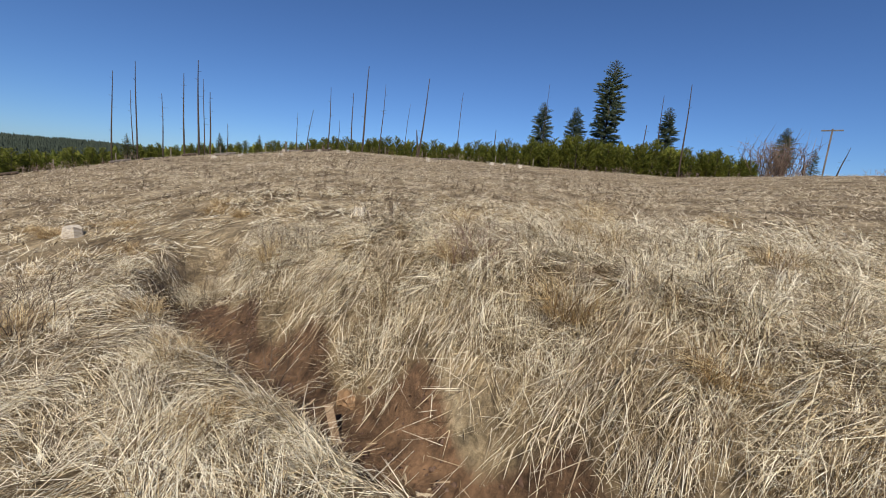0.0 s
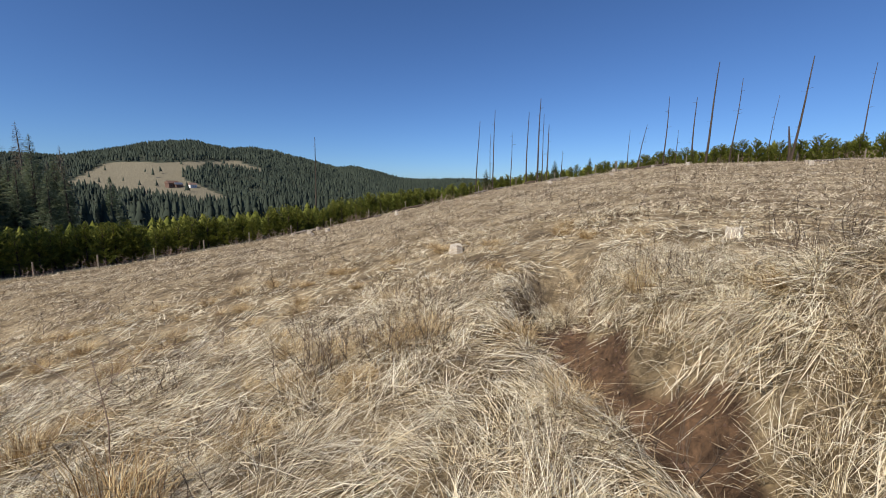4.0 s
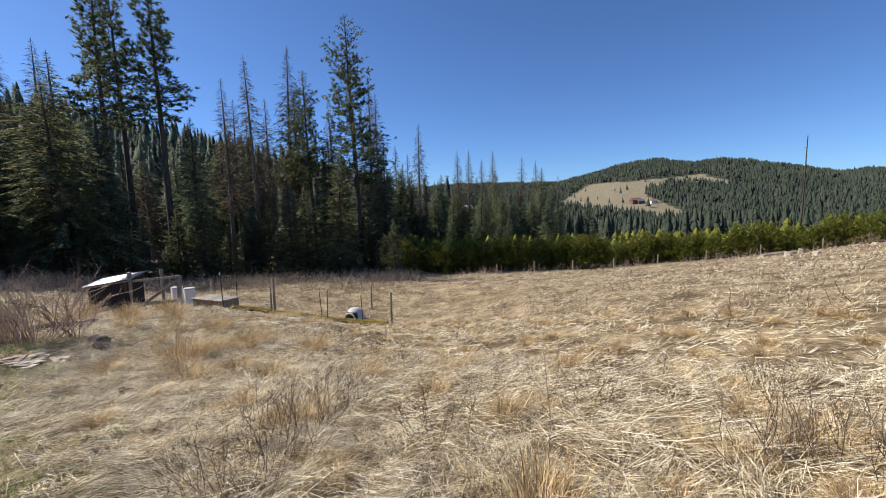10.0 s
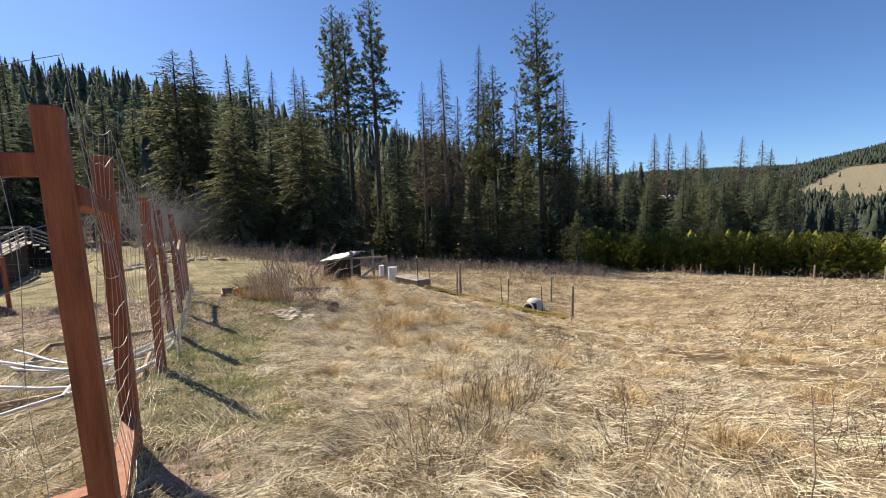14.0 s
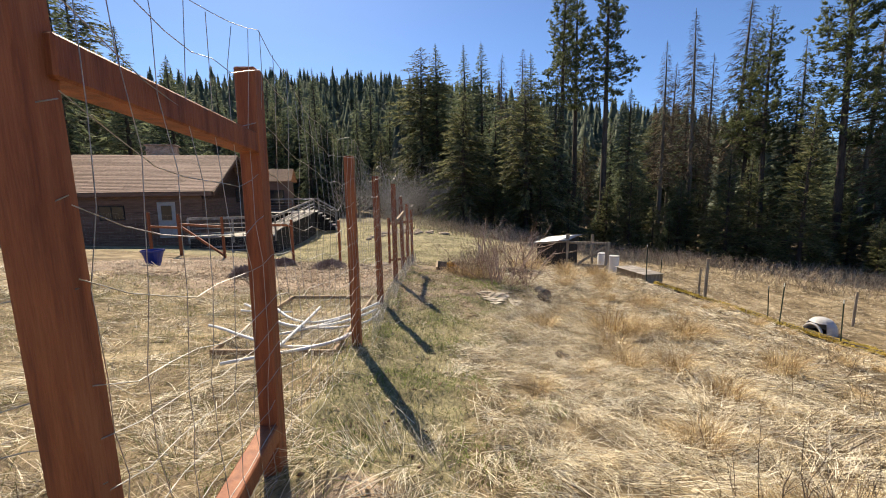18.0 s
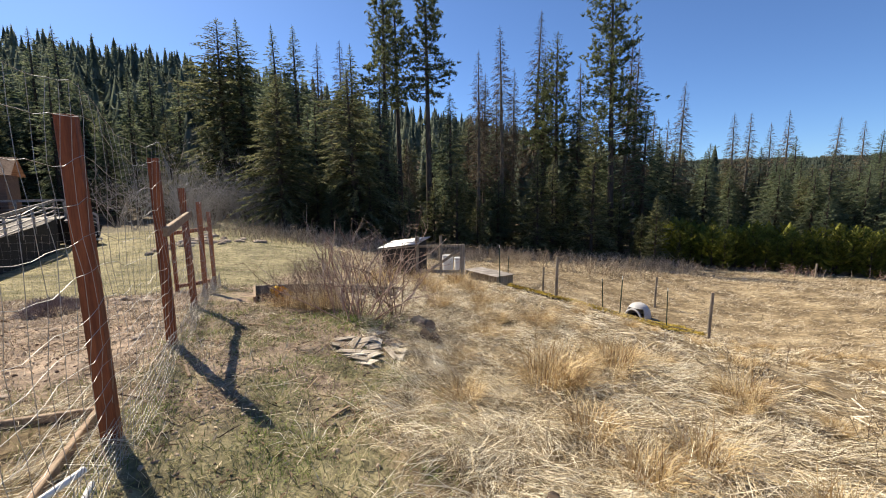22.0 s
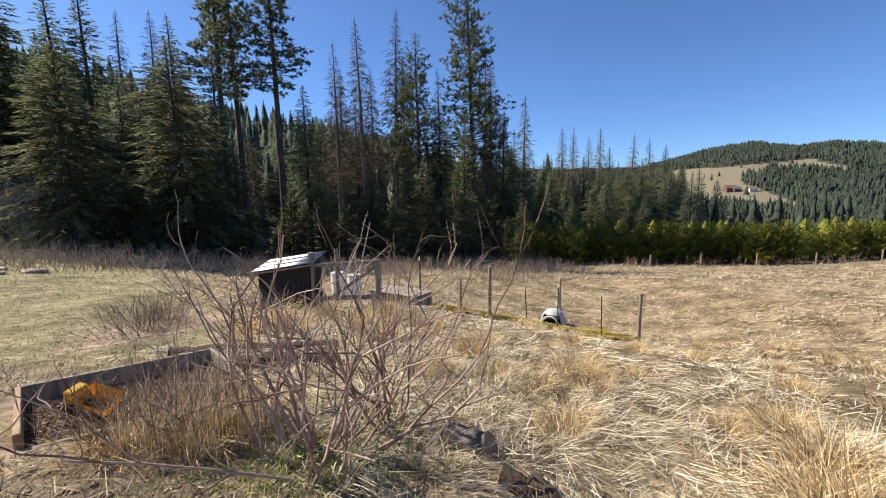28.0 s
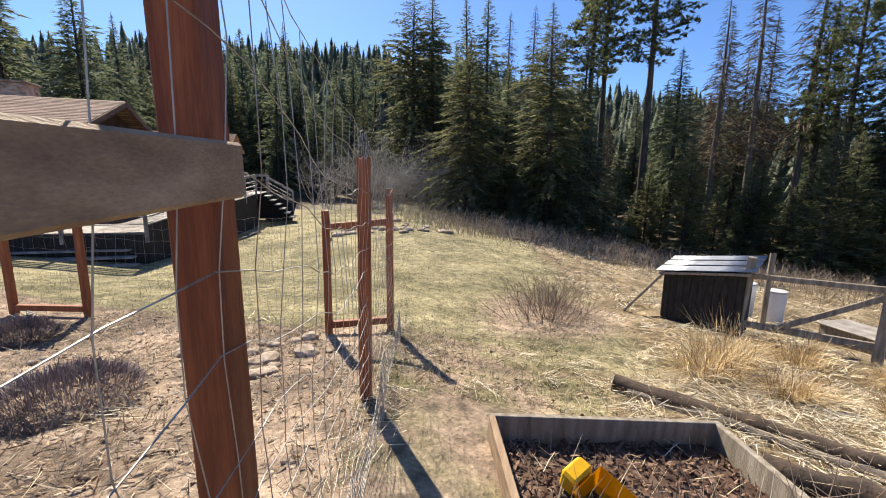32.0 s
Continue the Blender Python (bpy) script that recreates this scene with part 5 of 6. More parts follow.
thicket("field_brush", [(lambda a: polar(a, float(np.interp(a, AZ, REACH)) + rs.uniform(-1, 4)))(rs.uniform(-95, 50)) for i in range(90)], 0.9, 8, REDTWIG, "low russet brush along the edge of the field", 7)
thicket("field_alder", [polar(rs.uniform(-88.5, -84.5), rs.uniform(64, 68)) for i in range(9)], 4.6, 14, TWIG, "leafless russet alders at the end of the plantation", 9)
thicket("hill_weeds", [polar(rs.uniform(-80, 45), rs.uniform(9, 48)) for i in range(170)], 0.4, 10, WEED, "dark dead weeds scattered on the hillside", 8)

# ---- clods, pebbles and leaf litter on the bare earth ----
def crumbs(name, n, box4, cover, lo, hi, seed, mat, label, category):
    """Small lumps of eight faces each, strewn over the ground."""
    rc = np.random.RandomState(seed)
    x, y = rc.uniform(box4[0], box4[1], n * 4), rc.uniform(box4[2], box4[3], n * 4)
    ok = np.nonzero(rc.rand(len(x)) < cover(x, y) * (~taken(x, y)))[0][:n]
    x, y = x[ok], y[ok]
    n = len(x)
    s = (lo * (hi / lo) ** (rc.rand(n) ** 2.2))[:, None, None]
    o = np.array([(1, 0, 0), (0, 1, 0), (-1, 0, 0), (0, -1, 0), (0, 0, 0.7), (0, 0, -0.6)], float)
    a = rc.uniform(0, 6.283, n)
    c, q = np.cos(a)[:, None], np.sin(a)[:, None]
    v = np.stack([o[None, :, 0] * c - o[None, :, 1] * q, o[None, :, 0] * q + o[None, :, 1] * c, np.repeat(o[None, :, 2], n, 0)], -1)
    v = v * s * rc.uniform(0.55, 1.45, (n, 6, 1)) + np.stack([x, y, ground_z(x, y)], 1)[:, None]
    tri = np.array([(0, 1, 4), (1, 2, 4), (2, 3, 4), (3, 0, 4), (1, 0, 5), (2, 1, 5), (3, 2, 5), (0, 3, 5)])
    f = (np.arange(n)[:, None, None] * 6 + tri[None]).reshape(-1, 3)
    return tagged(soup(name, v.reshape(-1, 3), f, mat), label, category, kind="stuff")

CLOD = material("dry_clods", [(0.17, 0.115, 0.08), (0.3, 0.22, 0.16), (0.45, 0.36, 0.28)], 3, 0.95, bump=0.3, fine=40, island=0.8)
LEAFLITTER = material("leaf_litter", [(0.1, 0.055, 0.03), (0.24, 0.15, 0.085), (0.5, 0.4, 0.27)], 3, 0.8, bump=0.0, fine=20, island=0.9)
crumbs("soil_clods", 7000, (-16, -6.5, -9, 0.5), lambda x, y: dirt(x, y), 0.005, 0.034, 61, CLOD, "dry brown clods and pebbles on the garden soil", "soil")
crumbs("path_pebbles", 5000, (-24, -2, -6, 2), lambda x, y: np.maximum(0.5 * path_green(x, y), 0.35 * lawn(x, y)) + 0.4 * dirt(x, y), 0.005, 0.03, 62, CLOD, "small clods and pebbles in the thin turf", "soil")

def litter(name, n, box4, cover, L, seed, label, thin=0.006, thick=0.022):
    rc = np.random.RandomState(seed)
    x, y = rc.uniform(box4[0], box4[1], n * 4), rc.uniform(box4[2], box4[3], n * 4)
    ok = np.nonzero(rc.rand(len(x)) < cover(x, y) * (~taken(x, y)))[0][:n]
    x, y = x[ok], y[ok]
    n = len(x)
    v, f = blades(x, y, ground_z(x, y) + 0.006, L * rc.uniform(0.4, 1.3, n), rc.uniform(thin, thick, n), rc.uniform(0, 6.283, n), rc.uniform(1.1, 1.62, n), rc.uniform(-0.2, 0.4, n), rc)
    return tagged(soup(name, v, f, LEAFLITTER), label, "leaf litter", kind="stuff")

litter("leaf_litter", 9000, (-24, -2, -9, 2.2), lambda x, y: np.maximum(0.6 * path_green(x, y), dirt(x, y)) + 0.12 * lawn(x, y), 0.05, 63, "dry brown leaves and chips lying on the path and soil")
litter("twig_litter", 9000, (-16, -4, -9, 1.5), lambda x, y: dirt(x, y) * smooth(-0.35, 0.3, bumps(x, y, 0.5, 66)) + 0.3 * path_green(x, y) * smooth(-6, -8, x), 0.2, 66, "broken brown twigs and stalks strewn on the bare earth", 0.004, 0.01)
crumbs("gully_gravel", 2600, (1.2, 3.4, -3, 6), lambda x, y: soil(x, y) * 0.9, 0.006, 0.04, 64, SOIL, "dark crumbs of earth and gravel on the gully floor", "soil")
litter("gully_litter", 900, (1.2, 3.4, -3, 6), lambda x, y: soil(x, y) * 0.5, 0.12, 65, "dead stalks fallen on the gully floor")

# ---- raised bed, logs, toy, boards ----
def ground_thing(name, x, y, label, category, rz=0.0, dz=0.0, group=""):
    return thing(name, x, y, gz(x, y) + dz, label, category, rz, group)

BARKCHIP = material("bark_mulch", [(0.06, 0.032, 0.022), (0.14, 0.08, 0.055), (0.26, 0.17, 0.12)], 4, 0.9, bump=0.0, island=0.7)

def build_bed():
    t = ground_thing("raised_bed", -12.7, -1.9, "open raised garden bed of weathered grey boards", "garden bed")
    inv = t.matrix_basis.inverted()
    C = [Vector(p) for p in ((-13.05, -2.52, -0.80), (-13.6, -0.96, -0.92), (-12.2, -0.6, -0.86), (-11.8, -2.15, -0.74))]
    h = 0.26
    for i, (a, b) in enumerate(zip(C, C[1:] + C[:1])):
        d = (b - a).normalized()
        lo = Vector((0, 0, h / 2))
        m = [inv @ (a - lo + d * (0.02 if i % 2 else -0.02)), inv @ (b - lo - d * (0.02 if i % 2 else -0.02))]
        bm = beam(m[0], m[1], 0.045, h, 0.005) if i != 2 else beam(m[0] + Vector((0, 0, -0.05)), m[1] + Vector((0, 0, -0.05)), 0.045, 0.13, 0.005)
        part("board", bm, OLDWOOD if i != 3 else LUMBER, t)
    bm = bmesh.new()
    n = 14
    rows = []
    for i in range(n):
        row = []
        for j in range(n):
            u, v = 0.02 + 0.96 * i / (n - 1), 0.02 + 0.96 * j / (n - 1)
            p = (C[0] * (1 - u) + C[3] * u) * (1 - v) + (C[1] * (1 - u) + C[2] * u) * v
            row.append(bm.verts.new(inv @ (p + Vector((0, 0, -0.19 + 0.05 * noise.noise(p * 4))))))
        rows.append(row)
    for i in range(n - 1):
        for j in range(n - 1):
            bm.faces.new((rows[i][j], rows[i + 1][j], rows[i + 1][j + 1], rows[i][j + 1]))
    part("soil", bm, SOIL, t, "dark crumbly bed soil with straw")
    rg = np.random.RandomState(5)
    k = 180
    u, v = rg.uniform(0.05, 0.95, k), rg.uniform(0.05, 0.95, k)
    c = [np.array(inv @ q) for q in C]
    P = ((c[0] * (1 - u[:, None]) + c[3] * u[:, None]) * (1 - v[:, None]) + (c[1] * (1 - u[:, None]) + c[2] * u[:, None]) * v[:, None])
    tl = np.where(u > 0.45, 0.35, 1.4) * rg.uniform(0.6, 1.2, k)
    bv, bf = blades(P[:, 0], P[:, 1], P[:, 2] - 0.18, np.where(u > 0.45, 0.45, 0.2) * rg.uniform(0.6, 1.1, k), np.full(k, 0.005), rg.uniform(0, 6.283, k), tl, rg.uniform(0, 0.4, k), rg)
    tagged(soup("dry_straw", bv, bf, STRAW, t), kind="stuff")
    k = 2600
    u, v = rg.uniform(0.02, 0.98, k), rg.uniform(0.02, 0.98, k)
    P = ((c[0] * (1 - u[:, None]) + c[3] * u[:, None]) * (1 - v[:, None]) + (c[1] * (1 - u[:, None]) + c[2] * u[:, None]) * v[:, None])
    bv, bf = blades(P[:, 0], P[:, 1], P[:, 2] - 0.17, rg.uniform(0.02, 0.07, k), rg.uniform(0.01, 0.025, k), rg.uniform(0, 6.283, k), rg.uniform(0.8, 1.6, k), rg.uniform(0, 0.3, k), rg)
    tagged(soup("bark_mulch", bv, bf, BARKCHIP, t), kind="stuff")

build_bed()

def build_truck():
    t = thing("toy_truck", -12.62, -1.93, -0.98, "yellow plastic toy dump truck lying tilted in the bed", "toy", 38)
    t.matrix_basis = Matrix.Translation((-12.5, -1.85, -0.96)) @ Euler((radians(16), radians(-12), radians(140))).to_matrix().to_4x4() @ Matrix.Diagonal((0.8, 0.8, 0.8, 1))
    bm = bmesh.new()
    v = [bm.verts.new(p) for p in ((-0.11, -0.2, 0.08), (0.11, -0.2, 0.08), (0.11, 0.14, 0.08), (-0.11, 0.14, 0.08), (-0.15, -0.25, 0.22), (0.15, -0.25, 0.22), (0.15, 0.17, 0.22), (-0.15, 0.17, 0.22))]
    for f in ((0, 3, 2, 1), (0, 1, 5, 4), (1, 2, 6, 5), (2, 3, 7, 6), (3, 0, 4, 7)):
        bm.faces.new([v[i] for i in f])
    bmesh.ops.solidify(bm, geom=bm.faces[:], thickness=0.008)
    part("dump_bed", bm, YELLOW, t)
    part("cab", box(0.2, 0.12, 0.17, Matrix.Translation((0, 0.25, 0.06)), 0.02), YELLOW, t)
    part("chassis", box(0.13, 0.5, 0.05, Matrix.Translation((0, 0.03, 0.03)), 0.008), DARK, t)
    for sx in (-1, 1):
        for y in (-0.14, 0.2):
            bm = bmesh.new()
            bmesh.ops.create_cone(bm, cap_ends=True, segments=16, radius1=0.055, radius2=0.055, depth=0.05, matrix=Matrix.Translation((sx * 0.11, y, 0.03)) @ Matrix.Rotation(radians(90), 4, "Y"))
            bmesh.ops.bevel(bm, geom=bm.edges[:], offset=0.006, segments=1, affect="EDGES")
            part("wheel", bm, DARK, t)

build_truck()

def log(name, a, b, r, mat, label, seed, category="log", dz=0.0, group=""):
    rs = np.random.RandomState(seed)
    (ax, ay), (bx, by) = a, b
    t = ground_thing(name, (ax + bx) / 2, (ay + by) / 2, label, category, group=group)
    o = np.array(t.location)
    k = np.linspace(0, 1, 9)
    x, y = ax + (bx - ax) * k, ay + (by - ay) * k
    z0, z1 = gz(ax, ay), gz(bx, by)
    p = np.stack([x, y, z0 + (z1 - z0) * k + r * 0.75 + dz], 1) + rs.normal(0, 0.012, (9, 3))
    v, f = tube(p - o, r * rs.uniform(0.88, 1.08, 9), 10)
    v = v + rs.normal(0, r * 0.05, v.shape)
    ob = soup("bark", v, f, mat, t, smooth=True)
    for end in (0, -1):
        bm = bmesh.new()
        ring = v[:10] if end == 0 else v[-10:]
        vs = [bm.verts.new(q) for q in ring]
        bm.faces.new(vs if end == 0 else vs[::-1])
        part("cut_end", bm, LUMBER, t, "pale cut log end")
    return t

log("timber_log", (-14.7, -1.48), (-13.56, 0.57), 0.09, BARK, "weathered dark split log edging the garden bed", 1, group="logs by the bed")
log("timber_log", (-13.41, -0.72), (-12.82, 0.39), 0.10, BARK, "dark rotten log beside the raised bed", 2, group="logs by the bed")
log("timber_log", (-14.58, -1.38), (-13.46, 0.52), 0.05, PALEBARK, "thin split timber between the dark logs", 3, group="logs by the bed")
log("cut_block", (-10.55, 0.62), (-10.3, 0.85), 0.1, PALEBARK, "short cut block of firewood under the shrub", 4, "firewood")
log("cut_block", (-9.95, 0.7), (-9.65, 0.9), 0.07, BARK, "charred chunk of wood in the grass", 5, "firewood")
log("cut_block", (-6.3, 1.15), (-6.1, 1.3), 0.05, BARK, "small dark stub of wood in the straw", 6, "firewood")
rb = random.Random(31)
for i in range(22):
    x, y = -9.05 + rb.gauss(0, 0.3), -0.02 + rb.gauss(0, 0.22)
    L, w = rb.uniform(0.14, 0.5), rb.uniform(0.05, 0.15)
    t = ground_thing("loose_board", x, y, "broken weathered board lying in the grass", "board", rb.gauss(108, 48), 0.01 + 0.004 * (i % 6), "broken boards in the grass")
    bm = box(L, w, 0.014, Euler((radians(rb.uniform(-8, 8)), radians(rb.uniform(-5, 5)), 0)).to_matrix().to_4x4(), 0.003)
    for v in bm.verts:
        if abs(v.co.x) > 0.35 * L:
            v.co.x += rb.uniform(-0.22, 0.08) * L * (1 if v.co.x > 0 else -1)
    part("plank", bm, PLANK if i % 3 else OLDWOOD, t)
for i, (x, y, rz, L) in enumerate(((-2.73, 1.29, 60, 0.28), (-3.1, 1.9, 20, 0.2), (-5.1, 1.3, 100, 0.12), (-8.0, -1.6, 30, 0.3), (-9.9, -1.6, 70, 0.35), (-7.4, -0.2, -40, 0.2))):
    t = ground_thing("wood_stick", x, y, "pale splinter of wood on the ground", "stick", rz, 0.01, "splinters of wood")
    part("wood", box(L, 0.025, 0.016, None, 0.004), LUMBER, t)
t = thing("plank_stub", 2.22, 2.45, gz(2.22, 2.45), "short weathered plank standing in the gully mud", "board")
part("plank", box(0.06, 0.018, 0.34, Matrix.Translation((0, 0, -0.04)) @ Euler((radians(-10), radians(-15), radians(-36))).to_matrix().to_4x4(), 0.004), LUMBER, t)
t = thing("gully_rock", 2.5, 2.75, gz(2.5, 2.75), "rounded ochre clod of earth in the gully", "stone")
bm = bmesh.new()
bmesh.ops.create_icosphere(bm, subdivisions=3, radius=0.09)
for v in bm.verts:
    v.co *= 1 + 0.7 * noise.noise(v.co * 9) + 0.3 * noise.noise(v.co * 25)
part("clod", bm, material("ochre_clay", [(0.22, 0.125, 0.065), (0.36, 0.23, 0.13)], 6, 0.95, bump=0.6), t)

# ---- hoop frame and pipes in the garden ----
t = ground_thing("hoop_frame", -5.9, -2.0, "flat rectangular frame of pale lumber on the garden grass", "frame")
inv = t.matrix_basis.inverted()
Q = [(-4.43, -2.35), (-4.57, -0.98), (-7.22, -1.84), (-7.09, -3.29)]
for a, b in zip(Q, Q[1:] + Q[:1]):
    part("rail", beam(inv @ Vector((*a, gz(*a) + 0.04)), inv @ Vector((*b, gz(*b) + 0.04)), 0.038, 0.06), LUMBER, t)

def pipe(points, r, label, group="collapsed hoop pipes"):
    x, y, z = points[len(points) // 2]
    t = ground_thing("plastic_pipe", x, y, label, "pipe", group=group)
    o = np.array(t.location)
    P = []
    for px_, py_, h in points:
        P.append((px_, py_, gz(px_, py_) + h))
    P = np.array(P)
    k = np.linspace(0, 1, len(P))
    q = np.linspace(0, 1, 26)
    c = [np.poly1d(np.polyfit(k, P[:, i], min(3, len(P) - 1)))(q) for i in range(3)]
    v, f = tube(np.stack(c, 1) - o, r, 8)
    soup("tube", v, f, PVC, t, smooth=True)

pipe([(-4.96, -2.9, 0.16), (-4.72, -2.2, 0.10), (-4.68, -1.54, 0.05), (-4.92, -1.0, 0.12)], 0.017, "bowed white plastic pipe lying on the frame")
pipe([(-4.1, -1.9, 0.05), (-4.4, -1.45, 0.05), (-4.75, -1.1, 0.08), (-5.1, -0.98, 0.12)], 0.017, "bowed white plastic pipe lying on the frame")
pipe([(-6.1, -3.4, 0.14), (-5.5, -2.5, 0.12), (-5.35, -1.8, 0.06), (-6.0, -1.2, 0.14)], 0.017, "bowed white plastic pipe lying on the frame")
pipe([(-6.3, -3.2, 0.2), (-5.7, -2.4, 0.12), (-5.55, -1.8, 0.08), (-6.2, -1.25, 0.16)], 0.017, "bowed white plastic pipe lying on the frame")
pipe([(-6.0, -3.1, 0.12), (-5.4, -2.2, 0.05), (-5.5, -1.4, 0.05), (-6.3, -1.3, 0.05)], 0.015, "bowed white plastic pipe lying on the frame")
pipe([(-6.04, -2.07, 0.14), (-5.2, -1.8, 0.1), (-4.26, -1.5, 0.08)], 0.018, "straight white plastic pipe across the bowed ones")
pipe([(-5.0, -2.0, 0.05), (-5.4, -1.7, 0.09), (-5.9, -1.5, 0.08)], 0.016, "straight white plastic pipe across the bowed ones")
pipe([(-5.8, -3.2, 0.14), (-5.9, -2.8, 0.1), (-6.1, -2.6, 0.05)], 0.016, "short white plastic pipe on the grass")

# ---- steel post at the corner ----
def tpost(x, y, h, label, lean=0.0, white=0.18, group=""):
    t = ground_thing("steel_post", x, y, label, "fence post", random.uniform(-20, 20), group=group)
    bm = bmesh.new()
    for v in (box(0.035, 0.005, h + 0.2, Matrix.Translation((0, 0, -0.2)), 0.001), box(0.005, 0.03, h + 0.2, Matrix.Translation((0, 0.015, -0.2)), 0.001)):
        tmp = bpy.data.meshes.new("tmp")
        v.to_mesh(tmp)
        v.free()
        bm.from_mesh(tmp)
        bpy.data.meshes.remove(tmp)
    for k in range(int(h / 0.06)):
        box(0.012, 0.006, 0.02, Matrix.Translation((0, -0.004, 0.05 + 0.06 * k)), 0.0, bm)
    bm.transform(Matrix.Rotation(radians(lean), 4, "X"))
    part("shaft", bm, TPOST, t)
    if white:
        part("white_tip", box(0.038, 0.008, white, Matrix.Rotation(radians(lean), 4, "X") @ Matrix.Translation((0, 0, h - white)), 0.001), WHITE, t, "white painted tip")

tpost(-0.76, 0.31, 1.66 - gz(-0.76, 0.31), "dark green steel post with a white tip by the fence corner", 0, 0.26)
# ---- the low pen: posts, mossy sill, crate, kennel ----
PEN = [(-16.2, 10.87, 1.6, 0.1), (-17.72, 6.1, 1.6, 0.1), (-21.40, 12.55, 1.45, 0.09), (-20.2, 6.6, 1.3, 0.08)]
for x, y, h, w in PEN:
    t = ground_thing("pen_post", x, y, "round weathered wooden post of the low pen", "fence post", group="posts of the pen")
    v, f = tube(np.array([(0, 0, -0.3), (0.01, 0, h * 0.5), (0.03, 0.01, h)]), [w * 0.6, w * 0.58, w * 0.52], 9)
    soup("timber", v, f, OLDWOOD, t, smooth=True)
    bm = bmesh.new()
    bmesh.ops.create_circle(bm, cap_ends=True, segments=9, radius=w * 0.52, matrix=Matrix.Translation((0.03, 0.01, h)))
    part("post_end", bm, LUMBER, t)
for x, y, h in ((-16.6, 9.6, 1.5), (-17.0, 8.1, 1.5), (-19.0, 8.6, 1.35), (-18.6, 4.3, 1.5), (-20.6, 5.2, 1.3)):
    tpost(x, y, h, "dark steel post with a pale tip on the pen line", random.uniform(-3, 3), 0.12, "steel posts of the pen")
t = ground_thing("mossy_sill", -17.0, 8.2, "long board overgrown with yellow moss along the pen", "board")
inv = t.matrix_basis.inverted()
for k in range(7):
    a = np.array((-18.4, 4.6)) + (np.array((-16.35, 10.7)) - np.array((-18.4, 4.6))) * k / 7
    b = np.array((-18.4, 4.6)) + (np.array((-16.35, 10.7)) - np.array((-18.4, 4.6))) * (k + 1) / 7
    part("sill_board", beam(inv @ Vector((*a, gz(*a) + 0.09)), inv @ Vector((*b, gz(*b) + 0.09)), 0.14, 0.2), BARK, t)
rs = np.random.RandomState(8)
n = 17000
k = rs.uniform(0, 1, n)
ox = rs.uniform(-0.45, 1.75, n)
x, y = -18.4 + 2.05 * k - ox * 0.95, 4.6 + 6.1 * k + ox * 0.3
v, f = blades(x, y, ground_z(x, y) + 0.1, rs.uniform(0.06, 0.14, n), rs.uniform(0.02, 0.04, n), rs.uniform(0, 6.28, n), rs.uniform(0.3, 1.4, n), rs.uniform(0, 0.5, n), rs)
tagged(soup("moss", v, f, MOSS), "bright yellow moss growing along the pen sill", "moss", kind="stuff")

def build_crate():
    x, y = -20.0, 4.25
    base = gz(x, y) - 0.03
    t = thing("nest_box", x, y, base, "long low grey wooden box with a pale weathered lid", "box", 28)
    W, D, h = 1.85, 0.8, max(0.45, -2.15 - base)
    for k in range(13):
        part("slat", box(W / 13 - 0.008, 0.03, h, Matrix.Translation((-W / 2 + (k + 0.5) * W / 13, -D / 2, 0.0)), 0.004), OLDWOOD, t)
    part("back", box(W, 0.03, h, Matrix.Translation((0, D / 2, 0)), 0.004), OLDWOOD, t)
    for s in (-1, 1):
        part("side", box(0.03, D - 0.05, h, Matrix.Translation((s * (W / 2 - 0.02), 0, 0)), 0.004), OLDWOOD, t)
    part("lid", box(W + 0.12, D + 0.14, 0.03, Matrix.Translation((0, -0.02, h + 0.012)) @ Matrix.Rotation(radians(-1), 4, "X"), 0.008), DECK, t, "pale weathered lid")

build_crate()

def build_kennel():
    t = ground_thing("dog_kennel", -19.9, 10.75, "pale grey igloo-shaped plastic dog kennel with a dark mouth", "dog house", -60)
    bm = bmesh.new()
    n, m = 20, 8
    rows = []
    for j in range(m + 1):
        e = j / m * math.pi / 2
        rows.append([bm.verts.new((0.5 * math.cos(e) ** 0.8 * math.cos(i * 2 * math.pi / n), 0.5 * math.cos(e) ** 0.8 * math.sin(i * 2 * math.pi / n), 0.62 * math.sin(e))) for i in range(n)])
    for j in range(m):
        for i in range(n):
            k = (i + 1) % n
            if j < 4 and i in (0, 1, 2, 17, 18, 19):
                continue
            bm.faces.new((rows[j][i], rows[j][k], rows[j + 1][k], rows[j + 1][i]))
    bmesh.ops.remove_doubles(bm, verts=bm.verts[:], dist=0.002)
    bmesh.ops.solidify(bm, geom=bm.faces[:], thickness=0.025)
    ob = part("shell", bm, GREYPLASTIC, t)
    k = np.linspace(0, math.pi, 13)
    v, f = tube(np.stack([np.full(13, 0.45), 0.34 * np.cos(k), 0.4 * np.sin(k)], 1), 0.045, 8)
    soup("mouth_rim", v, f, GREYPLASTIC, t, smooth=True)
    part("floor", box(0.85, 0.8, 0.03, None, 0.005), DARK, t)

build_kennel()

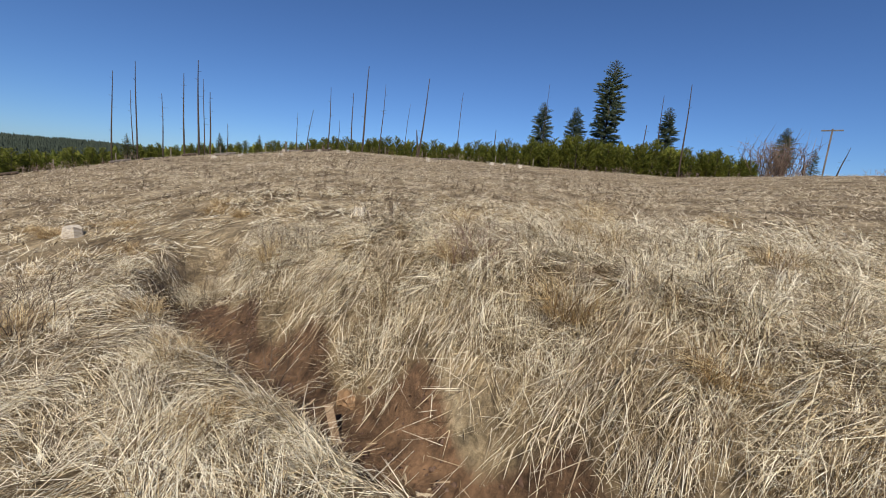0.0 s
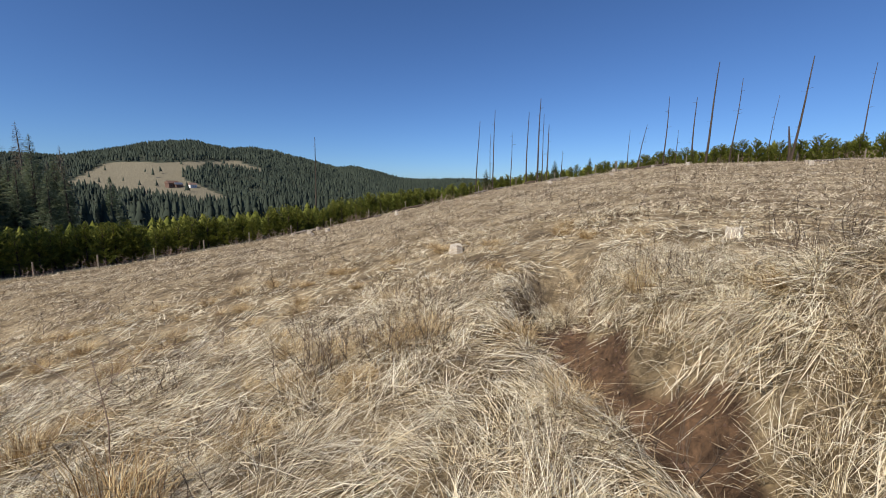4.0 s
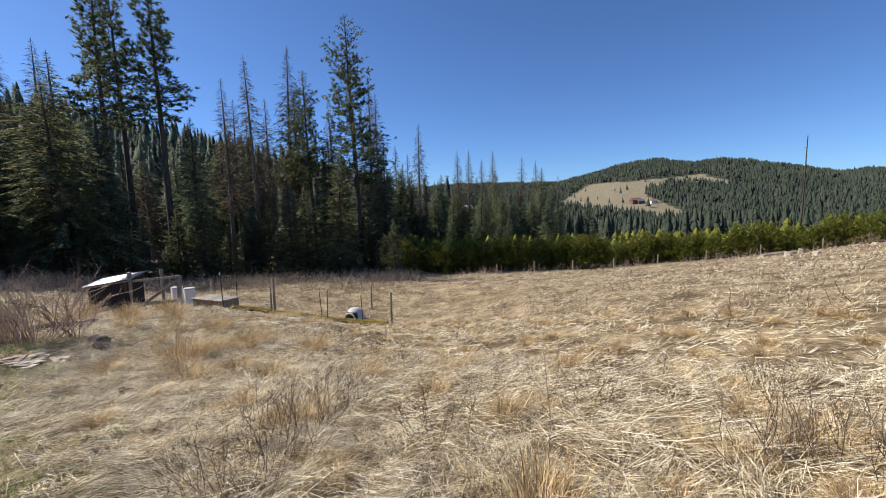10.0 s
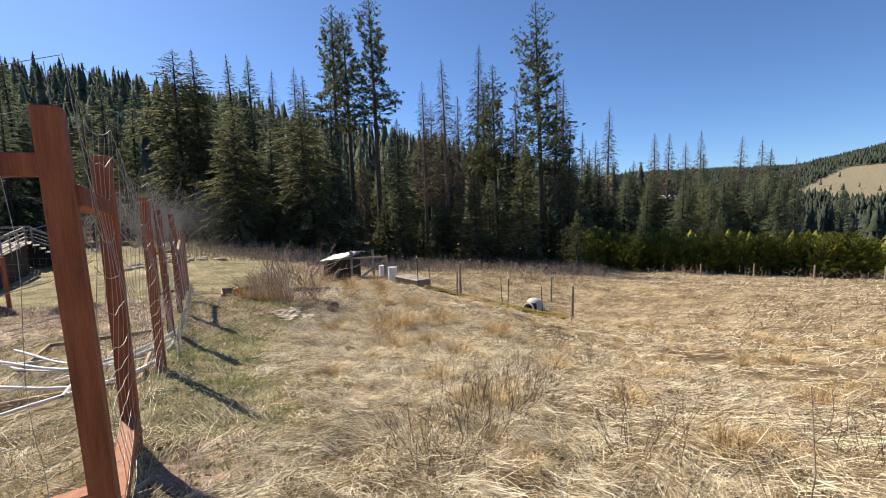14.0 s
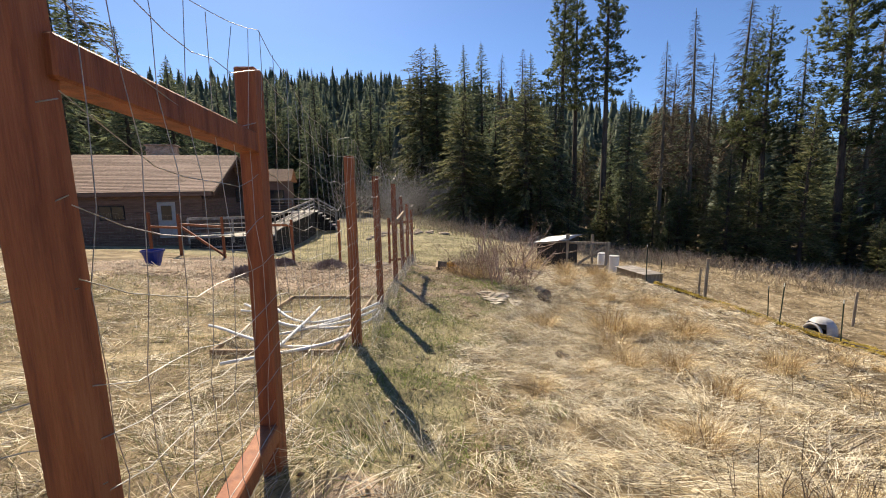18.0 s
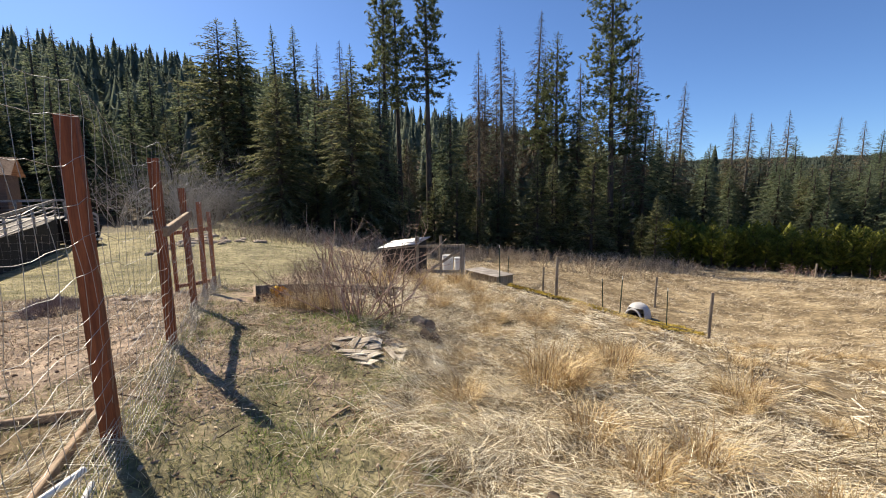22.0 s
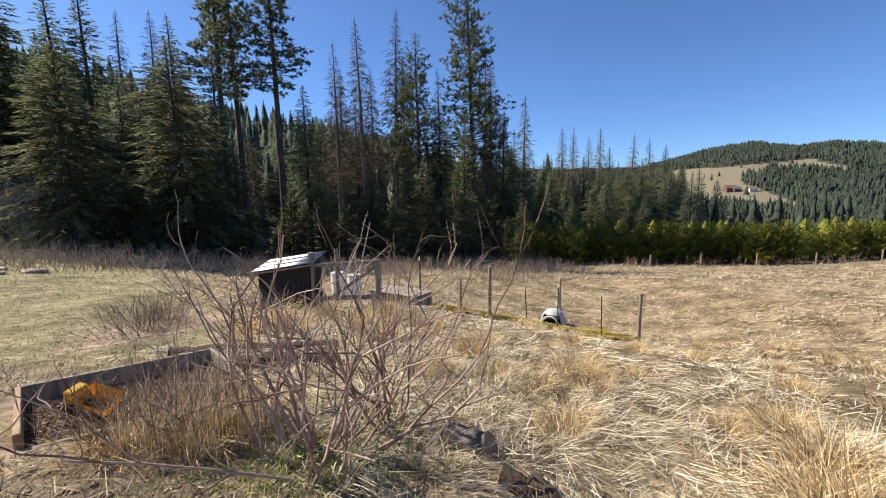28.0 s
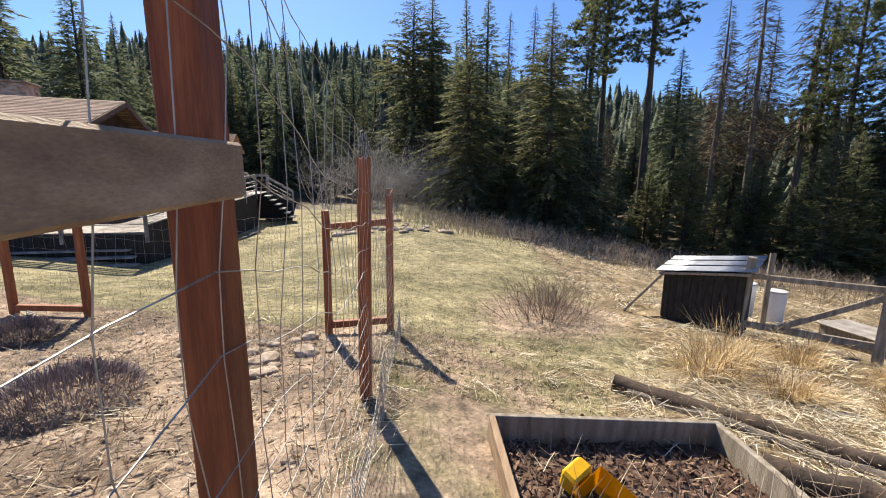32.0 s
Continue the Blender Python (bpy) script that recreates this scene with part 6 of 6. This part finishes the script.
# ---- coop with tin roof, gate and buckets ----
def build_coop():
    x, y = -19.57, 0.9
    base = gz(x, y) - 0.05
    t = thing("chicken_coop", x, y, base, "small dark chicken coop with a sloping corrugated tin roof", "coop", 61.5)
    W, D = 1.35, 1.0
    top = -0.9 - base
    rise = 0.14
    for k in range(11):
        part("wall_board", box(W / 11 - 0.006, 0.03, top + rise * (-W / 2 + (k + 0.5) * W / 11), Matrix.Translation((-W / 2 + (k + 0.5) * W / 11, -D / 2 + 0.02, 0)), 0.003), DARK, t)
    for s in (-1, 1):
        for k in range(6):
            part("wall_board", box(0.03, D / 6 - 0.008, top + 0.018 * k + rise * s * W / 2, Matrix.Translation((s * (W / 2 - 0.02), -D / 2 + 0.12 + k * D / 6, 0)), 0.003), DARK, t)
    for k in range(8):
        part("wall_board", box(W / 8 - 0.01, 0.03, top + 0.08 + rise * (-W / 2 + (k + 0.5) * W / 8), Matrix.Translation((-W / 2 + (k + 0.5) * W / 8, D / 2, 0)), 0.003), DARK, t)
    nx, ny = 3, 84
    L, B = 1.6, 1.25
    for sheet in range(3):
        v, f = [], []
        for i in range(nx + 1):
            for j in range(29):
                q = sheet * 28 + j
                v.append((-L / 2 + L * i / nx + 0.015 * sheet, -B / 2 + B * q / ny, top + 0.04 + rise * (-L / 2 + L * i / nx) + 0.12 * q / ny + 0.016 * math.sin(q * 2 * math.pi / 7) + (0.012 if j == 0 and sheet else 0) + 0.01 * sheet))
        for i in range(nx):
            for j in range(28):
                a = i * 29 + j
                f.append((a, a + 29, a + 30, a + 1))
        ob = soup("tin_sheet", v, f, TIN, t, smooth=True)
        sol = ob.modifiers.new("sheet", "SOLIDIFY")
        sol.thickness = 0.005
    part("roof_batten", beam((-0.75, -0.58, top - 0.02 - 0.75 * rise), (0.75, -0.58, top - 0.02 + 0.75 * rise), 0.05, 0.05), OLDWOOD, t)
    part("prop", beam((-W / 2 - 0.8, -0.75, 0.0), (-W / 2 + 0.02, -0.6, top - 0.1), 0.07, 0.05), OLDWOOD, t, "leaning grey prop board")
    for k in range(4):
        part("scrap_board", beam((-W / 2 - 0.35 + 0.07 * k, -0.4 - 0.1 * k, 0.06 + 0.05 * k), (-W / 2 + 0.05, -0.7 + 0.08 * k, 0.08 + 0.04 * k), 0.05, 0.03), LUMBER, t, "pale scrap wood")

build_coop()
t = ground_thing("coop_gate", -18.4, 1.9, "weathered grey timber gate panel with a diagonal brace and wire", "gate")
inv = t.matrix_basis.inverted()
G0, G1 = (-18.95, 1.25), (-17.9, 2.75)
z0, z1 = gz(*G0), gz(*G1)
part("post", beam(inv @ Vector((*G0, z0 - 0.1)), inv @ Vector((-18.88, 1.33, z0 + 1.5)), 0.12, 0.12), OLDWOOD, t)
part("post", beam(inv @ Vector((*G1, z1 - 0.1)), inv @ Vector((-17.95, 2.8, z1 + 1.25)), 0.12, 0.12), OLDWOOD, t)
part("top_rail", beam(inv @ Vector((*G0, z0 + 1.15)), inv @ Vector((*G1, z1 + 1.2)), 0.05, 0.09), OLDWOOD, t)
part("low_rail", beam(inv @ Vector((*G0, z0 + 0.25)), inv @ Vector((*G1, z1 + 0.3)), 0.05, 0.12), OLDWOOD, t)
part("brace", beam(inv @ Vector((-18.6, 1.7, z0 + 0.3)), inv @ Vector((*G1, z1 + 1.1)), 0.05, 0.09), OLDWOOD, t)
t = ground_thing("gate_pole", -20.6, 2.4, "tall weathered pole behind the coop", "fence post")
v, f = tube(np.array([(0, 0, -0.2), (0, 0, 1.0), (0.03, 0, 1.75)]), 0.06, 8)
soup("timber", v, f, OLDWOOD, t, smooth=True)
for i, (x, y, r, h) in enumerate(((-23.3, 3.1, 0.26, 0.92), (-22.7, 3.55, 0.25, 0.86))):
    t = ground_thing("white_bucket", x, y, "white plastic drum standing by the coop", "bucket", group="white drums by the coop")
    v, f = tube(np.array([(0, 0, 0), (0, 0, h * 0.1), (0, 0, h * 0.85), (0, 0, h)]), [r * 0.9, r * 0.93, r, r * 0.95], 18)
    soup("drum", v, f, WHITE, t, smooth=True)
    bm = bmesh.new()
    bmesh.ops.create_cone(bm, cap_ends=True, segments=18, radius1=r * 1.04, radius2=r * 1.0, depth=0.05, matrix=Matrix.Translation((0, 0, h)))
    part("lid", bm, GREYPLASTIC, t)

# ---- stones, pots, stumps ----
def rock_mesh(seed, name="stone"):
    bm = bmesh.new()
    bmesh.ops.create_icosphere(bm, subdivisions=2, radius=0.5)
    o = Vector((seed * 3.1, seed * 1.7, 0))
    for v in bm.verts:
        v.co *= 1 + 0.45 * noise.noise(v.co * 1.4 + o) + 0.15 * noise.noise(v.co * 4 + o)
        v.co.z *= 0.6
    me = bpy.data.meshes.new("stone")
    bm.to_mesh(me)
    bm.free()
    me.materials.append(STONE)
    return me

ROCKS = [rock_mesh(i) for i in range(5)]

def stone(x, y, s, label, group):
    ob = new("stone", random.choice(ROCKS))
    ob.matrix_basis = Matrix.Translation((x, y, gz(x, y) + 0.1 * s)) @ Euler((0, 0, random.uniform(0, 6.28))).to_matrix().to_4x4() @ Matrix.Diagonal((s * random.uniform(0.8, 1.4), s, s * random.uniform(0.7, 1.1), 1))
    return tagged(ob, label, "stone", group)

for i in range(26):
    stone(-14.45 + random.gauss(0, 0.35), -5.4 + random.gauss(0, 0.5), random.uniform(0.08, 0.26), "pale brown field stone heaped by the fence", "stones by the fence")
for i in range(22):
    stone(-28.5 + random.gauss(0, 0.9), -8.3 + random.gauss(0, 0.8), random.uniform(0.2, 0.5), "grey stone in a ring on the lawn", "stone ring on the lawn")
for i in range(34):
    k = i / 33
    stone(-25.5 - 8.5 * k + random.gauss(0, 0.35), -10.6 - 1.2 * k + random.gauss(0, 0.35), random.uniform(0.25, 0.6), "flat grey stone bordering the lawn bed", "stone border of the lawn")
for i in range(26):
    k = i / 25
    stone(-41.5 + 7.5 * k + random.gauss(0, 0.3), -5.8 + 2.6 * k + random.gauss(0, 0.3), random.uniform(0.25, 0.7), "pale stone along the far edge of the lawn", "stones at the lawn edge")
for i in range(46):
    x = random.uniform(-14.8, -7.5)
    y = line_y(x) - random.uniform(0.3, 5.0)
    stone(x, y, random.uniform(0.03, 0.12), "small stone in the garden soil", "stones in the garden soil")

def stump(x, y, r, h, label):
    t = ground_thing("tree_stump", x, y, label, "stump", random.uniform(0, 360), group="stumps on the field")
    rs = np.random.RandomState(int(abs(x * 100)))
    bm = bmesh.new()
    n = 14
    lo = [bm.verts.new((1.35 * r * math.cos(a) * rs.uniform(0.85, 1.2), 1.35 * r * math.sin(a) * rs.uniform(0.85, 1.2), -0.1)) for a in np.arange(n) * 2 * math.pi / n]
    mid = [bm.verts.new((v.co.x * 0.8, v.co.y * 0.8, h * 0.35)) for v in lo]
    hi = [bm.verts.new((v.co.x * 0.72, v.co.y * 0.72, h * rs.uniform(0.7, 1.1))) for v in lo]
    c = bm.verts.new((0, 0, h * 0.8))
    for i in range(n):
        k = (i + 1) % n
        bm.faces.new((lo[i], lo[k], mid[k], mid[i]))
        bm.faces.new((mid[i], mid[k], hi[k], hi[i]))
        bm.faces.new((hi[i], hi[k], c))
    part("wood", bm, PLANK, t)

for x, y, r, h in ((1.77, 11.2, 0.15, 0.22), (6.16, 7.7, 0.12, 0.2)):
    stump(x, y, r, h, "weathered pale tree stump in the hillside field")
rs = random.Random(4)
for i in range(22):
    a = rs.uniform(-60, 20)
    x, y = polar(a, float(np.interp(a, AZ, REACH)) * rs.uniform(0.72, 0.98))
    stump(x, y, rs.uniform(0.12, 0.22), rs.uniform(0.15, 0.4), "weathered pale tree stump near the field crest")
for i in range(26):
    a = rs.uniform(-50, 12) if i < 20 else rs.uniform(60, 95)
    r = float(np.interp(a, AZ, REACH)) * rs.uniform(0.93, 1.04)
    x, y = polar(a, r)
    b = a + rs.uniform(-4, 4)
    x2, y2 = polar(b, r + rs.uniform(-1.0, 1.5))
    log("fallen_log", (x, y), (x2, y2), rs.uniform(0.08, 0.17), rs.choice([PALEBARK, BARK]), "fallen grey log along the field edge", 300 + i, "log", group="fallen logs at the field edge")
for i, az in enumerate(np.arange(-60, 50, 5.0)):
    x, y = polar(az, float(np.interp(az, AZ, REACH)) + 1.2)
    t = ground_thing("field_fence_post", x, y, "thin grey post of the field fence", "fence post", group="field fence posts")
    part("timber", box(0.09, 0.09, 1.2, Matrix.Translation((0, 0, -0.1)), 0.01), OLDWOOD, t)
x, y = polar(-90.1, 62)
t = ground_thing("utility_pole", x, y, "distant wooden utility pole with a crossarm", "utility pole")
part("shaft", beam((0, 0, 0), (0, 0, 5.2), 0.15, 0.15), PALEBARK, t)
part("crossarm", box(0.12, 1.8, 0.14, Matrix.Translation((0, 0, 4.95)), 0.01), PALEBARK, t)
t = ground_thing("blue_pot", -10.3, -10.4, "glazed blue flower pot standing on the garden soil", "pot")
bm = bmesh.new()
prof = ((0.0, 0.0), (0.17, 0.0), (0.25, 0.3), (0.29, 0.42), (0.31, 0.42), (0.31, 0.47), (0.27, 0.47), (0.24, 0.36), (0.0, 0.34))
ring = [[bm.verts.new((r * math.cos(a), r * math.sin(a), z)) for a in np.arange(20) * 2 * math.pi / 20] for r, z in prof[1:-1]]
for a, b in zip(ring, ring[1:]):
    for i in range(20):
        bm.faces.new((a[i], a[(i + 1) % 20], b[(i + 1) % 20], b[i]))
bm.faces.new(ring[0][::-1])
bm.faces.new(ring[-1])
part("glazed_body", bm, BLUEPOT, t)

# ---- house with deck ----
def build_house():
    hz = -1.95
    t = thing("house", -25.5, -21.1, hz, "low brown timber house with a shingled gable roof", "house", -60.0)
    hw, L = 6.45, 12.9
    ridge, eave = 5.85, 3.37

    def wall(name, a, b, z0, z1, n, along):
        for k in range(n):
            z = z0 + (z1 - z0) * k / n
            m = (Vector(a) + Vector(b)) / 2
            sx, sy = (abs(b[0] - a[0]), 0.16) if along == "x" else (0.16, abs(b[1] - a[1]))
            part("siding_board", box(sx, sy, (z1 - z0) / n - 0.012, Matrix.Translation((m.x, m.y, z)), 0.004), SIDING, wl)

    wl = part("wall", box(L - 1.2, 2 * hw - 1.1, 3.3, Matrix.Translation((0.6 + (L - 1.2) / 2, 0, -0.3)), 0.0), SIDING, t)
    wall("front", (0.55, hw - 0.5, 0), (L - 0.6, hw - 0.5, 0), 0.0, 3.2, 15, "x")
    wall("end", (0.55, -hw + 0.5, 0), (0.55, hw - 0.5, 0), 0.0, 3.0, 14, "y")
    bm = bmesh.new()
    g = [bm.verts.new(p) for p in ((0.5, -hw + 0.45, 2.99), (0.5, hw - 0.45, 2.99), (0.5, hw - 0.45, 3.3), (0.5, 0, ridge - 0.15), (0.5, -hw + 0.45, 3.3))]
    bm.faces.new(g)
    bmesh.ops.solidify(bm, geom=bm.faces[:], thickness=0.12)
    part("gable", bm, SIDING, t)
    for s in (1, -1):
        d = Vector((0, s * hw, eave)) - Vector((0, 0, ridge))
        rows = 30
        sheet = bmesh.new()
        p = [(-0.15, 0, ridge), (L, 0, ridge), (L, s * hw, eave), (-0.15, s * hw, eave)]
        vs = [sheet.verts.new(q) for q in p]
        sheet.faces.new(vs if s < 0 else vs[::-1])
        bmesh.ops.solidify(sheet, geom=sheet.faces[:], thickness=0.14)
        roof = part("roof", sheet, SIDING, t)
        for k in range(rows):
            a = Vector((0, 0, ridge)) + d * ((k + 0.5) / rows)
            ang = math.atan2(d.z, d.y)
            w = d.length / rows
            rs = random.Random(k + 50 * s)
            x = -0.2
            while x < L:
                n = min(2.2 + rs.uniform(-0.4, 0.4), L + 0.05 - x)
                m = Matrix.Translation((x + n / 2, a.y, a.z + 0.02)) @ Matrix.Rotation(ang + (0.05 if s > 0 else -0.05) , 4, "X")
                part("shingle_strip", box(n - 0.01, w * 1.05, 0.02, m, 0.0), SHINGLE, roof)
                x += n
        part("barge_board", beam((-0.22, 0, ridge - 0.1), (-0.22, s * hw, eave - 0.1), 0.04, 0.22), SIDING, t)
        part("fascia", box(L + 0.2, 0.04, 0.2, Matrix.Translation((L / 2, s * (hw + 0.03), eave - 0.2)), 0.005), SIDING, t)
    # windows and door
    def window(x, y, z, w, h, along):
        sx, sy = (w, 0.08) if along == "x" else (0.08, w)
        fr = part("window", box(sx, sy, h, Matrix.Translation((x, y, z)), 0.006), DARK, t)
        for k in (-1, 1):
            ox, oy = (k * w * 0.245, 0.025) if along == "x" else (-0.025, k * w * 0.245)
            part("pane", box(w * 0.44 if along == "x" else 0.04, 0.04 if along == "x" else w * 0.44, h - 0.12, Matrix.Translation((x + ox, y + oy, z + 0.06)), 0.002), LEADGLASS, fr)
    window(0.44, -2.4, 2.6, 1.5, 1.0, "y")
    window(5.0, hw - 0.41, 1.9, 1.2, 0.8, "x")
    window(9.5, hw - 0.41, 1.9, 1.6, 0.8, "x")
    dr = part("door", box(0.9, 0.06, 2.0, Matrix.Translation((2.35, hw - 0.39, 0.85)), 0.01), material("pale_door", [(0.3, 0.29, 0.28), (0.42, 0.41, 0.4)], 4, 0.5, bump=0.05), t, "pale grey door")
    part("pane", box(0.5, 0.03, 0.8, Matrix.Translation((2.35, hw - 0.345, 1.85)), 0.004), LEADGLASS, dr)
    # chimney of field stone
    cx, cy = 5.1, -2.0
    ch = part("chimney", box(1.7, 1.1, 2.0, Matrix.Translation((cx, cy, ridge - 1.2)), 0.02), STONE, t, "broad stone chimney")
    rs = random.Random(9)
    for k in range(90):
        z = ridge - 0.9 + rs.uniform(0, 1.6)
        p = (cx + rs.uniform(-0.8, 0.8), cy + 0.55, z) if k % 3 else (cx - 0.85, cy + rs.uniform(-0.5, 0.5), z)
        ob = new("stone", rs.choice(ROCKS))
        ob.parent = ch
        ob.matrix_basis = Matrix.Translation(p) @ Matrix.Diagonal((0.3, 0.14, 0.26, 1) if k % 3 else (0.14, 0.3, 0.26, 1))
    part("cap", box(1.9, 1.3, 0.1, Matrix.Translation((cx, cy, ridge + 0.8)), 0.02), STONE, t)
    # wing that juts past the gable end
    part("wing_wall", box(8.0, 4.6, 4.3, Matrix.Translation((1.4, -9.3, 0)), 0.02), SIDING, t)
    for s in (1, -1):
        sheet = bmesh.new()
        vs = [sheet.verts.new(q) for q in ((-2.95, -9.3, 5.45), (6.0, -9.3, 5.45), (6.0, -9.3 + s * 2.65, 4.25), (-2.95, -9.3 + s * 2.65, 4.25))]
        sheet.faces.new(vs if s < 0 else vs[::-1])
        bmesh.ops.solidify(sheet, geom=sheet.faces[:], thickness=0.12)
        part("wing_roof", sheet, SHINGLE, t)
    window(-1.5, -6.97, 2.2, 1.5, 1.3, "x")

build_house()

def build_deck():
    t = thing("deck", -25.5, -21.1, -1.95, "dark timber deck with a long ramp and plank railings", "deck", -60.0)

    def run(a, b, width, za, zb, side):
        """A stretch of deck from a to b with a railing on one side."""
        a, b = Vector((*a, za)), Vector((*b, zb))
        d = (b - a)
        n = d.normalized()
        s = Vector((-n.y, n.x, 0)) * side
        count = int(d.length / 0.16)
        for k in range(count):
            p = a + d * ((k + 0.5) / count)
            part("deck_board", beam(p - s * width, p, 0.145, 0.035, 0.0), DECK, t)
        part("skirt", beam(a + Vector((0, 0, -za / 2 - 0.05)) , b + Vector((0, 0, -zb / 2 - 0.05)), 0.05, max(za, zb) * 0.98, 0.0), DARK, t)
        posts = max(2, int(d.length / 1.6) + 1)
        for k in range(posts):
            p = a + d * (k / (posts - 1))
            part("rail_post", beam(p + Vector((0, 0, -0.3)), p + Vector((0, 0, 1.0)), 0.09, 0.09), DECK, t)
        for h in (0.25, 0.48, 0.71):
            part("rail_board", beam(a + Vector((0, 0, h)) + s * 0.05, b + Vector((0, 0, h)) + s * 0.05, 0.1, 0.03, 0.0), DECK, t)
        part("hand_rail", beam(a + Vector((0, 0, 1.0)), b + Vector((0, 0, 1.0)), 0.05, 0.14, 0.0), DECK, t)

    run((0.6, 8.4), (-3.6, 8.4), 2.2, 1.0, 1.0, -1)
    run((-3.6, 8.4), (-5.0, -2.5), 1.5, 1.0, 1.7, -1)
    run((-5.2, -6.2), (-0.8, -6.2), 3.7, 1.7, 1.7, -1)
    run((-5.2, -5.4), (-6.7, -5.2), 0.1, 1.6, 0.75, -1)
    for k in range(6):
        part("step", box(0.32, 1.6, 0.05, Matrix.Translation((-5.4 - 0.26 * k, -4.3, 1.5 - 0.25 * k)), 0.006), DECK, t)
    for k in range(3):
        part("step", box(3.6 - 0.3 * k, 0.3, 0.05, Matrix.Translation((-1.7, 8.95 - 0.26 * k, 0.12 + 0.18 * k)), 0.006), DECK, t)

build_deck()

# ---- far buildings ----
def far_house(az, r, w, d, h, roof, wallm, label):
    x, y = polar(az, r)
    t = ground_thing("farm_building", x, y, label, "building", az + 30)
    part("wall", box(w, d, h, Matrix.Translation((0, 0, -0.5)), 0.02), wallm, t)
    bm = bmesh.new()
    P = [bm.verts.new(p) for p in ((-w * 0.55, -d * 0.6, h - 0.6), (w * 0.55, -d * 0.6, h - 0.6), (w * 0.55, d * 0.6, h - 0.6), (-w * 0.55, d * 0.6, h - 0.6), (-w * 0.55, 0, h + 0.3 * d), (w * 0.55, 0, h + 0.3 * d))]
    for f in ((0, 1, 5, 4), (2, 3, 4, 5), (0, 4, 3), (1, 2, 5), (3, 2, 1, 0)):
        bm.faces.new([P[i] for i in f])
    part("roof", bm, roof, t)
    for k in range(3):
        part("window", box(w * 0.1, 0.1, h * 0.3, Matrix.Translation((-w * 0.3 + k * w * 0.3, -d * 0.5 - 0.03, h * 0.25)), 0.01), LEADGLASS, t)
    return t

far_house(48.94, 450, 17, 9, 4.5, WHITE, SIDING, "distant barn with a pale metal roof among the trees")
far_house(25.7, 445, 6, 4, 3, SHINGLE, WHITE, "distant farmhouse on the hillside field")
far_house(27.1, 448, 6, 4, 3, TIN, SIDING, "distant shed beside the farmhouse")
far_house(27.7, 450, 9, 6, 4, SIDING, SIDING, "distant dark shed on the hillside field")

# ---- outbuilding behind the house ----
t = thing("outbuilding", -17.80, -28.16, -1.9, "brown timber outbuilding with a shingled roof behind the house", "building", -60)
part("wall", box(7.0, 5.0, 5.6, Matrix.Translation((3.5, 0, 0)), 0.02), SIDING, t)
for s in (1, -1):
    sheet = bmesh.new()
    vs = [sheet.verts.new(q) for q in ((-0.5, 0, 7.6), (7.5, 0, 7.6), (7.5, s * 3.1, 5.4), (-0.5, s * 3.1, 5.4))]
    sheet.faces.new(vs if s < 0 else vs[::-1])
    bmesh.ops.solidify(sheet, geom=sheet.faces[:], thickness=0.12)
    part("roof", sheet, SHINGLE, t)
bm = bmesh.new()
bm.faces.new([bm.verts.new(q) for q in ((-0.02, -2.5, 5.59), (-0.02, 2.5, 5.59), (-0.02, 0, 7.5))])
part("gable", bm, SIDING, t)
